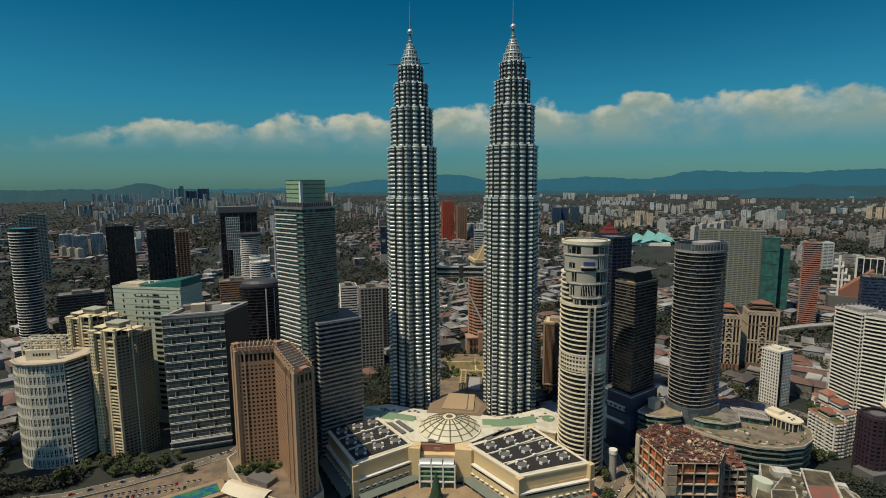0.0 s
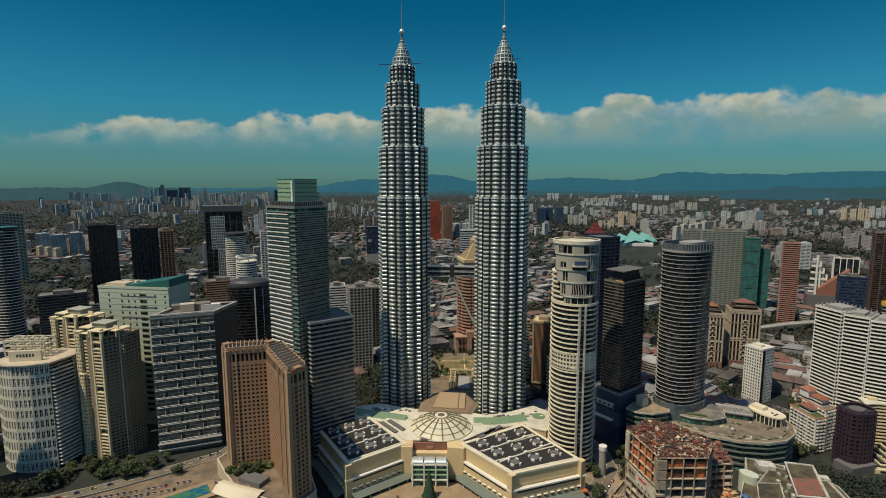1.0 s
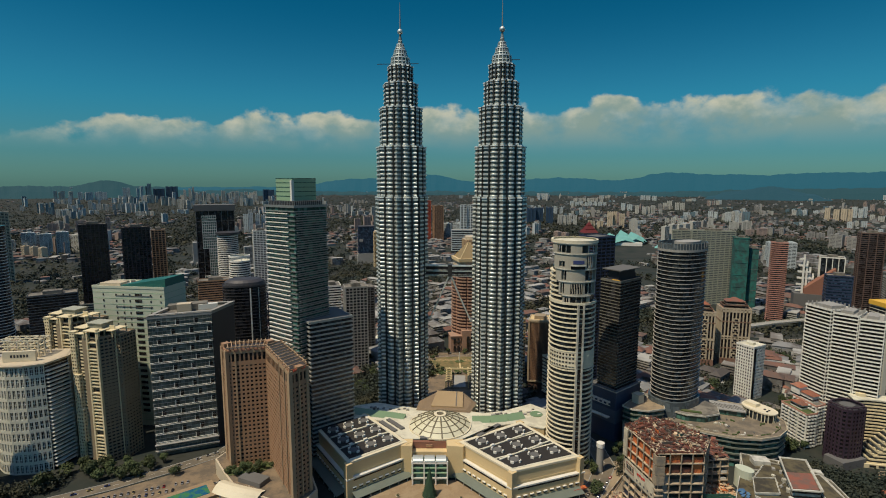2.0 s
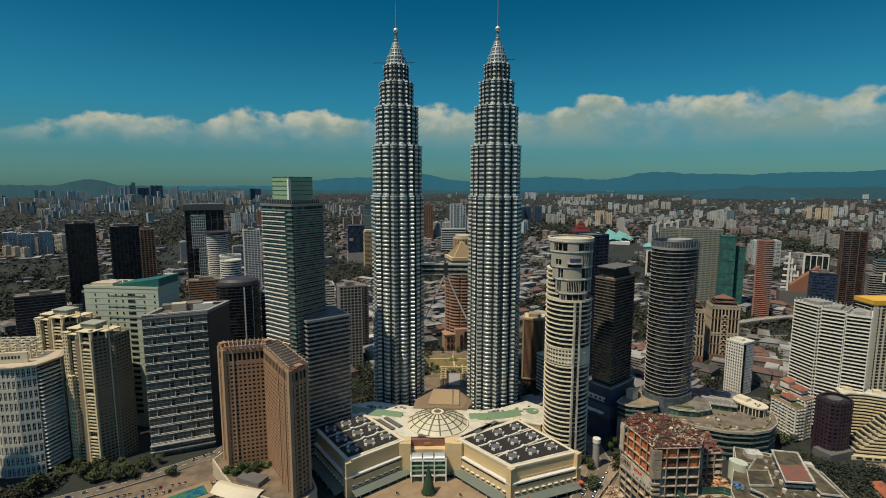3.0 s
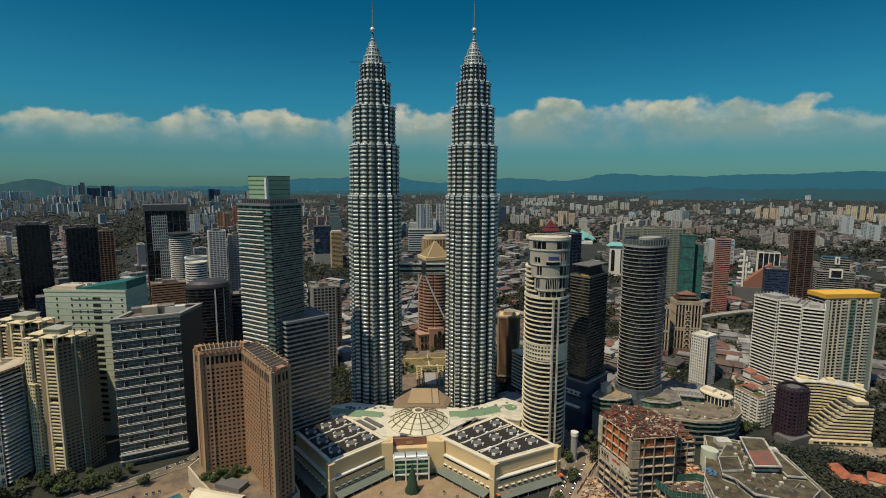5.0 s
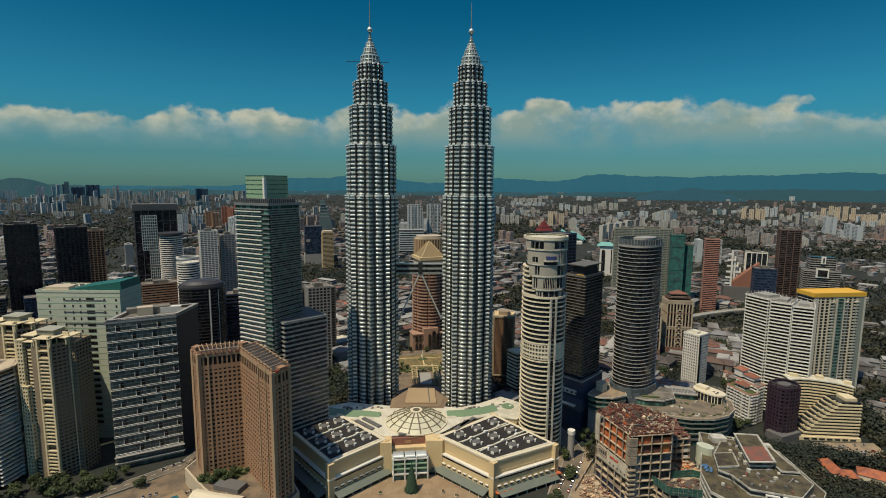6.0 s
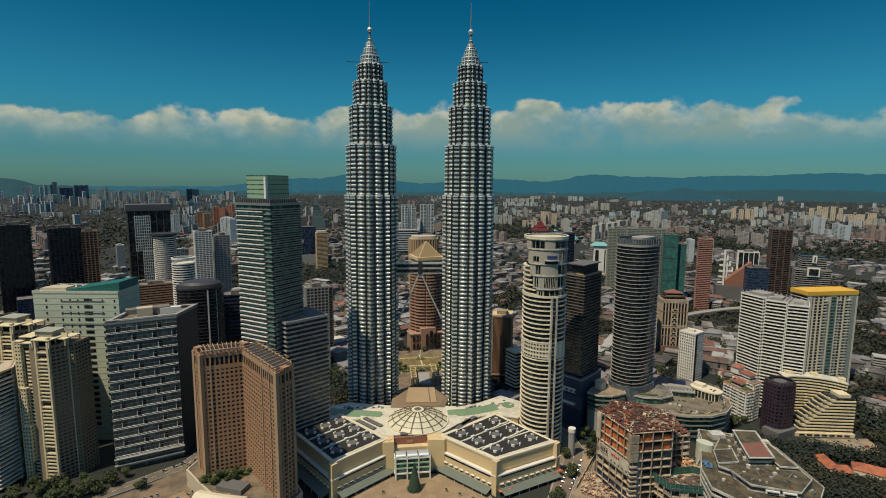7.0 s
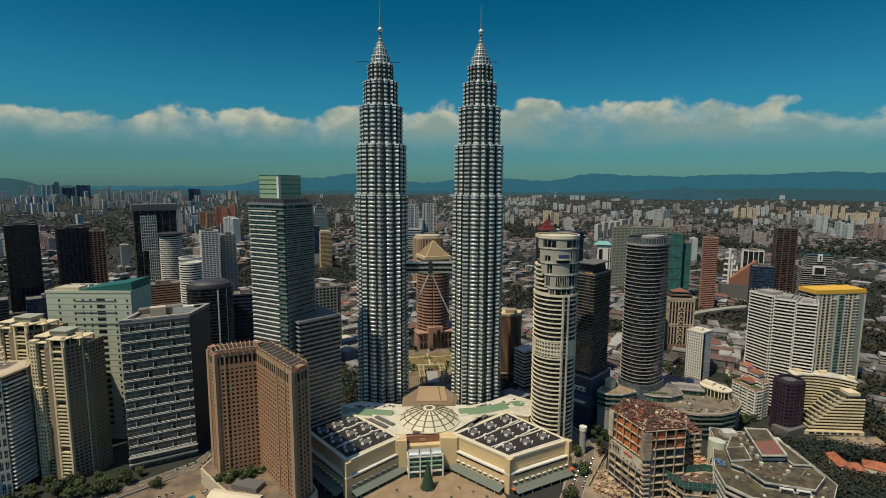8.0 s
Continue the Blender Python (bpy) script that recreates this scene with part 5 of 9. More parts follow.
def curved_tower():
    cx, cy = 134.0, 452.0
    o = ellipse(cx, cy, 20, 20.8, 20, 44)
    b = building("apartment_tower", "cream curved apartment tower with long balconies and a carved frame top", o, 160.0, GLASS_DARK, CREAM, fh=4.4, band=1.1, out=1.0, roof=ROOF_PALE, category="apartment tower", band_name="balcony")
    part("window_storey", prism(local(offset(o, 0.75), (cx, cy)), 99.5, 115.5, CREAM), b, "plain storeys with small square windows")
    pane = box(1.5, 0.5, 1.5, GLASS_BLACK)
    for z in (101.2, 104.9, 108.6, 112.3):
        for k in range(12):
            a = -168 + 8.2 * k + (10 if k > 8 else 0)
            part("small_window", pane, b, at=(20.95 * math.cos(radians(a)), 21.2 * math.sin(radians(a)), z), rot=a + 90)
    # the vertical fin that climbs the front
    a = radians(-88)
    fx, fy = 21.4 * math.cos(a), 21.4 * math.sin(a)
    for s in (-2.5, 2.5):
        part("fin", box(1.6, 3.6, 160, PAINT_DULL), b, at=(fx + s, fy + 0.4, 0), rot=2)
    for k in range(40):
        part("fin_window", box(3.0, 2.6, 2.0, GLASS_BLACK), b, at=(fx, fy + 0.5, 2 + k * 3.95), rot=2)
    # carved top: curved panels with deep openings, wider with every storey
    core = part("top_core", prism(ellipse(0, 0, 13.0, 13.0, 0, 32), 160, 214, CHARCOAL), b)
    R, S = 20.7, 18.6
    storeys = (
        (160.0, 167.0, -134, -62, ((-129, -119, 160.7, 165.7), (-115, -70, 160.7, 166.3))),
        (167.8, 179.6, -146, -40, ((-141, -131, 168.9, 178.5), (-115, -83, 168.9, 178.5), (-79, -45, 168.9, 178.9))),
        (180.3, 190.7, -158, -35, ((-139, -126, 181.3, 190.0), (-79, -40, 181.3, 190.2))),
        (191.4, 204.6, -165, -35, ((-147, -131, 193.1, 198.4), (-76, -42, 192.4, 203.3))),
        (205.3, 214.0, -173, -30, ((-154, -117, 205.9, 212.9), (-89, -36, 205.9, 212.9))),
    )
    for z0, z1, a0, a1, holes in storeys:
        at = a0
        for h0, h1, y0, y1 in holes:
            part("carved_panel", arc_shell(S, R, at, h0, z0, z1, TOP_STONE), core)
            part("carved_panel", arc_shell(S, R, h0, h1, z0, y0, TOP_STONE), core)
            part("carved_panel", arc_shell(S, R, h0, h1, y1, z1, TOP_STONE), core)
            at = h1
        part("carved_panel", arc_shell(S, R, at, a1, z0, z1, TOP_STONE), core)
        part("floor_plate", arc_shell(12.0, R + 0.7, a0 - 1, a1 + 1, z1, z1 + 0.8, PAINT_DULL), core)
        for h0, h1, y0, y1 in holes:
            n = 1 if h1 - h0 < 34 else 2
            for k in range(n):
                q = radians(h0 + (h1 - h0) * (k + 1) / (n + 1))
                part("mullion", box(0.45, 0.45, y1 - y0, PAINT_DULL), core, at=((R - 0.6) * math.cos(q), (R - 0.6) * math.sin(q), y0), rot=math.degrees(q))
    # slanting louvres before two of the openings
    for a0, a1, z0, z1 in ((-114, -84, 168.9, 178.5), (-74, -44, 192.4, 203.3)):
        for k in range(5):
            q0, q1 = radians(a0 + (a1 - a0) * (k + 0.6) / 5), radians(a0 + (a1 - a0) * (k + 0.1) / 5)
            loops = []
            for q, z in ((q0, z0), (q1, z1)):
                d = q + 0.035
                loops.append([(R * math.cos(q), R * math.sin(q), z), ((R + 0.5) * math.cos(q), (R + 0.5) * math.sin(q), z), ((R + 0.5) * math.cos(d), (R + 0.5) * math.sin(d), z), (R * math.cos(d), R * math.sin(d), z)])
            part("slanted_louvre", mesh(*rings(loops), TOP_STONE), core)
    part("sign", arc_shell(R + 0.2, R + 1.0, -110, -84, 196.4, 199.6, SIGN_BLUE), core, "blue sign bar")
    part("recess_box", arc_shell(R, R + 2.2, -116, -80, 194.6, 195.7, PAINT_DULL), core)
    part("dark_recess", arc_shell(R, R + 0.4, -115, -81, 191.1, 194.6, GLASS_BLACK), core)
    for k in range(7):
        z = 161 + 4.4 * k
        left = -134 - 3.2 * k - (6 if k > 1 else 0)
        part("side_balcony", arc_shell(14, 21.2, left - 150, left, z, z + 1.2, CREAM), core)
    part("side_glazing", prism(ellipse(0, 0, 18.6, 18.6, 0, 32), 160, 192, GLASS_DARK), core)
    part("roof", prism(ellipse(0, 0, 20.4, 20.4, 0, 40), 214.6, 215.5, ROOF_PALE), core)
    part("roof_rim", mesh(*rings([[(r * math.cos(2 * math.pi * k / 40), r * math.sin(2 * math.pi * k / 40), z) for k in range(40)] for z, r in ((214.4, 19.6), (214.4, 21.2), (217.1, 21.2), (217.1, 19.6))], False), CREAM), core, "curved cream roof rim")


curved_tower()


def dark_tower():
    o = [(183, 507), (195, 487), (227, 509), (215, 529)]
    c = centre(o)
    lo = local(o, c)
    sill = mat("dark_sills", (0.15, 0.145, 0.12), 0.6)
    blue = mat("dull_blue_cladding", (0.085, 0.115, 0.16), 0.55, 0, 0.2, 4.0, 0.08)
    blue_low = mat("deep_blue_cladding", (0.035, 0.058, 0.105), 0.5, 0, 0.2, 4.0, 0.08)
    b = building("office_tower", "dark charcoal tower with thin sills and a flat roof canopy", o, 168.0, GLASS_BLACK, sill, z0=54.0, fh=3.4, band=0.75, out=0.5, roof=GREY_DARK, category="skyscraper")
    part("cap_block", prism(offset(lo, -5), 114, 125, CHARCOAL), b)
    part("side_shaft", prism(local([(210, 505), (222, 512), (216, 522), (204, 515)], c), 114, 120, CHARCOAL), b)
    part("canopy", prism(offset(lo, -0.5), 125, 126, GREY_DARK), b, "thin grey roof canopy")
    part("lit_ledge", box(9, 2, 0.8, YELLOW), b, "yellow ledge strip", at=(-10, -10, 114.3), rot=-59)
    po = [(175, 509), (193, 481), (231, 507), (214, 534)]
    pd = building("podium_block", "dark blue-grey podium with a pale sign under a charcoal tower", po, 54.0, blue_low, blue, fh=27, band=14, out=0.25, roof=GREY_DARK)
    pc = centre(po)
    part("signboard", box(22, 1.0, 5.0, WHITE), pd, "white sign board", at=(184 - pc[0] - 1.2, 495 - pc[1] - 0.8, 38), rot=-57)
    for k in range(5):
        part("sign_bar", box(2.6, 0.5, 1.8, NAVY), pd, "blue lettering bar", at=(178 + 3 * k - pc[0] - 1.8, 504 - 4.6 * k - pc[1] - 1.4, 39.5), rot=-57)
    part("top_ledge", ring_wall(offset(local(po, pc), 0.5), 53.6, 54.8, 0.8, PAINT_DULL), pd, "pale ledge round the podium roof")
    part("entrance_canopy", box(24, 5, 1.0, ROOF_PALE), pd, at=(182 - pc[0] - 2.5, 493 - pc[1] - 2, 27), rot=-57)
    building("office_tower", "dark navy slab tower behind a cream one", rect(203, 575, 26, 30, 20), 206.0, GLASS_BLACK, NAVY, fh=3.9, band=1.3, out=0.4, roof=GREY_DARK, pier=6, category="skyscraper")


dark_tower()


def oval_tower():
    cx, cy = 262.0, 494.0
    o = ellipse(cx, cy, 25.5, 19, 28, 44, 0.8)
    b = building("apartment_tower", "dark grey oval glass tower with pale balcony edges", o, 201.0, GLASS_DARK, GREY, fh=4.1, band=0.55, out=0.8, roof=ROOF_GREY, z0=0, category="skyscraper", band_name="balcony_edge")
    lo = local(o, (cx, cy))
    part("crown_wall", ring_wall(offset(lo, 0.5), 200.6, 208.5, 0.8, GLASS_GREY), b, "grey glass roof screen")
    for x, y, turn in along(offset(lo, 0.7), 4.2):
        part("screen_post", box(0.35, 0.5, 8.0, STEEL_DULL), b, at=(x, y, 200.6), rot=turn)
    part("roof_brow", prism(local(ellipse(cx + 3, cy - 3, 15, 9, 28, 32, 0.7), (cx, cy)), 201, 209.6, GREY), b, "grey curved roof brow")
    part("skirt", prism(offset(lo, 2.5), 30, 46, GLASS_GREY), b, "sloped grey base storeys")


oval_tower()


def inside(pts, x, y):
    hit = False
    for (x0, y0), (x1, y1) in zip(pts, pts[1:] + pts[:1]):
        if (y0 > y) != (y1 > y) and x < x0 + (y - y0) / (y1 - y0) * (x1 - x0):
            hit = not hit
    return hit


def tilted(rng, x, y, z, w, d, h, lean):
    """One board or bar of a heap, leaning by up to lean degrees."""
    v, f = box_data(0, 0, -h / 2, w, d, h)
    m = pose(x, y, z, rng.uniform(-lean, lean), rng.uniform(-lean, lean), rng.uniform(0, 180))
    return [tuple(m @ Vector(p)) for p in v], f


def heap(name, label, at, outline, z, n, rng, mats, size, lean, rise):
    """An uncountable scatter of boards, one mesh for each material."""
    t = thing(name, label, name.replace("_", " "), at, kind="stuff")
    datas = [[] for _ in mats]
    xs, ys = [p[0] for p in outline], [p[1] for p in outline]
    for k in range(n):
        x, y = rng.uniform(min(xs), max(xs)), rng.uniform(min(ys), max(ys))
        if inside(outline, x, y):
            s = size * rng.uniform(0.5, 1.6)
            datas[rng.randrange(len(mats))].append(tilted(rng, x, y, z + rise * rng.random() ** 2, s, s * rng.choice((0.12, 0.2, 0.6)), 0.25 + 0.3 * rng.random(), lean))
    for k, data in enumerate(datas):
        if data:
            part("debris", joined(data, mats[k]), t)
    return t


FRESH = mat("fresh_concrete", (0.44, 0.36, 0.25), 0.9, 0, 0.4, 4.0, 0.12, vary=0.35, second=(0.29, 0.235, 0.17))
TIMBER = mat("pale_timber", (0.60, 0.45, 0.28), 0.85, 0, 0.4, 5.0, 0.3, second=(0.42, 0.27, 0.16))
FORM_RED = mat("red_brown_formwork", (0.165, 0.058, 0.036), 0.85, 0, 0.4, 5.0, 0.3, second=(0.085, 0.048, 0.038))
# shade inside the open frames is put into this darker concrete colour
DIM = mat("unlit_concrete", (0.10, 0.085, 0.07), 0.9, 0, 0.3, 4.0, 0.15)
GREEN_NET = mat("dark_green_net", (0.018, 0.085, 0.065), 0.9, 0, 0.5, 4.0, 0.2, second=(0.035, 0.13, 0.10))


def frame_floors(b, lo, levels, gap, rng, fill):
    """Open concrete frame: slabs, columns and a panel in each bay, chosen by fill(edge, level)."""
    for j, z in enumerate(levels):
        part("slab", prism(lo, z - 0.65, z, FRESH), b)
        below = levels[j - 1] if j else 0.0
        h = z - 0.65 - below
        inner = offset(lo, -1.3)
        for e in range(len(lo)):
            p, q = Vector(inner[e]), Vector(inner[(e + 1) % len(lo)])
            d = q - p
            turn = math.degrees(math.atan2(d.y, d.x))
            k = max(1, round(d.length / gap))
            bay = d.length / k
            n = Vector((d.y, -d.x)).normalized()
            for i in range(k):
                g = p + d * (i / k) + n * 0.9
                part("column", box(0.75, 0.75, h, FRESH), b, at=(g.x, g.y, below), rot=turn)
                what = fill(e, j, i)
                if what:
                    m, depth, share = what
                    g = p + d * ((i + 0.5) / k) - n * depth
                    part("bay_panel", box(bay - 0.8, 0.3, h * share, m), b, at=(g.x, g.y, below), rot=turn)


def construction_site():
    o = [(161, 388), (167, 343), (203, 341), (220, 362), (206, 392), (186, 404)]
    c = centre(o)
    lo = local(o, c)
    b = thing("unfinished_building", "unfinished concrete building with orange formwork and a pale banner", "building site", (*c, 0))
    rng = random.Random(11)
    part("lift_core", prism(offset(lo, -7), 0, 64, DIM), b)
    levels = [6.5, 13, 19.5, 26, 34, 41, 49, 57.5, 65.5]

    def fill(e, j, i):
        if e == 0 and j >= 6:
            return (ORANGE, 0.2 + 0.5 * rng.random(), rng.choice((1.0, 1.0, 0.7))) if rng.random() < 0.93 else None
        if e == 0 and j < 2:
            return (NAVY, 0.3, 0.8)
        if e in (1, 2) and j >= 7:
            return (ORANGE if rng.random() < 0.6 else FORM_RED, 0.4, rng.choice((0.6, 0.9)))
        if e == 1:
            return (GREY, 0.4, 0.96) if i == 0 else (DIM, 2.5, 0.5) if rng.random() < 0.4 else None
        if e == 0 and rng.random() < 0.7:
            return (FRESH, -0.8, 0.4)
        return (rng.choice((DUSTY, FRESH, FORM_RED)), 0.5, rng.choice((0.3, 0.45))) if rng.random() < 0.35 else None

    frame_floors(b, lo, levels, 8.2, rng, fill)
    # starter columns, edge boards and unfinished walls of different height over the top slab
    for x, y, t_ in along(offset(lo, -0.8), 4.5):
        part("starter_column", box(0.8, 0.8, 0.8 + 2.4 * rng.random(), rng.choice((DUSTY, FORM_RED, FORM_RED))), b, at=(x, y, 65.5), rot=t_)
        if rng.random() < 0.6:
            part("edge_board", box(4.2, 0.25, 0.8 + 1.2 * rng.random(), rng.choice((FORM_RED, FORM_RED, RUST))), b, at=(x, y, 65.3), rot=t_)
    for k in range(16):
        x, y = rng.uniform(-24, 22), rng.uniform(-22, 24)
        if inside(offset(lo, -3), x, y):
            part("unfinished_wall", box(4 + 6 * rng.random(), 0.5, 1.4 + 2.0 * rng.random(), rng.choice((FORM_RED, FORM_RED, DIM))), b, at=(x, y, 65.5), rot=rng.choice((5, 95)))
    heap("formwork_clutter", "red-brown formwork boards and props lying on the unfinished top slab", (*c, 0), offset(lo, -1), 65.9, 1300, rng, (FORM_RED, FORM_RED, FORM_RED, FORM_RED, DIM, FORM_RED), 2.4, 10, 1.8)
    heap("timber_stack", "pale timber and green sheeting heaped on the top slab", (*c, 0), [(2, -20), (12, -21), (22, -4), (10, 6), (0, -6)], 66.2, 130, rng, (TIMBER, DUSTY, DUSTY, GREEN_NET), 2.6, 22, 2.4)
    raised = [(-27, 16), (-23, -10), (-8, -8), (-10, 18)]
    for k, (x, y, t_) in enumerate(along(raised, 5.2)):
        part("formwork_panel", box(4.6, 0.35, rng.choice((1.4, 2.4, 3.0)), (FORM_RED, FORM_RED, ORANGE, RUST)[k % 4]), b, "rusty formwork", at=(x, y, 65.5), rot=t_ + 90 * (k % 3 == 0))
    for x, y in ((-18, 10), (8, 12), (14, -12)):
        part("stair_shaft", box(4, 3, 3.2, FORM_RED), b, at=(x, y, 65.5), rot=8)
    pale = mat("dusty_banner", (0.55, 0.50, 0.38), 0.8, 0, 0.25, 4.0, 0.15, second=(0.42, 0.38, 0.29))
    # stair tower at the street corner, closed above, open landings below
    g = Vector(lo[1])
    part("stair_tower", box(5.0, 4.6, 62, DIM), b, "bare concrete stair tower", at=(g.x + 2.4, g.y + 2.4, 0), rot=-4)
    for k, z in enumerate((40.5, 48.5, 56.5)):
        part("stair_panel", box(6.6, 1.0, 7.2, DUSTY), b, "bare concrete stair wall", at=(g.x + 2.2, g.y - 0.4, z), rot=-4)
        part("stair_panel", box(1.0, 5.0, 7.2, DUSTY), b, "bare concrete stair wall", at=(g.x - 0.8, g.y + 2.6, z), rot=-4)
    for k in range(9):
        part("stair_landing", box(6.4, 4.4, 1.3, FRESH), b, at=(g.x + 1.8, g.y + 0.6, 2.8 + 4.1 * k), rot=-4)
    part("edge_wall", box(5.2, 1.0, 24, pale), b, "pale bare edge wall", at=(lo[0][0] + 0.1, lo[0][1] - 2.6, 41), rot=-82)
    # banner hung along the street face
    p, q = Vector(lo[0]), Vector(lo[1])
    w = q - p
    t_ = math.degrees(math.atan2(w.y, w.x))
    n = Vector((w.y, -w.x)).normalized()
    g = p + w * 0.53 + n * 0.6
    part("banner", box(w.length * 0.88, 0.3, 12.5, pale), b, "large dusty pale banner", at=(g.x, g.y, 27.0), rot=t_)
    for u, z, wd, hh in ((0.13, 31, 0.5, 6.5), (0.37, 31, 0.5, 6.5)):
        g = p + w * u + n * 0.9
        part("banner_bar", box(wd, 0.3, hh, BROWN_RED), b, "red-brown banner frame bar", at=(g.x, g.y, z), rot=t_)
    for z in (31, 37.2):
        g = p + w * 0.25 + n * 0.9
        part("banner_bar", box(w.length * 0.24, 0.3, 0.5, BROWN_RED), b, "red-brown banner frame bar", at=(g.x, g.y, z), rot=t_)
    for k in range(4):
        g = p + w * (0.17 + 0.053 * k) + n * 0.9
        part("banner_bar", box(1.3, 0.3, 3.2, SIGN_DARK), b, "dark lettering bar", at=(g.x, g.y, 32.8), rot=t_)
    for k in range(4):
        g = p + w * (0.50 + 0.06 * k) + n * 0.9
        part("banner_bar", box(2.0, 0.3, 1.8, SIGN_RED), b, "red lettering bar", at=(g.x, g.y, 34.6 + 0.4 * (k % 2)), rot=t_)
    for k in range(5):
        g = p + w * (0.48 + 0.105 * k) + n * 0.9
        part("banner_bar", box(1.6, 0.3, 1.5, GREY_DARK), b, "grey lettering bar", at=(g.x, g.y, 29.2), rot=t_)
    # lower wing behind, with white balconies and a rusty roof
    o2 = [(208, 394), (219, 366), (240, 366), (247, 396), (232, 410)]
    c2 = centre(o2)
    l2 = local(o2, c2)
    b2 = thing("unfinished_building", "lower unfinished concrete wing with rusty roof sheets", "building site", (*c2, 0))
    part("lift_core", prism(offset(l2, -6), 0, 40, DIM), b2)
    frame_floors(b2, l2, [8, 15, 21, 27, 33, 39, 45], 7.5, rng, lambda e, j, i: (rng.choice((FRESH, TIMBER, WHITE)), -0.6, 0.4) if rng.random() < 0.5 else None)
    heap("formwork_clutter", "rusty sheets and boards over the lower wing", (*c2, 0), offset(l2, -0.5), 45.4, 260, rng, (FORM_RED, RUST, FORM_RED, FORM_RED), 4.0, 14, 2.4)
    # stepped yard of pale timber falls between wing and netted block
    b4 = thing("unfinished_building", "open concrete deck stacked with pale timber", "building site", (228, 362, 0))
    l4 = local([(208, 352), (226, 342), (244, 352), (241, 376), (216, 368)], (228, 362))
    frame_floors(b4, l4, [7, 14, 20.5], 7.5, rng, lambda e, j, i: (rng.choice((FRESH, TIMBER)), 0.2, 0.5) if rng.random() < 0.4 else None)
    heap("timber_stack", "pale timber planks stacked over an open concrete deck", (228, 362, 0), offset(l4, -0.8), 20.8, 520, rng, (TIMBER, TIMBER, TIMBER, DUSTY, ORANGE), 3.4, 10, 4.5)
    b3 = thing("unfinished_building", "low concrete frame with a green safety net round its top", "building site", (208, 332, 0))
    l3 = local([(188, 346), (192, 326), (224, 314), (238, 334), (226, 344)], (208, 332))
    frame_floors(b3, l3, [6.5, 12.5, 18, 23.5], 6.5, rng, lambda e, j, i: (rng.choice((FRESH, FRESH, DUSTY)), -0.5, rng.choice((0.45, 0.9))) if rng.random() < 0.75 else None)
    part("lift_core", prism(offset(l3, -4), 0, 24, DIM), b3)
    for k in range(3):
        part("net_strip", ring_wall(offset(l3, 0.4), 23.6 + 2.1 * k, 25.5 + 2.1 * k, 0.2, GREEN_NET), b3, "green safety net")
    for x, y, t_ in along(offset(l3, 0.7), 3.5):
        part("net_pole", box(0.3, 0.3, 7.5, STEEL_DULL), b3, at=(x, y, 23.0), rot=t_)
    heap("timber_stack", "boards and rods on the netted deck", (208, 332, 0), offset(l3, -2), 23.9, 200, rng, (TIMBER, DIM, FORM_RED, DUSTY), 3.0, 12, 1.6)
    # hoarding wall and the rubble yard between the street and the building
    hoard = thing("hoarding", "long pale site hoarding beside the street", "fence", (163, 403, 0))
    for k in range(18):
        u = k / 18
        part("hoarding_panel", box(4.0, 0.3, 3.0, (FRESH, WHITE, FRESH)[k % 3]), hoard, at=(138.6 + 48.5 * u - 163, 378.3 + 52.4 * u - 403, 0), rot=47.2)
    heap("rubble_heap", "pale broken timber, boards and rubble in the site yard", (158, 378, 0), [(-20, -8), (-4, -22), (14, -20), (10, 0), (6, 14), (2, 20)], 0.3, 900, rng, (TIMBER, TIMBER, DUSTY, FRESH, RUST), 3.6, 22, 3.0)
    yard = flat("pavement", "dusty pale ground of the building site", [(136, 370), (165, 330), (200, 330), (204, 352), (166, 352), (162, 392), (178, 418), (172, 412)], 0.15, DUST, "yard")


construction_site()


ROOF_DARK = mat("stained_dark_roof", (0.098, 0.082, 0.044), 0.9, 0, 0.6, 4.0, 0.14, second=(0.05, 0.044, 0.03))


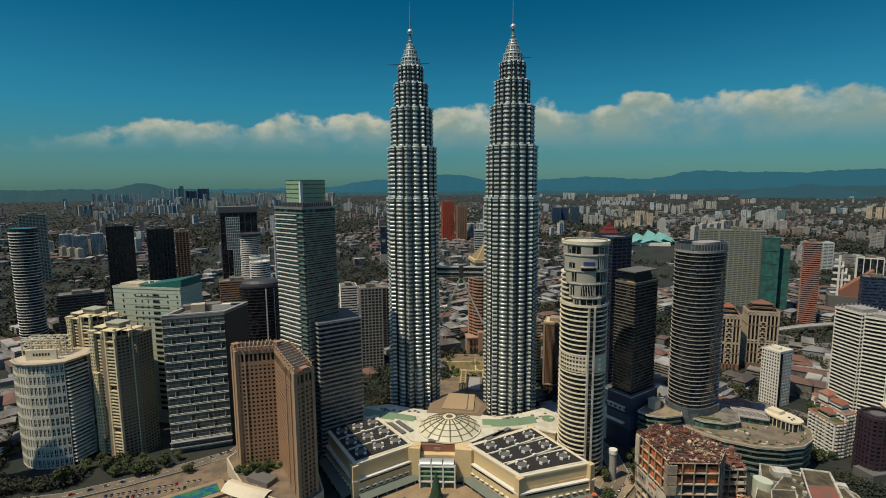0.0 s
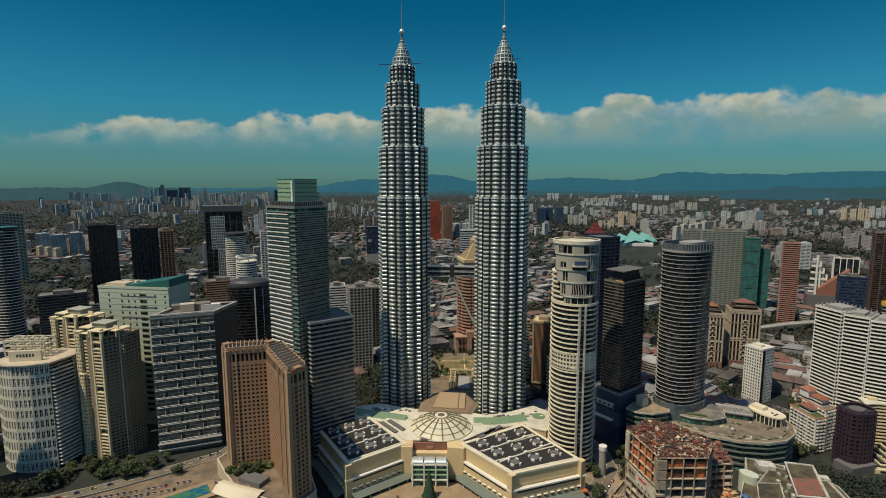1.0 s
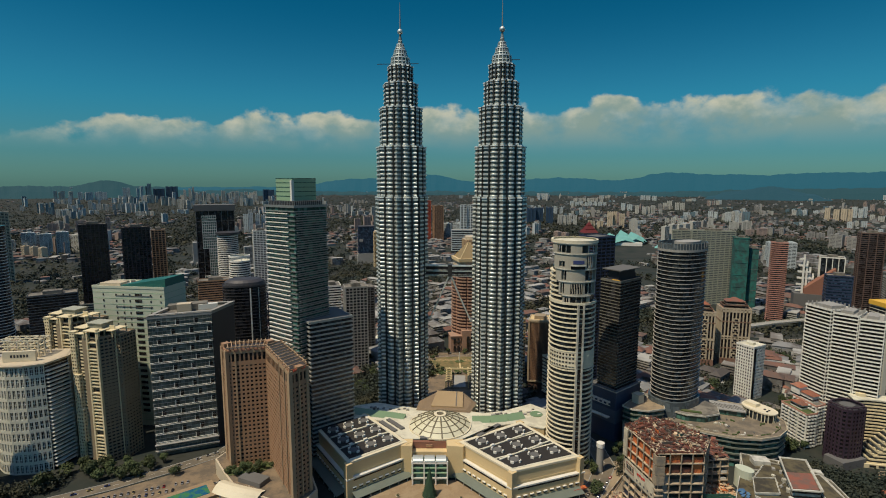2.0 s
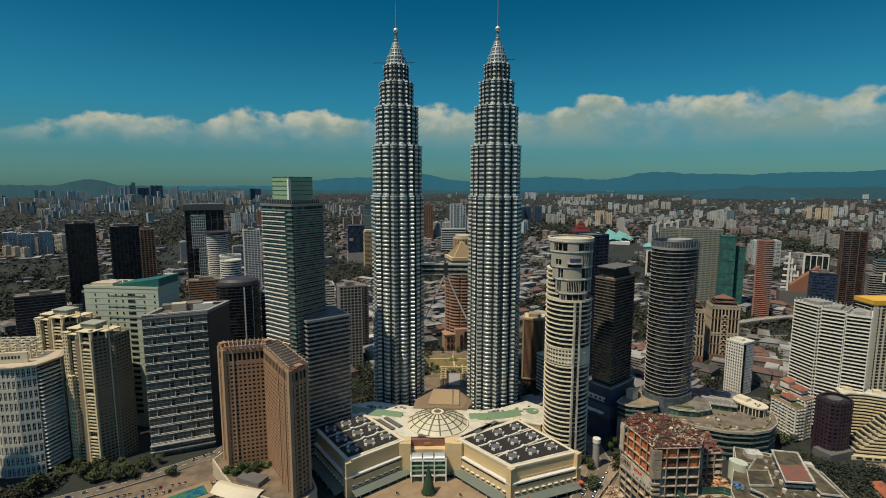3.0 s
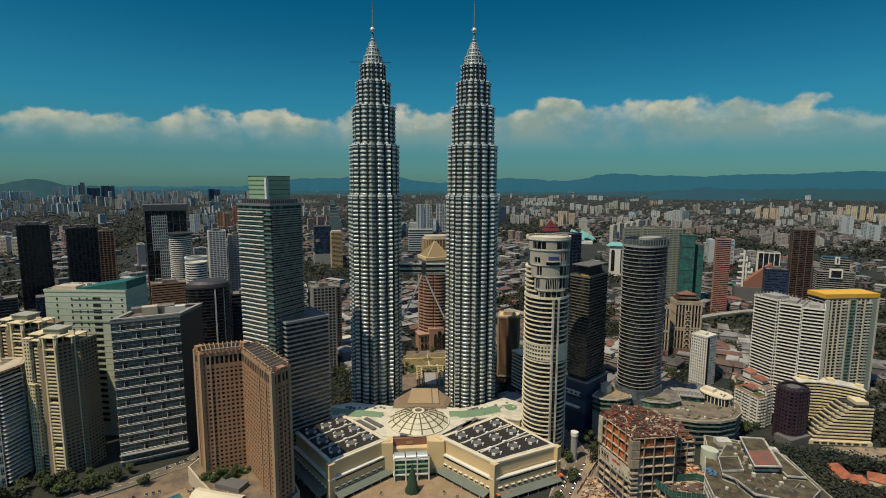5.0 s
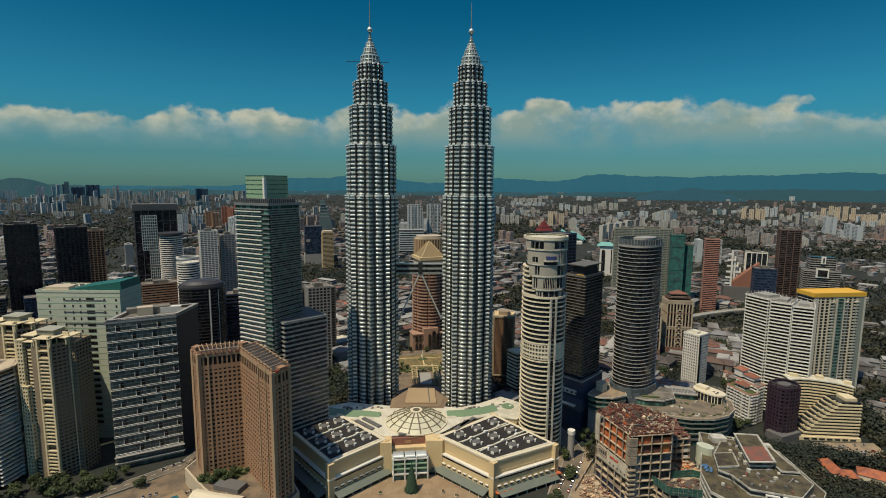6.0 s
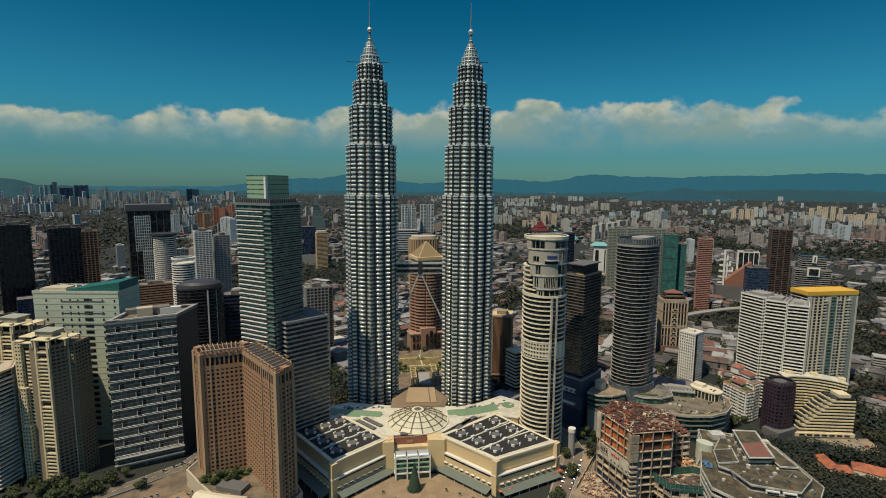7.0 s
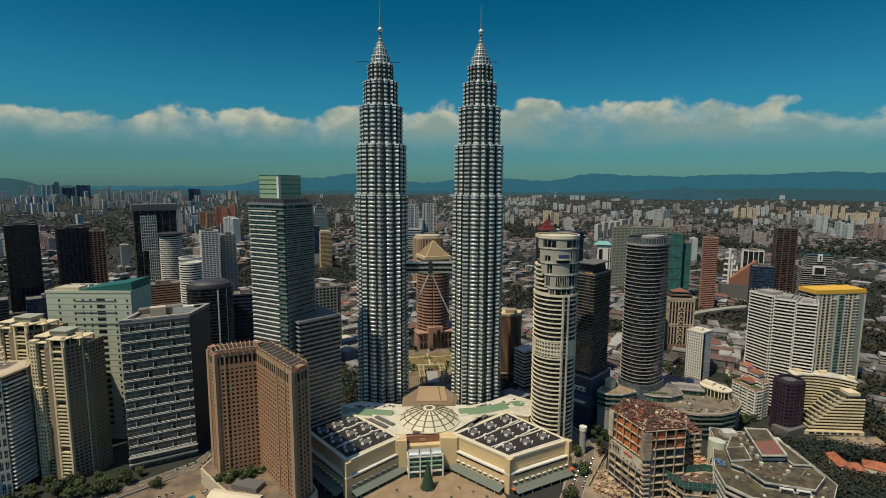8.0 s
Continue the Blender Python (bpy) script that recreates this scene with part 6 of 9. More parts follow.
def grey_complex():
    lower = [(219, 324), (209, 301), (216, 284), (262, 264), (290, 284), (304, 340), (296, 362), (261, 381), (244, 356)]
    c = centre(lower)
    b = building("office_complex", "low grey complex with white ribbon parapets and stained flat roofs", lower, 39.0, GLASS_DARK, PAINT_DULL, fh=5.2, band=1.9, out=1.2, roof=ROOF_DARK, parapet=1.3)
    lo = local(lower, c)
    part("wall", prism(offset(lo, -0.05), 0, 38, GLASS_GREY), b)
    dull = PAINT_DULL

    def deck(pts, z0, z1, roof_mat, windows=0):
        o = local(pts, c)
        part("upper_wall", prism(o, z0, z1, dull), b)
        for k in range(windows):
            zz = z0 + (z1 - z0) * (k + 0.3) / windows
            part("upper_glazing", prism(offset(o, 0.15), zz, zz + (z1 - z0) / windows * 0.42, GLASS_DARK), b)
        part("upper_roof", prism(offset(o, -0.3), z1, z1 + 0.25, roof_mat), b)
        part("upper_parapet", ring_wall(offset(o, 0.5), z1 - 0.6, z1 + 0.7, 0.5, dull), b)

    # terraces of the two upper storeys
    deck([(229, 319), (234, 311), (234, 292), (262, 276), (284, 288), (298, 342), (268, 362), (242, 340)], 39.2, 44.0, ROOF_DARK, 1)
    deck([(240, 338), (229, 320), (246, 318), (256, 336)], 44.2, 46.0, ROOF_DARK)
    deck([(258, 378), (246, 358), (268, 346), (280, 364)], 39.2, 42.5, ROOF_DARK)
    deck([(284, 300), (292, 336), (280, 340), (272, 304)], 44.2, 47.0, ROOF_DARK, 1)
    deck([(252.5, 314.6), (271, 310.8), (291, 349.7), (274.6, 354.9)], 44.2, 51.0, ROOF_DARK, 2)
    red = [(253.4, 315.4), (270.6, 311.9), (281.5, 332), (263.8, 335.4)]
    part("red_roof", prism(local(red, c), 51.0, 51.5, RUST), b, "rusty red roof half")
    part("roof_brim", ring_wall(local([(251, 313.2), (271.8, 309), (292.6, 350.4), (273.8, 356.4)], c), 51.0, 51.9, 0.9, PAINT_DULL), b, "dull white roof brim")
    part("stair_tower", prism(local(ellipse(243, 352, 5, 7, 30, 16), c), 30, 45.5, PALE_GREEN), b, "pale green rounded stair tower")
    part("entrance_roof", box(12, 9, 4.5, dull), b, at=(263 - c[0], 362 - c[1], 42.6), rot=-14)
    part("plant_house", box(14, 12, 7.5, GREY), b, at=(289 - c[0], 356 - c[1], 39.2), rot=-20)
    part("plant_house", box(9, 7, 5.0, dull), b, at=(297 - c[0], 346 - c[1], 39.2), rot=-20)
    # white eyebrow windows along the front terrace
    for x, y in ((246, 285), (256, 280)):
        part("eyebrow_window", box(9, 1.6, 2.8, WHITE), b, at=(x - c[0] - 1, y - c[1] - 1.4, 40.2), rot=-29)
        part("eyebrow_glass", box(7.6, 0.5, 1.4, GLASS_BLACK), b, at=(x - c[0] - 1.4, y - c[1] - 2.3, 40.8), rot=-29)
    rng = random.Random(13)
    for k in range(110):
        x, y = rng.uniform(212, 302), rng.uniform(268, 376)
        if inside(offset(lower, -3), x, y):
            z = 44.2 if inside([(231, 317), (236, 294), (262, 278), (282, 290), (296, 340), (268, 360), (244, 338)], x, y) else 39.2
            part("roof_unit", box(0.8 + 2.6 * rng.random(), 0.8 + 1.6 * rng.random(), 0.6 + 1.4 * rng.random(), rng.choice((dull, GREY, GREY_DARK, ROOF_PALE, RUST, GREY))), b, at=(x - c[0], y - c[1], z), rot=90 * rng.random())
    for x, y, w, d, r in ((262, 300, 30, 0.5, -62), (276, 316, 26, 0.5, -62), (250, 300, 0.5, 22, -20), (240, 330, 20, 0.5, -62), (272, 346, 0.5, 16, -20), (230, 304, 0.5, 18, -20)):
        part("roof_kerb", box(w, d, 0.45, ROOF_GREY), b, at=(x - c[0], y - c[1], 44.2), rot=r)
    for k in range(4):
        part("roof_pipe", box(5 + 9 * rng.random(), 0.4, 0.5, GREY), b, at=(rng.uniform(238, 284) - c[0], rng.uniform(290, 342) - c[1], 44.3), rot=rng.choice((-62, 28)))
    for x, y in ((250, 312), (256, 322), (262, 334)):
        part("water_tank", prism(ellipse(x - c[0], y - c[1], 1.6, 1.6, 0, 14), 44.2, 46.8, PAINT_DULL), b, "pale round water tank")
    tarp = mat("blue_tarpaulin", (0.04, 0.12, 0.26), 0.7, 0, 0.4, 4.0, 0.3, second=(0.10, 0.20, 0.30))
    for k in range(9):
        part("tarpaulin", box(2 + 2.4 * rng.random(), 2.0, 0.4, tarp), b, at=(224 + 8 * rng.random() - c[0], 322 + 12 * rng.random() - c[1], 39.4 + rng.random()), rot=60 * rng.random())


grey_complex()


def curved_podium():
    pts = [(226, 516), (230, 498), (238, 476), (250, 456), (266, 440), (288, 428), (310, 423.5), (330, 427), (346, 438), (356, 454), (357, 472), (346, 490), (320, 506), (282, 522), (246, 530)]
    c = centre(pts)
    lo = local(pts, c)
    b = thing("shopping_podium", "curved low shopping podium with green glass bands and tan roof terraces", "shopping mall", (*c, 0))
    part("glazing", prism(offset(lo, -1.2), 0, 29, GLASS_GREEN), b)
    for z, out, h, m in ((6, 0.2, 1.6, GREY_DARK), (12, 0.4, 1.4, CANOPY), (18, 0.6, 1.4, CANOPY), (23.5, 0.9, 1.3, CANOPY), (28.2, 1.4, 1.5, PAINT_DULL)):
        part("curved_band", prism(offset(lo, out), z, z + h, m), b)
    part("roof", prism(offset(lo, 0.6), 29.6, 30.1, mat("brown_roof_terrace", (0.20, 0.165, 0.115), 0.9, 0, 0.4, 4.0, 0.1, second=(0.14, 0.12, 0.09))), b, "brown roof terrace")
    part("roof_rim", ring_wall(offset(lo, 1.5), 29.4, 30.9, 0.7, BEIGE), b)
    # upper terrace round the foot of the oval tower
    up = [(232, 510), (237, 492), (246, 476), (258, 464), (276, 458), (292, 462), (300, 478), (292, 502), (262, 522)]
    part("upper_glazing", prism(local(up, c), 30.1, 37, GLASS_GREEN), b)
    part("upper_band", prism(offset(local(up, c), 1.0), 36, 37.6, PAINT_DULL), b)
    part("upper_roof", prism(offset(local(up, c), 0.4), 37.6, 38.0, ROOF_GREY), b)
    part("planted_strip", prism(local([(240, 492), (248, 478), (259, 467), (274, 461), (275, 464), (262, 470), (252, 480), (244, 494)], c), 38.0, 39.2, LAWN), b)
    # raised terrace at the end by the dark tower, with a cream stair block
    wing = local([(200, 478), (206, 469), (220, 464), (238, 468), (244, 484), (232, 500), (212, 489)], c)
    part("end_wall", prism(wing, 0, 24, GREY), b, "plain grey rounded end wall")
    part("end_glazing", prism(offset(wing, -0.8), 24, 40, GLASS_GREEN), b, "green glass storeys of the rounded end")
    for z in (24, 29.5, 35):
        part("end_band", prism(offset(wing, 0.5), z, z + 1.5, CANOPY), b)
    part("end_terrace", prism(offset(wing, 0.8), 40, 41, DUST), b)
    part("end_rim", ring_wall(offset(wing, 1.0), 40.4, 42.0, 0.5, PAINT_DULL), b)
    part("stair_block", box(9, 8, 9, CREAM), b, at=(219 - c[0], 486 - c[1], 41), rot=30)
    part("stair_roof", box(10, 9, 0.6, BEIGE), b, at=(219 - c[0], 486 - c[1], 50), rot=30)
    # long low block with a ribbed grey roof
    part("ribbed_block", prism(local([(296, 478), (322, 466), (328, 480), (304, 494)], c), 30.1, 35.5, GLASS_GREEN), b)
    part("ribbed_roof", prism(local([(294, 477), (323, 464), (330, 481), (303, 496)], c), 35.5, 36.6, GREY), b)
    for k in range(7):
        part("roof_rib", box(0.5, 16, 0.5, GREY_DARK), b, at=(299 + 4.1 * k - c[0], 484.5 - 1.9 * k - c[1], 36.6), rot=24)
    # rounded cream pavilion
    pav = ellipse(339, 467, 9.5, 16, 22, 28, 0.85)
    house = part("pavilion", prism(local(pav, c), 30.1, 38.4, GLASS_DARK), b, "rounded glazed roof pavilion")
    part("pavilion_roof", prism(offset(local(pav, c), 1.2), 38.4, 39.8, CREAM), house, "cream rounded pavilion roof")
    for x, y, t_ in along(local(ellipse(339, 467, 9.9, 16.4, 22, 14, 0.85), c), 3.6):
        part("pavilion_pier", box(0.8, 0.5, 8.3, CREAM), house, at=(x, y, 30.1), rot=t_)
    part("pavilion_house", box(8, 12, 3.4, CREAM), house, at=(336 - c[0], 474 - c[1], 39.8), rot=22)
    for x, y in ((341, 462), (343.5, 459), (340, 457)):
        part("skylight", box(1.8, 1.8, 0.6, GLASS_BLACK), house, at=(x - c[0], y - c[1], 39.8), rot=22)
    # umbrellas, plants and plant units along the terrace
    rng = random.Random(9)
    for k in range(60):
        x, y = rng.uniform(240, 352), rng.uniform(428, 500)
        if not inside(offset(pts, -5), x, y) or inside(offset(up, 2), x, y) or inside(offset(pav, 2), x, y):
            continue
        if rng.random() < 0.35:
            part("planter", box(2 + 4 * rng.random(), 1.2, 1.3, LAWN), b, at=(x - c[0], y - c[1], 30.1), rot=180 * rng.random())
        else:
            part("roof_unit", box(1.5 + 3 * rng.random(), 1 + 2 * rng.random(), 0.8 + 1.6 * rng.random(), rng.choice((PAINT_DULL, GREY, ROOF_PALE, GREY_DARK, BEIGE))), b, at=(x - c[0], y - c[1], 30.1), rot=90 * rng.random())
    for ring_at, n in ((5, 26),):
        for x, y, t_ in along(offset(lo, -4.5), 7.0):
            if y < -10:
                part("terrace_planter", box(4.5, 0.9, 0.9, rng.choice((PAINT_DULL, LAWN, BEIGE))), b, at=(x, y, 30.1), rot=t_)


curved_podium()


def white_towers():
    slim = building("apartment_tower", "slim white apartment tower with punched windows", [(396, 590), (404, 570), (425, 579), (417, 599)], 67.0, GLASS_BLACK, WHITE, fh=90, band=1.5, out=0.5, roof=ROOF_PALE, plant=((8, 6, 3, 0, 0),), category="apartment tower")
    lo = local([(396, 590), (404, 570), (425, 579), (417, 599)], centre([(396, 590), (404, 570), (425, 579), (417, 599)]))
    for e, cols in ((0, 7), (1, 8), (2, 7), (3, 8)):
        part("wall", wall_grid(lo[e], lo[(e + 1) % 4], 0, 67, cols, 17, 0.6, 0.6, 0.6, WHITE), slim)
    part("stair_strip", box(4.2, 1.6, 66, GLASS_BLACK), slim, "dark recessed stair strip", at=(-4.2, -13.6, 0), rot=23)
    # long white slab of three stepped sections
    group = "white balcony slabs"
    for pts, z1 in (([(421, 515), (424, 486), (452, 489), (449, 518)], 135.5), ([(426, 484), (437, 467.5), (461, 484), (450, 500)], 133.5), ([(438.5, 466), (452, 453), (474, 474), (461, 487)], 131.5)):
        b = building("apartment_slab", "white apartment slab with long dark balcony bands", pts, z1, GLASS_BLACK, WHITE, fh=3.9, band=1.35, out=0.9, roof=GREY, parapet=1.0, category="apartment tower", group=group, band_name="balcony")
        c = centre(pts)
        for x, y in offset(local(pts, c), 0.4):
            part("corner_fin", box(0.6, 0.6, z1 + 1.5, WHITE), b, at=(x, y, 0), rot=30)
        for x, y, t_ in along(offset(local(pts, c), -0.6), 5):
            part("roof_frame_post", box(0.8, 0.8, 4.0, GREY), b, at=(x, y, z1), rot=t_)
        part("roof_frame", prism(offset(local(pts, c), -5), z1, z1 + 3.4, GREY), b)
    pts = [(518, 514), (588, 509), (591, 535), (521, 540)]
    raw = mat("pale_raw_render", (0.50, 0.49, 0.41), 0.85)
    core_col = mat("grey_green_core", (0.24, 0.275, 0.23), 0.7, 0, 0.2)
    b = building("apartment_slab", "unfinished pale apartment slab topped with yellow sheeting", pts, 128.0, GLASS_DARK, raw, fh=3.9, band=0.75, out=0.6, roof=GREY, category="apartment tower", band_name="floor_slab")
    c = centre(pts)
    lo = local(pts, c)
    outer, inner = offset(lo, 1.5), offset(lo, 1.2)
    part("yellow_wrap", mesh([(*q, z) for z in (128.4, 133.6) for q in outer] + [(*q, z) for z in (128.4, 133.6) for q in inner], [(i, (i + 1) % 4, 4 + (i + 1) % 4, 4 + i) for i in range(4)] + [(8 + (i + 1) % 4, 8 + i, 12 + i, 12 + (i + 1) % 4) for i in range(4)] + [(4 + i, 4 + (i + 1) % 4, 12 + (i + 1) % 4, 12 + i) for i in range(4)], YELLOW), b, "yellow safety sheeting")
    part("sheeted_deck", prism(offset(lo, 0.9), 132.4, 133.2, YELLOW), b, "yellow sheeted top deck")
    p, q = Vector(lo[0]), Vector(lo[1])
    d = (q - p).normalized()
    n = Vector((d.y, -d.x))
    turn = math.degrees(math.atan2(d.y, d.x))
    L = (q - p).length
    for u, w, proud, m in ((0.03, 5.0, 2.2, raw), (0.50, 11.0, 2.6, core_col), (0.93, 8.0, 2.2, core_col), (0.985, 2.0, 2.8, raw), (0.43, 1.2, 3.0, raw), (0.575, 1.2, 3.0, raw)):
        g = p + d * (L * u) + n * (proud / 2)
        part("wall_strip", box(w, proud, 126.5, m), b, at=(g.x, g.y, 0), rot=turn)
    for u in (0.12, 0.21, 0.30, 0.38, 0.66, 0.75, 0.84):
        g = p + d * (L * u) + n * 0.9
        part("balcony_fin", box(0.7, 2.6, 126.5, raw), b, at=(g.x, g.y, 0), rot=turn)
    for u in (0.36, 0.62, 0.83):
        shelf = box(6.0, 2.6, 1.25, raw)
        for k in range(1, 32):
            g = p + d * (L * u) + n * 1.6
            part("balcony", shelf, b, at=(g.x, g.y, k * 3.9), rot=turn)
    for k in range(30):
        g = p + d * (L * 0.50) + n * 2.7
        part("core_window", box(6.4, 0.4, 2.2, GLASS_GREEN), b, at=(g.x, g.y, k * 4.1 + 5), rot=turn)


white_towers()


def plum_tower():
    o = ellipse(401.5, 433, 14.2, 12.0, 10, 16, 0.7)
    b = building("office_tower", "plum-brown faceted tower with a flat ringed roof", o, 55.0, GLASS_BLACK, PURPLE, fh=3.8, band=1.6, out=0.35, pier=4.0, pier_w=1.5, pier_out=0.6, roof=CHARCOAL)
    part("roof_ring", ring_wall(local(offset(o, -1.0), (401.5, 433)), 57.2, 58.2, 1.2, PURPLE), b, "open plum roof ring")
    for x, y, t_ in along(local(offset(o, -1.2), (401.5, 433)), 6.0):
        part("ring_post", box(0.8, 0.8, 2.4, PURPLE), b, at=(x, y, 55), rot=t_)
    part("plant_house", prism(ellipse(0, 0, 7, 6, 10, 14), 55.2, 57.0, GREY_DARK), b)
    part("base_block", box(30, 18, 8, GREY_DARK), b, at=(-4, -8, 0), rot=12)


plum_tower()


def terraced_hotel():
    b = thing("terraced_hotel", "cream hotel with curved balconies stepping down in terraces", "hotel", (440, 425, 0))
    fl, fr = Vector((413, 420)), Vector((470, 404))
    d = (fr - fl)
    n = Vector((-d.y, d.x)).normalized()
    turn = math.degrees(math.atan2(d.y, d.x))
    for k in range(12):
        z = k * 3.5
        u0 = 0.0 if k < 2 else min(0.62, (k - 1) * 0.060)
        p, q = fl + d * u0, fr
        g = (p + q) / 2 + n * 11 - Vector((440, 425))
        L = (q - p).length
        part("glazing", box(L - 2, 20, 3.5, GLASS_DARK), b, at=(g.x, g.y, z), rot=turn)
        part("balcony", box(L, 22.6, 1.4, HOTEL_CREAM), b, at=(g.x, g.y, z - 0.1), rot=turn)
        if k > 2:
            for e in (1.6, 7.0):
                g = p + d.normalized() * 1.6 + n * e - Vector((440, 425))
                part("terrace_box", box(3.6, 2.6, 2.6, HOTEL_CREAM), b, at=(g.x, g.y, z), rot=turn)
    g = fl + d * 0.85 + n * 11 - Vector((440, 425))
    part("roof_house", box(12, 14, 3.0, HOTEL_CREAM), b, at=(g.x, g.y, 42), rot=turn)
    arc = [(428, 452), (440, 452), (452, 448), (463, 441), (472, 432), (478, 421)]
    for k in range(15):
        z = k * 3.4
        pts = [(x - 440, y - 425) for x, y in arc] + [(x - 440 + 6, y - 425 + 15) for x, y in arc[::-1]]
        part("curved_glazing", prism(offset(pts, -0.9), z, z + 3.4, GLASS_DARK), b)
        part("curved_balcony", prism(pts, z, z + 1.4, HOTEL_CREAM), b)
    part("curved_roof", prism(offset([(x - 440, y - 425) for x, y in arc] + [(x - 440 + 6, y - 425 + 15) for x, y in arc[::-1]], 0.6), 51.0, 52.2, ROOF_PALE), b)
    part("base_band", box((fr - fl).length + 2, 3.0, 4.0, HOTEL_CREAM), b, at=(*((fl + fr) / 2 - n * 0.6 - Vector((440, 425))), 0), rot=turn)
    for k in range(7):
        g = fl + d * (0.1 + 0.13 * k) - n * 2.2 - Vector((440, 425))
        part("base_window", box(5.4, 0.5, 1.8, GLASS_DARK), b, at=(g.x, g.y, 1.2), rot=turn)
    for k in range(0, 5, 2):
        part("roof_house", box(7, 6, 3, HOTEL_CREAM), b, at=(arc[k + 1][0] - 438, arc[k + 1][1] - 416, 52.2), rot=-20 - 8 * k)


terraced_hotel()


def stepped_flats():
    """A stack of white balconied wings stepping up to small red roofs."""
    b = thing("stepped_flats", "white terraced flats with pink parapets, zigzag balconies and red roofs", "apartment block", (396, 474, 0))
    pink = mat("faded_pink_render", (0.50, 0.27, 0.20), 0.85, 0, 0.2, 4.0, 0.1)

    def toothed(o, bay, low, high):
        """The outline with a square balcony standing out in every other bay."""
        out = []
        for (x0, y0), (x1, y1) in zip(o, o[1:] + o[:1]):
            d = Vector((x1 - x0, y1 - y0))
            k = max(1, round(d.length / bay))
            n = Vector((d.y, -d.x)).normalized()
            for i in range(k):
                for u, e in ((0.06, low), (0.22, low), (0.22, high), (0.80, high), (0.80, low)):
                    p = Vector((x0, y0)) + d * ((i + u) / k) + n * e
                    out.append((p.x, p.y))
        return out

    def wing(pts, z1, fh, roof_mat):
        o = local(pts, (396, 474))
        part("glazing", prism(o, 0, z1, GLASS_DARK), b)
        n = round(z1 / fh)
        for k in range(n):
            part("balcony", prism(toothed(o, 4.6, 0.5, 2.0), k * fh + fh * 0.42, k * fh + fh * 0.80, WHITE), b)
        part("terrace", prism(offset(o, 0.4), z1, z1 + 0.4, roof_mat), b)
        part("parapet", ring_wall(offset(o, 1.0), z1 - 0.3, z1 + 1.3, 0.5, pink), b, "pink parapet")
        for x, y, t_ in along(o, 11):
            part("rib", box(1.1, 1.6, z1, WHITE), b, at=(x, y, 0), rot=t_)

    wing([(379, 486), (381, 455), (393, 457), (392, 488)], 36, 3.6, LAWN)
    wing([(393, 458), (405, 462), (403, 490), (392, 487)], 43, 3.6, ROOF_GREY)
    for pts, z0, z1 in (([(383, 480), (384, 466), (392, 467), (391, 481)], 36.4, 41), ([(395, 466), (404, 468), (403, 482), (394, 481)], 43.4, 50), ([(392, 480), (403, 484), (402, 494), (391, 491)], 43.4, 54)):
        o = local(pts, (396, 474))
        part("roof_storey", prism(o, z0, z1, WHITE), b)
        part("roof_window", prism(offset(o, 0.15), z0 + 1.5, z0 + 3.0, GLASS_DARK), b)
        g = centre(o)
        part("tiled_roof", mesh(*rings([[(*p, z1) for p in offset(o, 1.0)], [(g[0] + (p[0] - g[0]) * 0.3, g[1] + (p[1] - g[1]) * 0.3, z1 + 3.2) for p in o]]), TILE_RED), b, "red tiled roof")


stepped_flats()


def ornate_pair():
    stone = mat("weathered_cream_stone", (0.46, 0.39, 0.28), 0.85, 0, 0.25, 4.0, 0.1)
    rose = mat("rose_brown_stone", (0.24, 0.14, 0.10), 0.85, 0, 0.2, 4.0, 0.1)
    for at, w, z1, cap in (((420, 706), 27, 80.0, TILE_RED), ((468, 706), 38, 84.0, RUST)):
        pts = rect(*at, w, 26, -18)
        b = building("ornate_tower", "cream and brown apartment tower with a stepped tiled roof", pts, z1, GLASS_BLACK, stone, fh=40.0, band=2.2, out=0.8, pier=4.6, pier_w=1.7, pier_out=1.1, roof=rose, category="apartment tower", group="ornate tower pair")
        lo = local(pts, centre(pts))
        for z, h, m in ((0, 9, rose), (24, 1.4, rose), (38, 1.4, stone), (64, 1.4, rose), (z1 - 5, 3.4, stone)):
            part("string_course", prism(offset(lo, 1.1), z, z + h, m), b)
        r = Vector((0, -13.6))
        r.rotate(Matrix.Rotation(radians(-18), 2))
        for k in range(8):
            part("centre_window", box(7.0, 1.6, 4.6, stone), b, at=(r.x, r.y, 12 + k * 7.6), rot=-18)
            part("centre_glass", box(4.6, 2.2, 2.6, GLASS_BLACK), b, at=(r.x, r.y, 13 + k * 7.6), rot=-18)
        s0 = lo
        for inset, z, h in ((3.0, z1, 5.5), (6.5, z1 + 5.5, 5.0)):
            s1 = offset(lo, -inset)
            part("upper_storey", prism(s1, z, z + h, stone), b)
            part("upper_glazing", prism(offset(s1, 0.2), z + 1.2, z + h - 1.6, GLASS_BLACK), b)
            part("upper_cornice", prism(offset(s1, 0.9), z + h - 0.9, z + h, rose), b)
        s1 = offset(lo, -5.8)
        part("tiled_roof", mesh(*rings([[(*p, z1 + 10.5) for p in s1], [(p[0] * 0.55, p[1] * 0.55, z1 + 12.5) for p in s1], [(p[0] * 0.1, p[1] * 0.1, z1 + 15.5) for p in s1]]), cap), b, "stepped tiled roof")


ornate_pair()


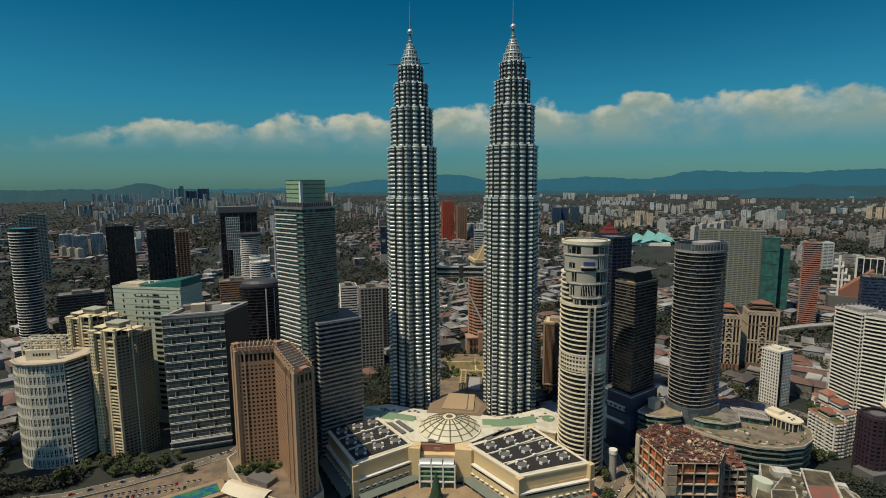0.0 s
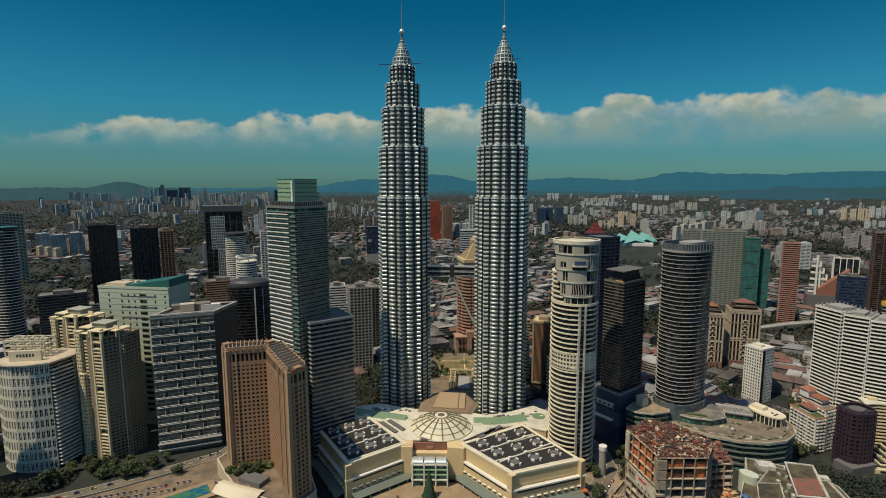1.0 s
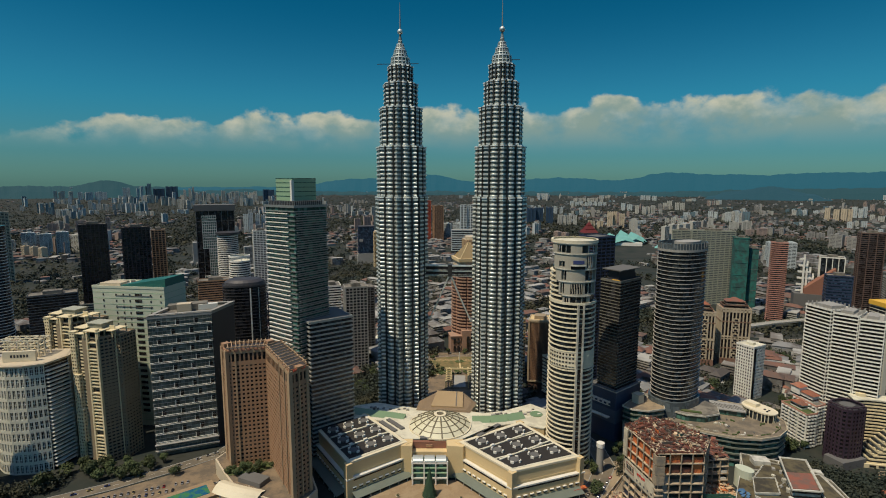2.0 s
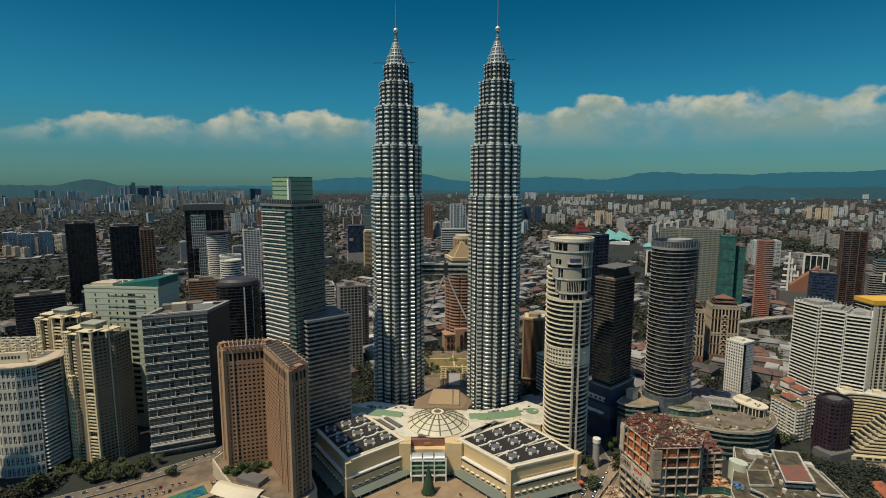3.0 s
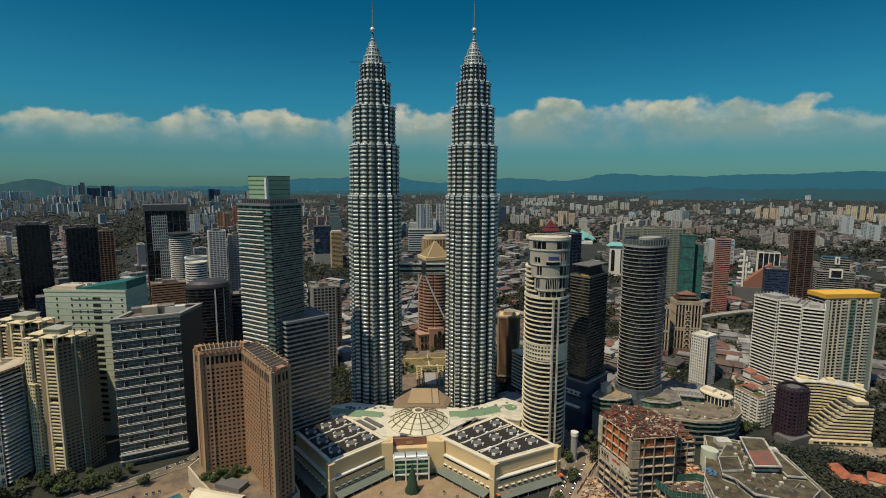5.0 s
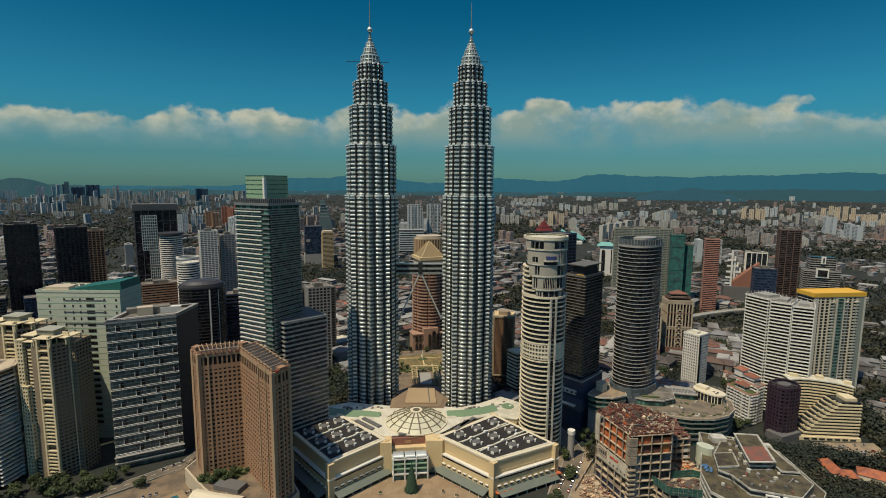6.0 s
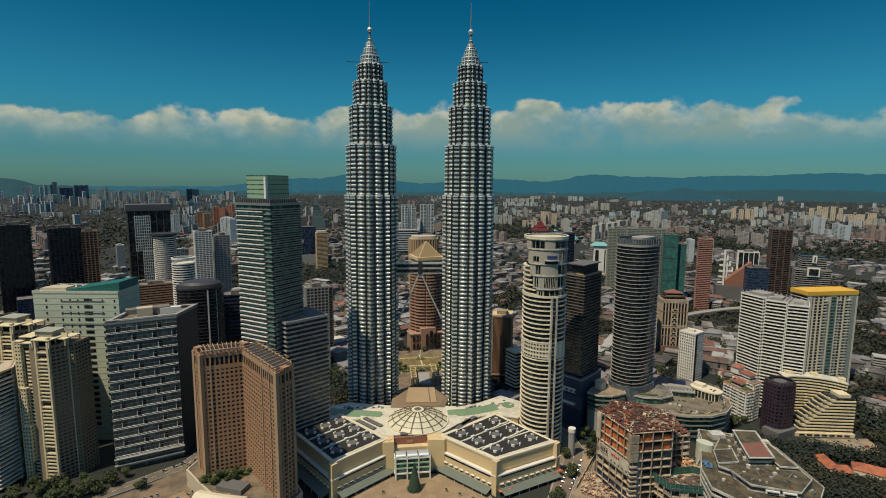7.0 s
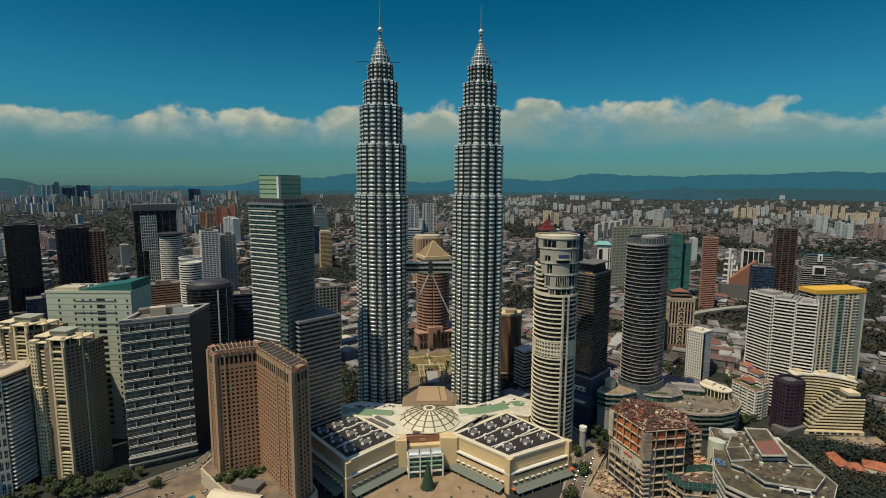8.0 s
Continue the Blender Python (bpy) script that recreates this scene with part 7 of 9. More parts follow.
def arch_data(w, h, depth):
    """An upright slab with a round head, from y = 0 towards -y."""
    prof = [(-w / 2, 0), (w / 2, 0), (w / 2, h - w / 2)] + [(w / 2 * math.cos(radians(a)), h - w / 2 + w / 2 * math.sin(radians(a))) for a in range(20, 180, 20)] + [(-w / 2, h - w / 2)]
    n = len(prof)
    v = [(x, 0, z) for x, z in prof] + [(x, -depth, z) for x, z in prof]
    return v, [(i, n + i, n + (i + 1) % n, (i + 1) % n) for i in range(n)] + [tuple(range(n)), tuple(range(2 * n - 1, n - 1, -1))]


def brown_spire():
    cx, cy = 80, 808
    pink = mat("pink_granite", (0.36, 0.225, 0.155), 0.75)
    bronze = mat("dull_bronze_sheet", (0.34, 0.25, 0.12), 0.5, 0.3, 0.2)
    # a plan of eight flat faces with notched corners
    pts = []
    for k in range(8):
        for da, r in ((-17, 27.0), (-5, 26.4), (0, 24.2), (5, 26.4), (17, 27.0)):
            a = radians(k * 45 + 22.5 + da + 12)
            pts.append((cx + r * math.cos(a), cy + r * math.sin(a)))
    b = building("office_tower", "red-brown banded tower with a stepped bronze pyramid roof", pts, 133.0, mat("red_brown_wall", (0.060, 0.030, 0.026), 0.4), pink, fh=5.2, band=2.0, out=1.0, roof=BROWN, category="skyscraper")
    for k in range(8):
        a = radians(k * 45 + 34.5)
        part("notch_pillar", box(2.0, 2.0, 133, BROWN_RED), b, at=(24.4 * math.cos(a), 24.4 * math.sin(a), 0), rot=math.degrees(a))
    part("upper_block", prism(rect(0, 0, 40, 40, 10), 133, 144, BEIGE), b)
    part("upper_cornice", prism(rect(0, 0, 45, 45, 10), 144, 149, SAND), b)
    part("pyramid_roof", mesh(*rings([[(*p, 149) for p in rect(0, 0, 38, 38, 10)], [(*p, 172) for p in rect(0, 0, 2, 2, 10)]]), bronze), b, "bronze pyramid roof")
    for k in range(4):
        p, q = Vector(rect(0, 0, 38.4, 38.4, 10)[k]), Vector(rect(0, 0, 1.6, 1.6, 10)[k])
        loops = [[(v.x + e * 0.5, v.y + f * 0.5, z) for e, f in ((-1, -1), (1, -1), (1, 1), (-1, 1))] for v, z in ((p, 149), (q, 172.4))]
        part("hip_rib", mesh(*rings(loops), SAND), b)
    # the stone front with arches at its foot
    part("base_block", prism(rect(-1, -18, 62, 22, 6), 0, 25, pink), b, "pink stone base with tall arches")
    part("base_cornice", prism(rect(-1, -18, 64, 24, 6), 25, 26.6, pink), b)
    part("base_gable", prism(rect(-2, -26, 24, 12, 6), 0, 35, pink), b)
    def on_front(u, v):
        r = Vector((u, v))
        r.rotate(Matrix.Rotation(radians(6), 2))
        return r.x, r.y

    for u, v, w, h, z in ((-7, -32.1, 4.6, 24, 2), (0, -32.1, 5.4, 29, 2), (7, -32.1, 4.6, 24, 2)) + tuple((u, -29.1, 4.0, 8.5, z) for u in (-28, -22, -16, 14, 20, 26) for z in (2, 14)):
        part("arch_window", mesh(*arch_data(w, h, 0.6), GLASS_BLACK), b, at=(*on_front(u, v), z), rot=6)


def middle_towers():
    """Towers that show between and beside the twin towers, far behind them."""
    b = building("blue_tower", "dark blue glass office tower on a pale base", rect(-155, 1715, 54, 40, 8), 124, GLASS_BLUE, NAVY, fh=4.2, band=0.7, out=0.3, roof=GREY_DARK, category="tower block")
    part("base", prism(rect(0, 0, 58, 44, 8), 0, 34, GREY), b, "pale grey base storeys")
    for k in range(9):
        part("base_pier", box(2.0, 1.6, 34, WHITE), b, at=(-26 + 6.5 * k, -23 + 0.9 * k, 0), rot=8)
    part("sign_panel", box(12, 0.8, 9, GREY), b, "pale square sign", at=(-14, -22.4, 74), rot=8)
    b = building("beige_tower", "beige office tower with strip windows and a flat cap", rect(-106, 1612, 33, 30, 10), 113, GLASS_DARK, mat("tan_render", (0.48, 0.37, 0.20), 0.8), fh=4.0, band=2.2, out=0.4, roof=BEIGE, category="tower block")
    part("cap", prism(rect(0, 0, 28, 25, 10), 113, 119, BEIGE), b)
    t = thing("pointed_tower", "grey glass tower tapering to a chopped point", "tower block", (-127, 2150, 12))
    part("glazing", mesh(*rings([[(*p, 0) for p in rect(0, 0, 56, 40, 0)], [(*p, 80) for p in rect(0, 0, 54, 38, 0)], [(*p, 150) for p in rect(-8, 0, 26, 30, 0)], [(*p, 182) for p in rect(-12, 0, 14, 22, 0)]]), mat("grey_green_glazing", (0.09, 0.13, 0.13), 0.3)), t)
    for z in range(20, 176, 12):
        w = 56 - 2 * z / 80 if z < 80 else 54 - 28 * (z - 80) / 70 if z < 150 else 26 - 12 * (z - 150) / 32
        cx_ = 0 if z < 80 else -8 * (z - 80) / 70 if z < 150 else -8 - 4 * (z - 150) / 32
        part("ledge", box(w + 1, 41 if z < 80 else 34, 1.4, GREY), t, at=(cx_, 0, z))
    part("mast", box(1.2, 1.2, 14, GREY), t, at=(-12, 0, 182))
    # stout bronze-fronted hall behind the pyramid
    b = building("bronze_block", "tan block with wide bronze fins and a round corner", ellipse(171, 1352, 39, 30, 6, 28, 0.6), 118, mat("bronze_glazing", (0.16, 0.10, 0.055), 0.4), mat("tan_fins", (0.44, 0.31, 0.18), 0.75), fh=58, band=4.0, out=0.5, pier=7.5, pier_w=3.0, pier_out=0.9, roof=BEIGE, category="tower block")
    part("roof_storey", prism(ellipse(0, 0, 33, 25, 6, 24, 0.6), 118, 126, BEIGE), b)
    # louvred brown block in a dull stone frame
    SAND_DARK = mat("dull_sand_stone", (0.30, 0.24, 0.16), 0.85, 0, 0.25, 4.0, 0.08)
    pts = front((137, 626), (162, 617), 26)
    b = building("louvred_block", "brown louvred office block in a cream stone frame", pts, 92, mat("brown_louvres", (0.085, 0.050, 0.036), 0.6), BEIGE, fh=100, band=1, out=0.3, roof=SAND, category="tower block")
    lo = local(pts, centre(pts))
    for e in (0, 1, 3):
        part("frame_wall", wall_grid(lo[e], lo[(e + 1) % 4], 10, 92, 1, 1, 0.91, 0.95, 1.2, SAND_DARK), b, "cream stone frame")
        for x, y, turn in edge_places(lo, e, 1.5)[1:-1]:
            part("louvre", box(0.45, 1.4, 78, BROWN), b, at=(x, y, 13), rot=turn)
    part("roof_house", prism(offset(lo, -6), 92, 97, SAND_DARK), b)
    # white slab pairs
    for x, y, w, z1 in ((208, 2000, 24, 182), (235, 2000, 20, 182), (344, 2350, 27, 170), (379, 2350, 27, 170), (262, 2300, 22, 158), (290, 2310, 22, 160)):
        z0 = land(x, y) - 1
        b = building("white_slab", "slim white apartment slab with dark window strips", rect(x, y, w, 22, -6), z1, GLASS_DARK, FAR_WHITE, z0=z0, fh=6.5, band=2.4, out=0.4, pier=w / 2.0, pier_w=w * 0.22, pier_out=0.8, roof=GREY, category="apartment tower", group="white slab pairs")
    b = building("terrace_block", "wide pale low block with long windows", rect(200, 1930, 92, 40, -4), 90, GLASS_DARK, FAR_WHITE, z0=4, fh=9, band=4, out=0.6, roof=GREY, category="tower block")
    # white framed tower with a teal hat
    b = thing("framed_tower", "white framed tower with one tall dark recess", "tower block", (710, 1362, 0))
    part("wall", box(46, 26, 88, WHITE), b, rot=-26)
    for dx, w, h, z in ((-13.5, 10, 62, 14), (9, 3, 70, 8), (15, 3, 70, 8)):
        r = Vector((dx, -13.2))
        r.rotate(Matrix.Rotation(radians(-26), 2))
        part("recess", mesh(*arch_data(w, h, 0.6), GLASS_BLACK), b, "tall dark recess", at=(r.x, r.y, z), rot=-26)
    part("roof", mesh(*rings([[(*p, 88) for p in rect(-6, 3, 52, 34, -26)], [(*p, 98) for p in rect(-6, 3, 26, 10, -26)]]), AQUA), b, "low aqua hipped roof")
    # the curved-fronted cream block behind the tall cream tower
    b = building("terrace_block", "small cream block with stepped balconies", rect(166, 604, 22, 18, 20), 50, GLASS_DARK, CREAM, fh=4.4, band=2.0, out=1.2, roof=ROOF_PALE, category="apartment block", band_name="balcony")


brown_spire()


# ---- the middle distance, one by one ----
# distance haze is put into these colours: cooler, duller walls and tiles
FAR_WHITE = mat("hazed_white_render", (0.43, 0.48, 0.48), 0.8, 0, 0.2, 1.0, 0.02, 0)
FAR_CREAM = mat("hazed_cream_render", (0.42, 0.42, 0.375), 0.8, 0, 0.2, 1.0, 0.02, 0)
FAR_ROOF = mat("hazed_brown_tiles", (0.17, 0.085, 0.062), 0.9, 0, 0.3, 1.0, 0.02, 0, second=(0.12, 0.085, 0.07))
FAR_PINK = mat("hazed_pink_render", (0.32, 0.25, 0.215), 0.8, 0, 0.2, 1.0, 0.02, 0)
SLAB_GREEN = mat("grey_green_render", (0.23, 0.25, 0.20), 0.8, 0, 0.18, 4.0, 0.05)
PINK_BAND = mat("red_pink_render", (0.40, 0.20, 0.15), 0.8, 0, 0.18, 4.0, 0.05)
MIDDLE = [
    # name, label, x, y, w, d, turn, height, glass, trim, storey, band, pier
    ("black_tower", "black glass office tower, unlit and plain", -556, 906, 40, 24, 30, 197, GLASS_BLACK, BLACK_CLAD, 4.0, 0.6, 6),
    ("black_tower", "black glass office tower with a pale edge", -484, 902, 40, 22, 30, 192, GLASS_BLACK, BLACK_CLAD, 4.0, 0.6, 6),
    ("framed_tower", "brown tower with a white framed strip", -474, 960, 22, 24, 25, 182, GLASS_DARK, BROWN, 4.0, 1.2, 5),
    ("pale_tower", "pale slender apartment tower", -320, 1066, 30, 26, 20, 170, GLASS_DARK, WHITE, 3.6, 1.6, 6),
    ("grey_tower", "grey apartment tower with balconies", -290, 1090, 26, 26, 20, 160, GLASS_GREY, GREY, 3.6, 1.4, 6),
    ("blue_block", "blue clad office block with a dark front", -197, 706, 30, 26, 8, 118, GLASS_BLACK, NAVY, 5.0, 2.2, 0),
    ("grey_block", "grey concrete block with open frames", -94, 716, 30, 26, 14, 122, GLASS_DARK, GREY, 4.4, 1.4, 5),
    ("white_block", "white slab block with balconies", -136, 778, 24, 30, 14, 112, GLASS_DARK, WHITE, 3.8, 1.8, 0),
    ("dark_block", "dark grey office block", -96, 790, 44, 30, 14, 106, GLASS_BLACK, GREY_DARK, 4.0, 1.2, 6),
    ("sand_block", "sand-coloured office block with strip windows", 122, 668, 30, 26, 18, 84, GLASS_DARK, SAND, 4.0, 2.4, 0),
    ("orange_tower", "orange-red clad apartment tower", 60, 2210, 50, 32, 10, 190, GLASS_DARK, RED, 4.2, 2.2, 9),
    ("brown_tower", "brown apartment tower beside an orange one", 118, 2190, 40, 36, 10, 170, GLASS_DARK, BROWN, 4.2, 2.0, 9),
    ("balcony_slab", "wide grey-green apartment slab with balconies", 656, 1068, 84, 24, -26, 164, GLASS_GREY, SLAB_GREEN, 4.0, 1.9, 9),
    ("balcony_slab", "grey-green apartment slab with balconies", 650, 1178, 48, 24, -26, 155, GLASS_GREY, SLAB_GREEN, 4.0, 1.9, 9),
    ("netted_tower", "unfinished tower wrapped in teal netting", 679, 1006, 28, 22, -26, 155, TEAL_NET, TEAL_NET, 24.0, 0.5, 0),
    ("netted_tower", "slender unfinished tower wrapped in teal netting", 708, 1006, 17, 20, -26, 133, TEAL_NET, GREY_DARK, 24.0, 0.5, 0),
    ("red_tower", "red-brown apartment tower with pale balconies", 690, 910, 26, 20, -30, 156, GLASS_DARK, PINK_BAND, 3.9, 1.7, 0),
    ("white_frame_block", "white office block with dark strip fronts", 850, 966, 40, 24, -36, 118, GLASS_DARK, WHITE, 38.0, 1.4, 9),
    ("brown_frame_tower", "dark brown tower with a bronze frame", 886, 920, 38, 26, -32, 172, GLASS_BLACK, mat("dark_bronze", (0.11, 0.07, 0.055), 0.6), 4.0, 0.9, 12),
    ("blue_block", "plain blue clad block", 716, 800, 36, 22, -30, 112, GLASS_BLUE, NAVY, 5.0, 2.4, 0),
    ("grey_tower", "grey tower behind a round one", -1104, 1420, 58, 40, 36, 190, GLASS_DARK, BEIGE, 4.0, 1.6, 7),
    ("low_block", "white low office block with strip windows", -560, 900, 40, 24, 30, 62, GLASS_DARK, CREAM, 3.8, 1.8, 0),
    ("dark_block", "dark navy low office block", -500, 860, 62, 28, 28, 92, GLASS_BLUE, NAVY, 4.2, 1.4, 0),
    ("dark_block", "dark grey office block with banded front", -560, 800, 60, 30, 30, 100, GLASS_BLACK, GREY_DARK, 4.2, 1.1, 0),
    ("brick_block", "red-brown office block with strip windows", -370, 940, 56, 28, 20, 92, GLASS_DARK, BROWN, 4.2, 2.0, 0),
    ("white_block", "slim white block with balconies behind a dark tower", 330, 880, 30, 24, -12, 92, GLASS_DARK, WHITE, 3.6, 1.7, 0),
    ("shop_block", "pale shop block with an arched front", 248, 640, 40, 30, -12, 66, GLASS_DARK, BROWN, 5.0, 2.2, 6),
]
for name, label, x, y, w, d, turn, h, g, trim, fh, band, pier in MIDDLE:
    building(name, label, rect(x, y, w, d, turn), h, g, trim, fh=fh, band=band, out=0.5, pier=pier, pier_w=1.4, pier_out=0.8, plant=((w * 0.4, d * 0.5, 5, 0, 0),), category="tower block")


def odd_middle():
    b = building("round_tower", "dark round tower with bright thin balcony rings", ellipse(-704, 880, 19.5, 19, 0, 30), 190, GLASS_DARK, WHITE, fh=5.0, band=1.0, out=0.9, roof=GREY_DARK, category="tower block", band_name="balcony")
    part("top_storey", prism(ellipse(0, 0, 22, 19, 0, 24), 190, 197, GLASS_DARK), b)
    b = building("round_tower", "white banded round tower with a dark flat cap", ellipse(-400, 1104, 20, 20, 0, 26), 156, GLASS_DARK, WHITE, fh=4.0, band=1.7, out=0.8, roof=GREY_DARK, category="tower block", band_name="balcony")
    part("cap", prism(ellipse(0, 0, 24, 24, 0, 26), 160, 164, CHARCOAL), b, "dark flat cap")
    b = building("ring_tower", "pale tower with an open ring on its roof", ellipse(-317, 916, 17, 17, 0, 24), 130, GLASS_DARK, WHITE, fh=4.0, band=1.8, out=0.8, roof=ROOF_PALE, category="tower block", band_name="balcony")
    part("roof_ring", mesh(*rings([[(r * math.cos(2 * math.pi * k / 24), r * math.sin(2 * math.pi * k / 24), z) for k in range(24)] for z, r in ((137, 16), (137, 18), (140, 18), (140, 16))], False), WHITE), b, "open white roof ring")
    for k in range(6):
        part("ring_post", box(0.8, 0.8, 8, WHITE), b, at=(16.8 * math.cos(k * 1.047), 16.8 * math.sin(k * 1.047), 130))
    # framed dark tower with white window grids
    pts = rect(-452, 1182, 78, 40, 22)
    b = building("grid_tower", "dark grey tower with stepped white window grids", pts, 206, GLASS_BLACK, GREY_DARK, fh=24, band=0.6, out=0.2, roof=GREY_DARK, pier=13, pier_w=1.2, category="skyscraper")
    c = centre(pts)
    for u, z0, z1, w in ((-13, 122, 196, 28), (-2, 60, 122, 26), (-10, 18, 60, 34)):
        r = Vector((u, -21))
        r.rotate(Matrix.Rotation(radians(22), 2))
        part("white_grid_panel", box(w, 1.6, z1 - z0, GLASS_GREEN), b, at=(r.x, r.y, z0), rot=22)
        for k in range(int((z1 - z0) / 6) + 1):
            part("grid_rail", box(w + 1, 2.4, 1.2, WHITE), b, at=(r.x, r.y, z0 + k * 6), rot=22)
        for k in range(8):
            s = Vector((u - w / 2 + w * k / 7, -21.4))
            s.rotate(Matrix.Rotation(radians(22), 2))
            part("grid_post", box(1.0, 2.0, z1 - z0, WHITE), b, at=(s.x, s.y, z0), rot=22)
    part("crown_frame", prism(rect(0, 0, 84, 44, 22), 206, 219, GREY_DARK), b)
    # dark tower with curved roof and white fins
    b = building("finned_tower", "dark tower with a rounded roof and white fin column", ellipse(-230, 660, 26, 20, 12, 24, 0.7), 138, GLASS_BLACK, CHARCOAL, fh=4.0, band=0.8, out=0.4, roof=CHARCOAL, category="tower block")
    part("roof_cap", mesh(*rings([[(x * s, y * s, z) for x, y in ellipse(0, 0, 25, 19, 12, 24)] for z, s in ((138, 1), (142, 0.95), (145, 0.75), (146, 0.4))]), CHARCOAL), b)
    for k in range(3):
        part("white_fin", box(1.6, 3, 136, WHITE), b, at=(12 + 4.2 * k, -16.5 + 2.4 * k, 0), rot=20)
    for k in range(30):
        part("fin_ledge", box(8, 2, 0.8, WHITE), b, at=(16, -14.6, 6 + k * 4.4), rot=28)
    # tower with a square hole
    pts = rect(826, 786, 56, 24, -34)
    b = building("arched_tower", "grey stepped tower with a white-framed square hole", pts, 108, GLASS_BLACK, GREY, fh=4.0, band=1.3, out=0.5, roof=GREY_DARK, category="tower block")
    part("upper_block", prism(rect(0, 0, 40, 22, -34), 108, 134, GLASS_BLACK), b)
    for k in range(6):
        part("upper_band", prism(rect(0, 0, 41, 23, -34), 109 + 4.2 * k, 110.5 + 4.2 * k, GREY), b)
    for u, z, w, h in ((0, 96, 20, 17), (0, 122, 7, 14)):
        r = Vector((u, -13))
        r.rotate(Matrix.Rotation(radians(-34), 2))
        part("hole_frame", box(w, 3.4, h, WHITE), b, "white square frame", at=(r.x, r.y, z), rot=-34)
        r = Vector((u, -14.2))
        r.rotate(Matrix.Rotation(radians(-34), 2))
        part("hole_dark", box(w - 5, 2.4, h - 5, GLASS_BLACK), b, at=(r.x, r.y, z + 2.5), rot=-34)
    # stepped white triangular frame and terracotta ramp
    b = thing("stepped_block", "white framed triangular block over a terracotta ramp", "block", (816, 978, 0))
    b.scale = (0.8, 0.8, 1.22)
    for k in range(6):
        part("frame_bar", box(4, 6, 100 - 11 * k, WHITE), b, at=(-20 + 9 * k, 0, 0), rot=-30)
        part("frame_rail", box(52 - 8 * k, 5, 3, WHITE), b, at=(-4 - 4 * k, 2, 36 + 11 * k), rot=-30)
    part("ramp", mesh(*rings([[(-20, -10, 30), (34, -40, 30), (34, -40, 80), (-20, -10, 44)], [(-16, 6, 30), (38, -24, 30), (38, -24, 80), (-16, 6, 44)]]), BROWN_RED), b, "terracotta sloping wall")
    part("plinth", box(70, 40, 34, GREY_DARK), b, rot=-30)
    # civic hall with folded aqua roofs
    b = thing("library_hall", "low hall under large folded aqua roofs", "hall", (866, 2020, land(866, 2020)))
    b.scale = (1.05, 1.0, 1.0)
    part("base", box(150, 60, 12, WHITE), b, rot=-20)
    for x, y, w, h in ((-44, 0, 66, 36), (0, -8, 84, 30), (46, 0, 70, 40), (10, 18, 60, 46), (78, 10, 36, 24)):
        part("folded_roof", mesh([(x - w / 2, y - 26, 12), (x, y - 22, 12 + h * 0.35), (x + w / 2, y - 26, 12), (x + w / 2, y + 26, 12), (x, y + 22, 12 + h), (x - w / 2, y + 26, 12), (x - w * 0.3, y - 4, 12 + h * 0.7), (x + w * 0.3, y - 4, 12 + h * 0.7)], [(0, 1, 6), (1, 7, 6), (1, 2, 7), (2, 3, 7), (7, 3, 4), (6, 7, 4), (6, 4, 5), (0, 6, 5)], AQUA), b, "folded aqua roof")
    b = building("red_roof_tower", "dark tower under stacked dark red roofs", rect(280, 812, 26, 24, 4), 186, GLASS_BLACK, CHARCOAL, fh=5, band=1.2, out=0.4, roof=CHARCOAL, category="tower block")
    dark_red = mat("dark_red_roofing", (0.13, 0.016, 0.016), 0.7, 0, 0.2, 4.0, 0.1)
    for z, w, w2, h in ((186, 25, 17, 6), (193, 15, 9, 5), (199, 8, 1.0, 6)):
        tier = part("red_roof", mesh(*rings([[(*p, z) for p in rect(0, 0, w, w, 4)], [(*p, z + h) for p in rect(0, 0, w2, w2, 4)]]), dark_red), b, "dark red tiered roof")
        part("roof_drum", box(w2 * 0.92, w2 * 0.92, 2.6, dark_red), tier, at=(0, 0, z + h - 1.2), rot=4)
    # street-side ventilation column
    b = thing("vent_column", "short grey round concrete vent column", "vent", (158, 430, 0))
    part("shaft", prism(ellipse(0, 0, 3.2, 3.2, 0, 16), 0, 27, GREY), b)
    part("collar", prism(ellipse(0, 0, 3.7, 3.7, 0, 16), 24.5, 28.4, WHITE), b)


odd_middle()
middle_towers()


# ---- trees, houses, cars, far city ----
def crown_data(rng, r, h, n, lift, leaf=1.0):
    v, f = [], []
    lumps = [Vector((rng.uniform(-0.55, 0.55) * r, rng.uniform(-0.55, 0.55) * r, lift + h * rng.uniform(0.15, 0.85))) for _ in range(6)]
    for k in range(n):
        c = lumps[k % 6]
        d = Vector((rng.gauss(0, 1), rng.gauss(0, 1), rng.gauss(0, 0.8))).normalized() * r * rng.uniform(0.35, 0.62)
        p = c + d
        a = Vector((rng.gauss(0, 1), rng.gauss(0, 1), rng.gauss(0, 0.5))).normalized() * r * leaf * rng.uniform(0.18, 0.34)
        b = a.cross(d.normalized() + Vector((0.1, 0, 0.2))).normalized() * r * leaf * rng.uniform(0.16, 0.3)
        m = len(v)
        v += [tuple(p - a), tuple(p + b), tuple(p + a), tuple(p - b)]
        f.append((m, m + 1, m + 2, m + 3))
    return v, f


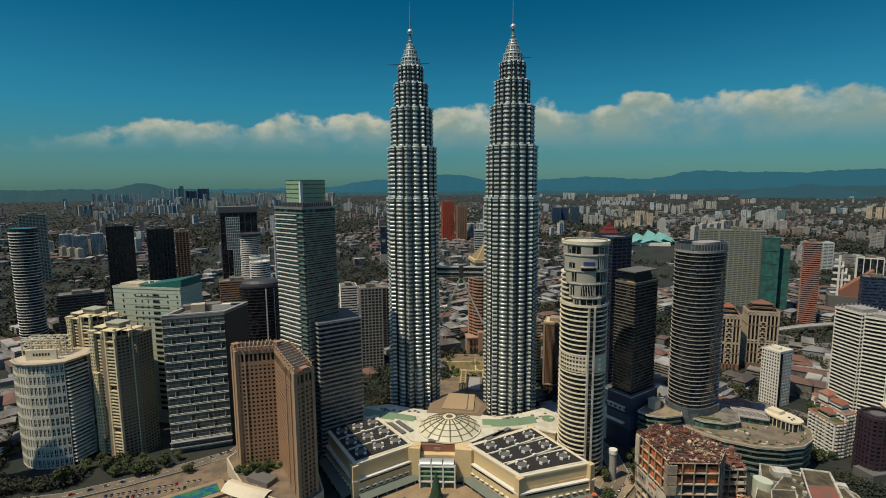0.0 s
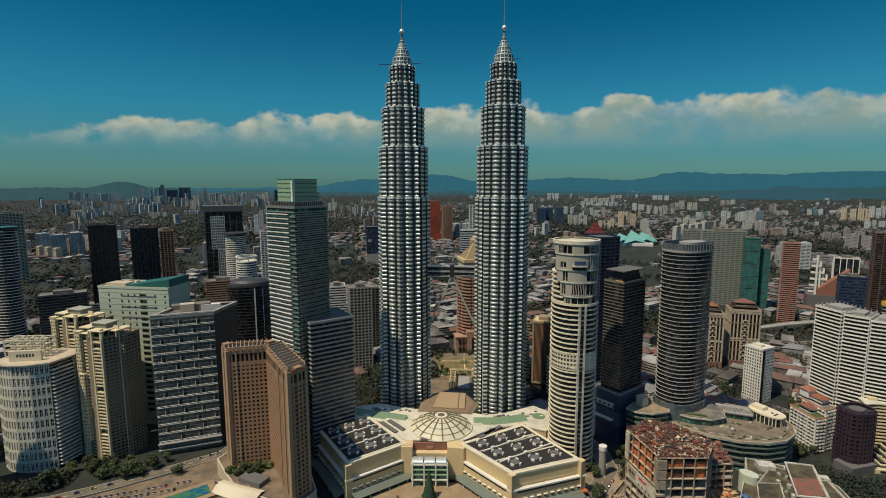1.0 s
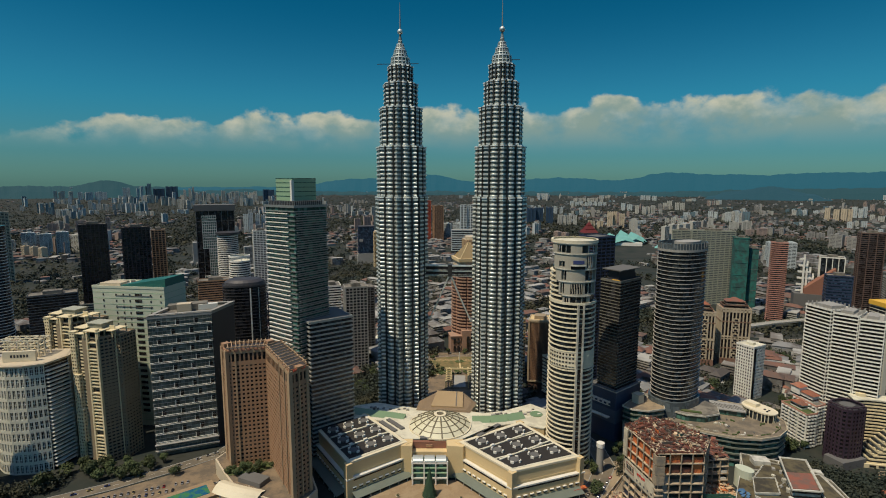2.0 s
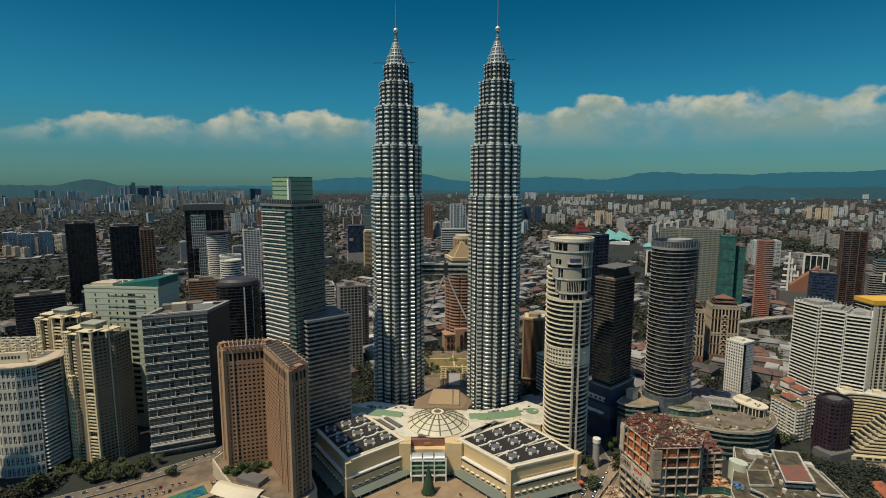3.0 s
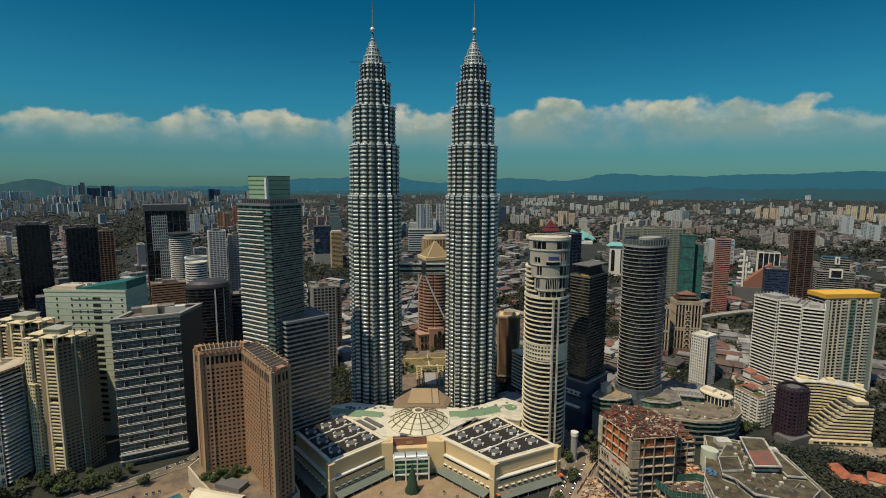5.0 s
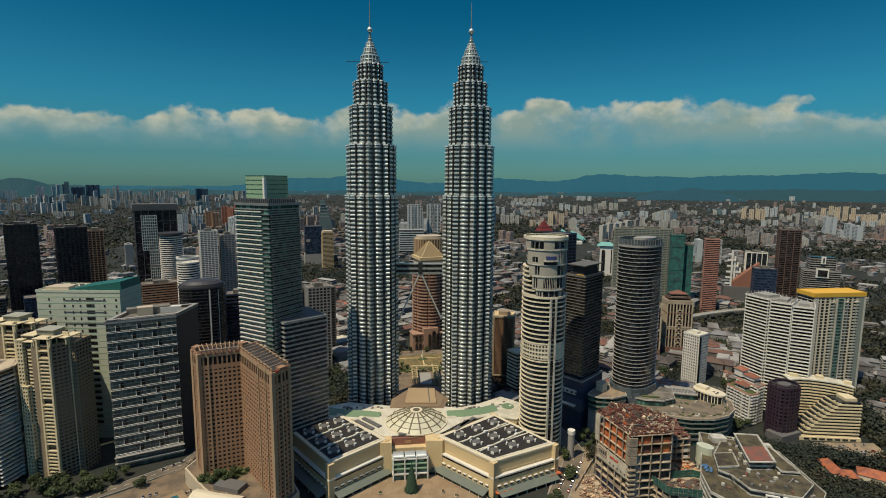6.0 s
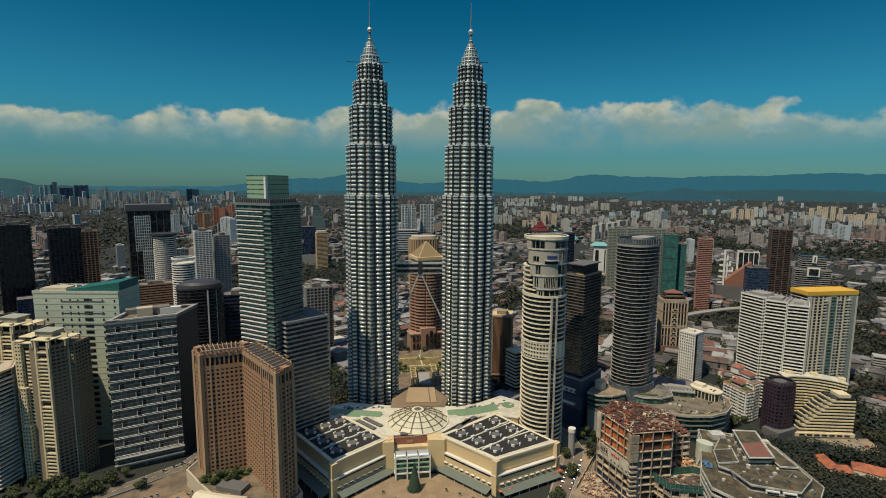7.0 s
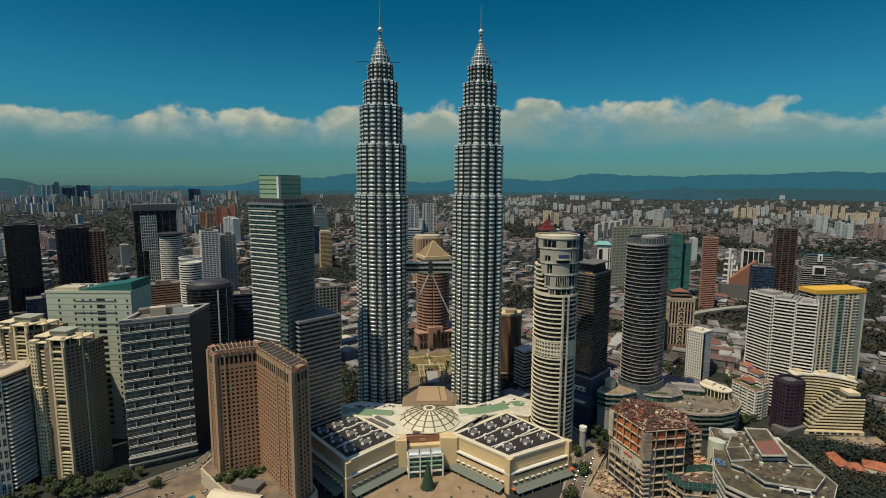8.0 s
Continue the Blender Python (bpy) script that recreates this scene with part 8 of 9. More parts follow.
def tree_meshes():
    rng = random.Random(21)
    out = []
    for k in range(5):
        r, h, lift = rng.uniform(4.5, 6.5), rng.uniform(5, 8), rng.uniform(2.5, 4)
        crown = mesh(*crown_data(rng, r, h, 560, lift, 0.5), LEAF)
        trunk = [rings([[(0.45 * s * math.cos(2 * math.pi * i / 7), 0.45 * s * math.sin(2 * math.pi * i / 7), z) for i in range(7)] for z, s in ((0, 1.3), (lift, 0.8), (lift + h * 0.5, 0.3))])]
        for b in range(4):
            a = b * 1.57 + rng.random()
            e = Vector((math.cos(a) * r * 0.5, math.sin(a) * r * 0.5, lift + h * 0.5))
            p = Vector((0, 0, lift * 0.9))
            trunk.append(rings([[(q.x + w * math.cos(2 * math.pi * i / 5), q.y + w * math.sin(2 * math.pi * i / 5), q.z) for i in range(5)] for q, w in ((p, 0.25), (e, 0.08))]))
        out.append((crown, joined(trunk, BARK)))
    return out


TREES = tree_meshes()
TREE_PROTOS = []
rng_city = random.Random(33)


def plant_tree(x, y, s=1.0, z=None, k=None):
    k = rng_city.randrange(5) if k is None else k
    if len(TREE_PROTOS) < 5:
        for crown, trunk in TREES:
            t = thing("tree", "broad green street tree with an uneven crown", "tree", (0, 0, -900), "street trees")
            part("crown", crown, t)
            part("trunk", trunk, t)
            TREE_PROTOS.append(t)
    p = TREE_PROTOS[k]
    z = land(x, y) if z is None else z
    m = pose(x, y, z, 0, 0, rng_city.uniform(0, 360)) @ Matrix.Diagonal((s, s, s * rng_city.uniform(0.85, 1.2), 1))
    if p.location.z < -800:
        p.matrix_basis = m
        return
    made = copy_thing(p, Matrix())
    made.matrix_basis = m


BUILT = [  # ground taken by the large things: x, y, radius
    (10, 440, 130), (-25, 564, 40), (81, 547, 40), (28, 620, 48), (-125, 490, 55), (-92, 490, 45), (-140, 425, 52), (-238, 515, 48), (-318, 570, 60), (-318, 490, 42), (-362, 520, 40), (-375, 485, 48),
    (133, 452, 36), (204, 508, 36), (222, 480, 24), (203, 575, 30), (262, 494, 40), (285, 470, 85), (195, 372, 50), (230, 388, 36), (268, 318, 66), (418, 580, 32), (430, 502, 26), (440, 484, 26), (450, 470, 26), (537, 525, 46), (398, 432, 32), (444, 425, 42), (455, 440, 35),
    (400, 484, 34), (420, 704, 32), (466, 706, 36), (80, 806, 48), (50, 660, 40), (58, 728, 48), (-10, 640, 30), (-260, 430, 70), (-205, 418, 36), (-676, 880, 36), (-400, 1104, 26), (-317, 916, 22), (-452, 1182, 50), (-230, 660, 32), (808, 786, 52), (1028, 1220, 46), (845, 1930, 120), (560, 1320, 90), (660, 1520, 90), (760, 1740, 90), (214, 334, 30), (389, 356, 17), (418, 340, 17), (440, 388, 14), (460, 388, 14)]
BUILT += [(155, 638, 26), (-155, 1715, 45), (-106, 1612, 28), (-127, 2150, 40), (171, 1352, 50), (200, 1960, 60), (710, 1362, 34)]
BUILT += [(x, y, max(w, d) * 0.62) for _, _, x, y, w, d, *_ in MIDDLE]
STREETS = [[(540, 832), (660, 868), (790, 886), (940, 862)], [(96, 340), (128, 384), (150, 412), (168, 440), (170, 470), (160, 510), (158, 560), (176, 700), (210, 900)], [(-460, 392), (-330, 416), (-285, 437), (-245, 461), (-208, 486), (-188, 530), (-172, 660), (-190, 900)], [(-700, 640), (-400, 670), (-170, 690), (-20, 745), (140, 758), (420, 790), (800, 800)]]


def free(x, y, r):
    if y > 2060:
        return True
    if any((x - a) ** 2 + (y - b) ** 2 < (r + c) ** 2 for a, b, c in BUILT):
        return False
    p = Vector((x, y))
    for line in STREETS:
        for a, b in zip(line, line[1:]):
            a, b = Vector(a), Vector(b)
            d = b - a
            u = max(0, min(1, (p - a).dot(d) / d.length_squared))
            if (p - a - d * u).length < 10 + r:
                return False
    return True


def green(x, y):
    """How wooded the land is, 0 to 1."""
    n = noise.noise((x / 330, y / 420, 2.0)) + 0.5 * noise.noise((x / 120, y / 150, 7.0))
    bias = 0.22 if x < -250 and y > 1000 else (-0.12 if x < -250 and y > 620 else -0.04 if abs(x - 150) < 450 and y < 2200 else 0.06)
    if 285 < x < 420 and 515 < y < 690:
        bias += 0.22
    if inside([(404, 396), (440, 362), (474, 376), (482, 398), (420, 412)], x, y):
        return 0.3
    if 480 < x < 1100 and y < 900:
        bias += 0.25
    if x > 310 and y < 425:
        return 1.0
    return max(0, min(1, 0.5 + n + bias))


def house_data(rng, w, d, h, pitch):
    wall = prism_data(rect(0, 0, w, d), 0, h)
    o = 0.6
    a, b, z = w / 2 + o, d / 2 + o, h
    r = max(0.0, w / 2 - d / 2 * 0.9)
    v = [(-a, -b, z), (a, -b, z), (a, b, z), (-a, b, z), (-r, 0, z + pitch), (r, 0, z + pitch)]
    f = [(0, 1, 5, 4), (1, 2, 5), (2, 3, 4, 5), (3, 0, 4), (3, 2, 1, 0)]
    return wall, (v, f)


def slab_block(rng, w, d, h, fh):
    """A far block: dark core and one pale slab a storey."""
    core = prism_data(rect(0, 0, w - 1.2, d - 1.2), 0, h)
    n = max(2, int(h / fh))
    slabs = [box_data(0, 0, k * h / n + 0.9, w, d, h / n * 0.55) for k in range(n)]
    slabs.append(box_data(0, 0, h - 0.4, w + 0.3, d + 0.3, 1.8))
    slabs.append(box_data(w * 0.12, 0, h, w * 0.3, d * 0.5, 4.5))
    for s in (-0.5, 0.5) if w < 26 else (-0.5, -0.17, 0.17, 0.5):
        slabs.append(box_data(s * w, 0, 0, 1.4, d + 0.8, h + 0.8))
    return core, slabs


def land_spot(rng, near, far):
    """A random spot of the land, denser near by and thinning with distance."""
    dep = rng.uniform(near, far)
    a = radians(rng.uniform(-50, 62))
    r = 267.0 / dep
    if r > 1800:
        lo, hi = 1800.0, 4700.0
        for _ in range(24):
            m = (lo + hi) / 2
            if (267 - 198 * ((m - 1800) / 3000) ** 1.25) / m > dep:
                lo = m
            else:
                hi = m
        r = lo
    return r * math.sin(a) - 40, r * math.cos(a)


def far_city():
    rng = random.Random(42)
    walls = [WHITE, CREAM, BEIGE, GREY]
    # single houses near, joined ones farther off
    kinds = []
    for k in range(8):
        w, d, h = rng.uniform(13, 24), rng.uniform(10, 14), rng.uniform(4.5, 8.5)
        wall, roof = house_data(rng, w, d, h, rng.uniform(2.4, 4.2))
        kinds.append((mesh(*wall, walls[k % 4]), mesh(*roof, (TILE_RED, ROOF_GREY, RUST, ROOF_GREY, TILE_RED, ROOF_PALE, RUST, GREY)[k])))
    protos = {}
    count = 0
    far_walls, far_roofs, pale_roofs = [], [], []
    for k in range(16000):
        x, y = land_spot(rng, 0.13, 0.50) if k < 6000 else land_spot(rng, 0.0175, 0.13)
        if y < 330 or not free(x, y, 11):
            continue
        if green(x, y) > 0.52 + 0.3 * rng.random():
            continue
        r = math.hypot(x, y)
        turn = 32 + 90 * rng.randrange(2) + rng.uniform(-8, 8) + 40 * noise.noise((x / 500, y / 500, 1))
        if r < 1150 and count < 180:
            j = rng.randrange(8)
            if j not in protos:
                t = thing("house", "low house with a hipped roof" if j != 5 else "low house with a pale hipped roof", "house", (x, y, 0), "low houses")
                part("wall", kinds[j][0], t)
                part("roof", kinds[j][1], t)
                t.rotation_euler = (0, 0, radians(turn))
                protos[j] = t
            else:
                copy_thing(protos[j], pose(x, y, 0, 0, 0, turn))
            count += 1
        else:
            s = shrink(x, y) * rng.uniform(0.8, 1.7)
            wall, roof = house_data(rng, rng.uniform(12, 26), rng.uniform(9, 15), rng.uniform(4.5, 12), rng.uniform(1.2, 3.5))
            c, sn, z = math.cos(radians(turn)) * s, math.sin(radians(turn)) * s, land(x, y)
            for data, store in ((wall, far_walls), (roof, rng.choice((far_roofs, pale_roofs, pale_roofs)))):
                store.append(([(x + c * a - sn * b, y + sn * a + c * b, z - 1 + s * q) for a, b, q in data[0]], data[1]))
    stuff = thing("low_rise_city", "sprawl of low pale houses with red and grey roofs", "houses", (0, 0, 0), kind="stuff")
    # walls and grey roofs carry some distance haze as a cooler base colour
    part("walls", joined(far_walls, mat("house_walls", (0.27, 0.28, 0.275), 0.85, 0, 0.2, 4, 0.02, 0, second=(0.13, 0.125, 0.115))), stuff)
    part("red_roofs", joined(far_roofs, FAR_ROOF), stuff)
    part("pale_roofs", joined(pale_roofs, mat("mixed_roofs", (0.20, 0.205, 0.20), 0.85, 0, 0.2, 4, 0.02, 0, second=(0.085, 0.075, 0.068))), stuff)
    # far high blocks, each a thing, on shared meshes
    kinds = []
    for k in range(12):
        w, d, h = rng.uniform(18, 46), rng.uniform(15, 24), rng.uniform(42, 96)
        core, slabs = slab_block(rng, w, d, h, 3.9)
        kinds.append((mesh(*core, GLASS_DARK), joined(slabs, (FAR_WHITE, FAR_CREAM, BEIGE, FAR_WHITE, GREY, FAR_CREAM, FAR_WHITE, FAR_PINK, GREY, BROWN, FAR_WHITE, FAR_CREAM)[k])))
    protos = {}

    def block(x, y, s, turn, j):
        z = land(x, y) - 2
        m = pose(x, y, z, 0, 0, turn) @ Matrix.Diagonal((s, s, s, 1))
        if j not in protos:
            t = thing("high_block", ("white", "cream", "beige", "white", "grey", "cream", "white", "beige", "grey", "brown", "white", "cream")[j] + " apartment block with slab storeys in the distance", "apartment block", (x, y, z), "far apartment blocks")
            part("core", kinds[j][0], t)
            tagged(part("facade", kinds[j][1], t), kind="stuff")
            protos[j] = t
            t.matrix_basis = m
        else:
            copy_thing(protos[j], Matrix()).matrix_basis = m

    far_cores, far_slabs = [], {}

    def joined_block(x, y, s, turn, j):
        """A block so far off that its storeys run together."""
        z = land(x, y) - 2
        w, d, h = rng.uniform(14, 40) * s, rng.uniform(12, 20) * s, rng.uniform(26, 74) * s
        far_cores.append(box_data(x, y, z, w * 0.96, d * 0.94, h, turn))
        store = far_slabs.setdefault(j % 4, [])
        k = max(3, int(h / (5.0 * max(s, 0.6))))
        for q in range(k):
            store.append(box_data(x, y, z + (q + 0.35) * h / k, w, d, h / k * 0.62, turn))
        c, sn = math.cos(radians(turn)), math.sin(radians(turn))
        for u in (-0.5, 0.0, 0.5):
            store.append(box_data(x + c * u * w, y + sn * u * w, z, 0.08 * w, d * 1.06, h * 1.02, turn))
        store.append(box_data(x, y, z + h, w * 0.35, d * 0.5, 4 * s, turn))

    n = 0
    for k in range(5000):
        if n > 430:
            break
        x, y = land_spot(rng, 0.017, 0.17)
        r = math.hypot(x, y)
        if r < 1250 or not free(x, y, 26) or green(x, y) > 0.86:
            continue
        if rng.random() > (0.085 if r < 2200 else 0.6):
            continue
        turn = rng.choice((28, 118, -20, 70)) + rng.uniform(-6, 6)
        j = rng.randrange(12)
        reps = rng.choice((1, 1, 2, 3, 5)) if r > 1900 else rng.choice((1, 1, 2))
        s = shrink(x, y) * rng.uniform(0.75, 1.25)
        a = radians(turn)
        for q in range(reps):
            at = (x + q * 52 * s * math.cos(a), y + q * 52 * s * math.sin(a))
            if r < 2300:
                block(*at, s * rng.uniform(0.92, 1.05), turn, j)
            else:
                joined_block(*at, s * rng.uniform(0.92, 1.05), turn, j)
            n += 1
    tone_store = {k: [] for k in range(7)}

    def named_block(x, y, w, h, turn, tone):
        z = land(x, y) - 2
        d = w * 0.7
        far_cores.append(box_data(x, y, z, w * 0.95, d * 0.95, h, turn))
        k = max(4, int(h / 5.5))
        for q in range(k):
            tone_store[tone].append(box_data(x, y, z + (q + 0.3) * h / k, w, d, h / k * 0.66, turn))
        c, sn = math.cos(radians(turn)), math.sin(radians(turn))
        for u in (-0.46, 0.0, 0.46):
            tone_store[tone].append(box_data(x + c * u * w, y + sn * u * w, z, 0.2 * w, d * 1.08, h * 1.03, turn))

    # rows of blocks that stand out: x, y, whole width, height, how many, tone
    for x, y, wide, high, many, tone in (
            (-2294, 3568, 103, 62, 4, 1), (-2382, 3820, 37, 66, 2, 0), (-2178, 3604, 83, 55, 3, 0), (-2099, 3634, 112, 63, 4, 0),
            (-1966, 3736, 57, 96, 3, 0), (-1896, 3755, 39, 97, 2, 0), (-1821, 3736, 50, 126, 2, 3), (-1765, 3856, 163, 92, 2, 4),
            (-1465, 3534, 54, 123, 3, 1), (-1416, 3662, 134, 82, 5, 1), (-1216, 3796, 249, 79, 8, 1), (1256, 3484, 245, 32, 8, 0),
            (1389, 3156, 69, 51, 2, 0), (1427, 2980, 113, 55, 4, 1), (1679, 3132, 119, 56, 4, 1), (1791, 3698, 110, 44, 3, 0),
            (837, 2655, 101, 58, 4, 1), (942, 2508, 82, 41, 4, 2), (1043, 2511, 89, 85, 3, 2), (717, 2752, 149, 97, 3, 4),
            (1374, 2529, 97, 37, 4, 1), (1666, 2671, 51, 44, 2, 0), (1770, 2579, 71, 56, 2, 3), (1052, 3946, 96, 53, 3, 0),
            (723, 3255, 35, 62, 1, 0), (2172, 2429, 115, 69, 4, 2), (2340, 2483, 71, 63, 3, 0), (2514, 2234, 133, 77, 5, 2),
            (2569, 2167, 81, 43, 3, 2), (2470, 1988, 107, 67, 5, 2), (2367, 2270, 236, 34, 9, 1), (1342, 3729, 212, 34, 7, 1),
            (3084, 3083, 43, 34, 1, 0),
            (-722, 2412, 100, 109, 4, 0), (-678, 2624, 71, 91, 2, 5), (-599, 2660, 92, 112, 3, 6), (-1036, 3885, 81, 91, 2, 4),
            (-928, 3487, 85, 46, 2, 3),
    ):
        view = math.atan2(x, y)
        for q in range(many):
            u = (q + 0.5) / many - 0.5
            bx, by = x + wide * u * math.cos(view), y - wide * u * math.sin(view) + rng.uniform(-20, 20)
            named_block(bx, by, wide / many * rng.uniform(0.62, 0.86), high * rng.uniform(0.78, 1.0), -math.degrees(view) + rng.uniform(-14, 14), tone)
    # the crowd of small blocks between them
    for k in range(150):
        a = radians(rng.uniform(-36, -9) if k < 80 else rng.uniform(4, 52))
        r = rng.uniform(3300, 4250) if k < 80 else rng.uniform(2700, 4300)
        high = rng.uniform(22, 62) if k < 80 else rng.uniform(10, 34)
        for q in range(rng.choice((1, 1, 2, 4))):
            named_block(r * math.sin(a) + q * 24, r * math.cos(a) + rng.uniform(-10, 10), rng.uniform(11, 20), high * rng.uniform(0.9, 1.05), rng.uniform(-25, 25) - math.degrees(a), rng.choice((0, 0, 1, 1, 3)))
    far = thing("far_city", "hazy crowd of pale apartment blocks in the far distance", "apartment blocks", (0, 0, 0), kind="stuff")
    part("cores", joined(far_cores, GREY_DARK), far)
    for j, store in far_slabs.items():
        part("storeys", joined(store, (FAR_WHITE, FAR_CREAM, GREY, FAR_PINK)[j]), far)
    tones = (FAR_WHITE, FAR_CREAM, mat("yellow_render", (0.50, 0.42, 0.30), 0.8), mat("blue_grey_cladding", (0.12, 0.19, 0.22), 0.5), mat("blue_cladding", (0.025, 0.055, 0.10), 0.5), BROWN, mat("orange_render", (0.40, 0.17, 0.10), 0.8))
    for k, store in tone_store.items():
        part("block_row", joined(store, tones[k]), far)
    # mid-rise shop rows
    datas, roofs = [], []
    for k in range(1150):
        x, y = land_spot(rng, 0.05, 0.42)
        if y < 500 or not free(x, y, 20) or green(x, y) > 0.7:
            continue
        s = shrink(x, y)
        w, d, h = rng.uniform(20, 55) * s, rng.uniform(12, 20) * s, rng.uniform(9, 24) * s
        turn = 32 + 90 * rng.randrange(2) + 40 * noise.noise((x / 500, y / 500, 1))
        z = land(x, y) - 1
        datas.append(box_data(x, y, z, w, d, h, turn))
        for q in range(int(h / 3.6 / s)):
            roofs.append(box_data(x, y, z + (q + 0.62) * 3.6 * s, w + 0.9, d + 0.9, 1.7 * s, turn))
        roofs.append(box_data(x, y, z + h - 0.3, w + 0.6, d + 0.6, 1.1, turn))
    shops = thing("shop_rows", "rows of mid-rise shop blocks with banded fronts", "shop blocks", (0, 0, 0), kind="stuff")
    part("cores", joined(datas, GLASS_DARK), shops)
    part("bands", joined(roofs, mat("shop_bands", (0.36, 0.36, 0.33), 0.85, 0, 0.2, 4, 0.012, 0, second=(0.17, 0.155, 0.135))), shops)


far_city()


def garden_houses():
    for (x, y), w, d, turn in (((388, 362), 24, 12, 70), ((390, 348), 16, 11, -20), ((418, 340), 34, 16, -48)):
        t = thing("villa", "low villa with a large orange tiled roof among trees", "house", (x, y, 0), "villas among trees")
        t.rotation_euler = (0, 0, radians(turn))
        wall, roof = house_data(None, w, d, 5.0, 5.0)
        part("wall", mesh(*wall, CREAM), t)
        part("roof", mesh(*roof, mat("orange_tiles", (0.38, 0.12, 0.05), 0.8, 0, 0.4, 8, 0.2, second=(0.27, 0.10, 0.06))), t)


garden_houses()


def woods():
    rng = random.Random(77)
    datas = []
    for k in range(60000):
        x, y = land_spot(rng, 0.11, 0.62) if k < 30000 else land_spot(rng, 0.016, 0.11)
        if y < 290 or green(x, y) < (0.40 if k < 30000 else 0.34) or not free(x, y, 5):
            continue
        s = shrink(x, y)
        r = math.hypot(x, y)
        n, leaf = (110, 0.45) if r < 620 else (36, 0.65) if r < 1000 else (26, 0.75) if r < 1900 else (5, 1.0)
        v, f = crown_data(rng, rng.uniform(6, 11) * s * (1 if r < 1000 else 1.35 if r < 1900 else 2.0), rng.uniform(5, 9) * s, n, 2 * s, leaf)
        z = land(x, y)
        datas.append(([(a + x, b + y, c + z) for a, b, c in v], f))
    t = thing("woodland", "dark green tree canopy between the houses", "trees", (0, 0, 0), kind="stuff")
    part("canopy", joined(datas, LEAF_DARK), t)
    # street trees
    for k in range(1500):
        x, y = rng.uniform(-420, 560), rng.uniform(360, 760)
        if not free(x, y, 4) or noise.noise((x / 60, y / 60, 4)) < 0.0:
            continue
        plant_tree(x, y, rng.uniform(0.8, 1.5))
        if len([o for o in scene.objects if o.name.startswith("tree")]) > 120:
            break
    for x, y in ((-236, 452), (142, 396), (150, 428), (146, 436), (150, 470), (184, 456), (190, 462), (196, 450), (204, 452), (146, 482), (182, 440), (118, 372), (112, 362), (-160, 428), (-152, 424), (-168, 440), (-140, 412), (-188, 470), (-270, 452), (372, 470), (380, 456), (366, 452), (420, 520), (400, 530), (384, 540), (372, 560), (360, 580), (440, 560), (-300, 462), (-292, 452), (-284, 466), (-276, 456), (-268, 470), (-308, 470), (-262, 462), (-288, 474), (-318, 462), (-326, 470), (-300, 446), (-280, 446), (-334, 458), (-256, 474), (-312, 454)):
        plant_tree(x, y, rng.uniform(0.7, 1.2))
    # small trees on the hotel's terrace and round the garden court
    for x, y in ((-168, 424), (-160, 428), (-152, 424), (-158, 420), (-174, 428), (-148, 430), (-166, 430), (-154, 432), (-142, 434), (-178, 426), (-170, 420)):
        plant_tree(x, y, rng.uniform(0.45, 0.75), z=15.4)
    for x, y in ((20, 690), (14, 676), (24, 704), (88, 684), (96, 700), (92, 670), (30, 694), (80, 694), (18, 742), (24, 756), (98, 752), (44, 766), (70, 768), (10, 720), (104, 724)):
        plant_tree(x, y, rng.uniform(0.5, 0.8), z=0.3)


woods()


def flyover():
    t = thing("flyover", "grey concrete flyover curving through the houses", "flyover", (700, 870, 0))
    line = [Vector(p) for p in ((540, 832), (600, 850), (660, 868), (720, 880), (790, 886), (860, 880), (940, 862))]
    for i, (p, q) in enumerate(zip(line, line[1:])):
        d, g = q - p, (p + q) / 2 - Vector((700, 870))
        turn = math.degrees(math.atan2(d.y, d.x))
        part("deck", box(d.length + 1.5, 13, 1.8, GREY), t, at=(g.x, g.y, 10 + 0.004 * i), rot=turn)
        n = Vector((-d.y, d.x)).normalized() * 6.3
        for s in (-1, 1):
            part("parapet", box(d.length + 1.0, 0.5, 1.2, ROOF_PALE), t, at=(g.x + s * n.x, g.y + s * n.y, 11.8), rot=turn)
        part("pier", box(2.4, 4.5, 10.1, GREY), t, at=(p.x - 700, p.y - 870, 0), rot=turn)


flyover()


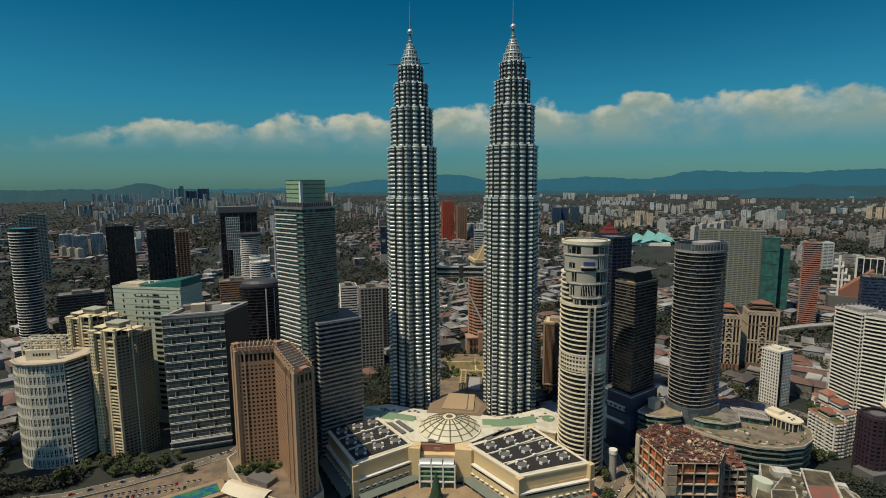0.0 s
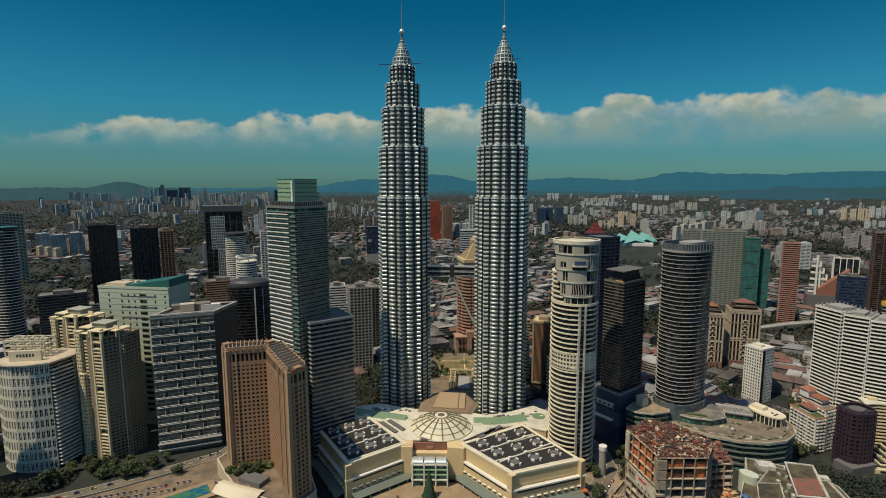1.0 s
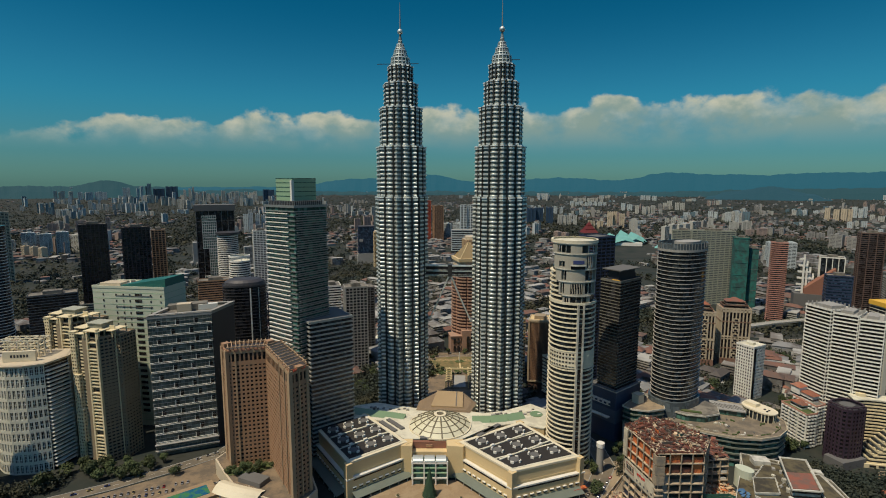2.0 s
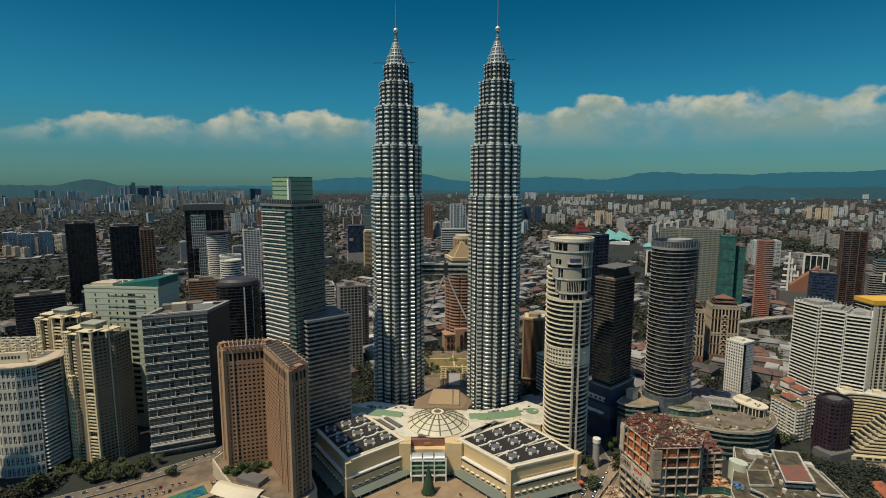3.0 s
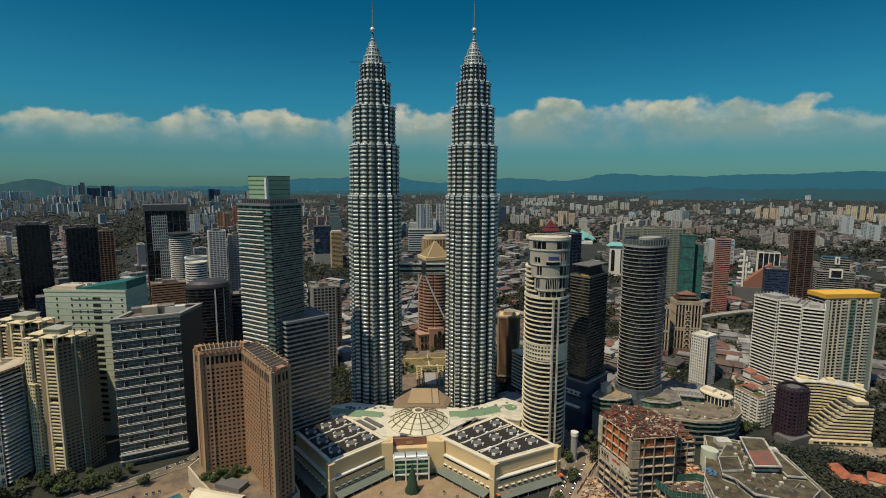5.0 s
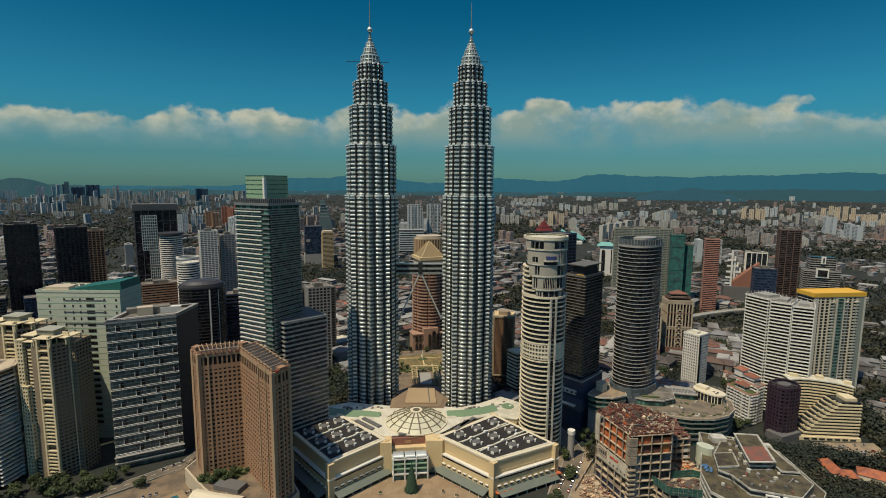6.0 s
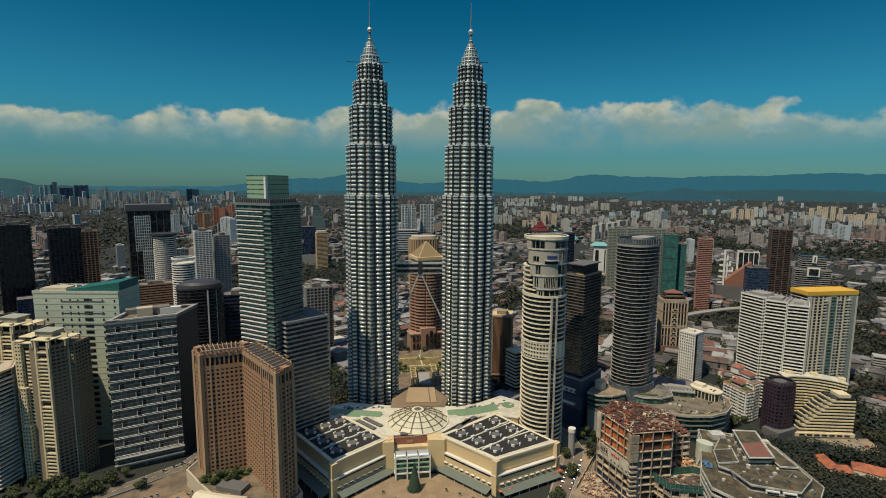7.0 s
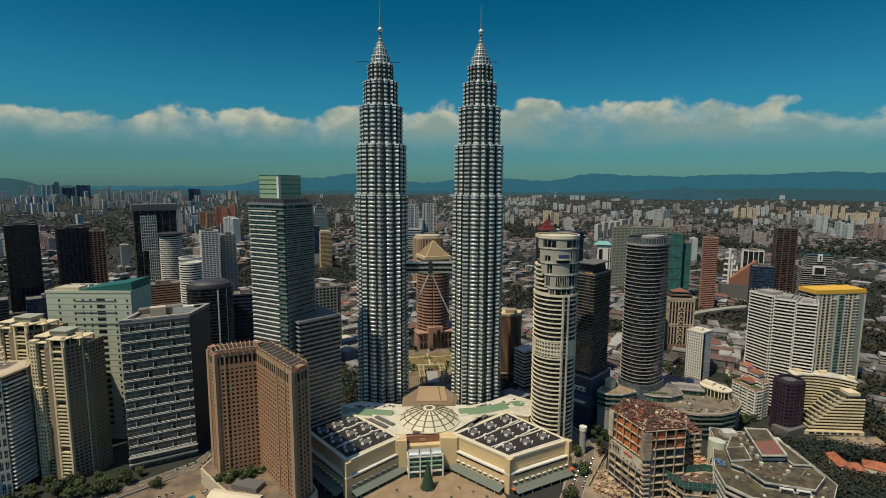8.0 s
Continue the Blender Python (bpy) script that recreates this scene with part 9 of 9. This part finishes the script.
def cars():
    rng = random.Random(5)
    body = [(-2.2, 0.35), (2.2, 0.35), (2.25, 0.75), (1.5, 0.95), (-1.9, 1.0), (-2.25, 0.8)]
    cabin = [(-1.75, 1.0), (0.95, 0.95), (0.35, 1.45), (-1.25, 1.48)]

    def side(profile, w):
        n = len(profile)
        v = [(x, -w, z) for x, z in profile] + [(x, w, z) for x, z in profile]
        return v, [(i, (i + 1) % n, n + (i + 1) % n, n + i) for i in range(n)] + [tuple(range(n - 1, -1, -1)), tuple(range(n, 2 * n))]

    wm = joined([rings([[(0.33 * math.cos(2 * math.pi * k / 12), y, 0.33 * math.sin(2 * math.pi * k / 12)) for k in range(12)] for y in (s - 0.1, s + 0.1)]) for s in (-0.8, 0.8)], RUBBER)
    cm = mesh(*side(cabin, 0.72), GLASS_BLACK)
    protos = []
    words = ("white", "black", "silver", "red", "dark blue", "yellow")
    for k, paint in enumerate(CAR_PAINT):
        c = thing("car", words[k] + " parked car with dark windows", "car", (-300 + 6 * k, 420, 0.3), "parked cars")
        part("body", mesh(*side(body, 0.86), paint), c)
        part("cabin", cm, c)
        for x in (-1.4, 1.4):
            part("wheelset", wm, c, at=(x, 0, 0.33))
        protos.append(c)
    rows = [((-318, 400), (-222, 428), 20), ((-290, 416), (-214, 440), 17), ((-208, 420), (-176, 452), 9), ((-322, 419), (-252, 456), 6), ((-238, 467), (-204, 494), 5), ((112, 366), (148, 412), 8), ((132, 378), (168, 424), 7), ((172, 476), (163, 545), 9), ((-183, 575), (-172, 640), 7), ((428, 384), (468, 384), 9), ((424, 398), (472, 396), 10)]
    first = list(protos)
    for p, q, n in rows:
        street = 100 < p[0] < 140
        p, q = Vector(p), Vector(q)
        d = q - p
        turn = math.degrees(math.atan2(d.y, d.x)) + (90 if n > 15 else 0)
        for k in range(n):
            if rng.random() < 0.15:
                continue
            g = p + d * ((k + rng.uniform(-0.15, 0.15)) / n)
            c = rng.choice((1, 1, 4, 3, 1) if street else (0, 0, 0, 1, 2, 2, 3, 4, 5))
            m = pose(g.x, g.y, 0.32, 0, 0, turn + rng.uniform(-4, 4))
            if protos[c] in first:
                first.remove(protos[c])
                protos[c].matrix_basis = m
            else:
                copy_thing(protos[c], m)


cars()
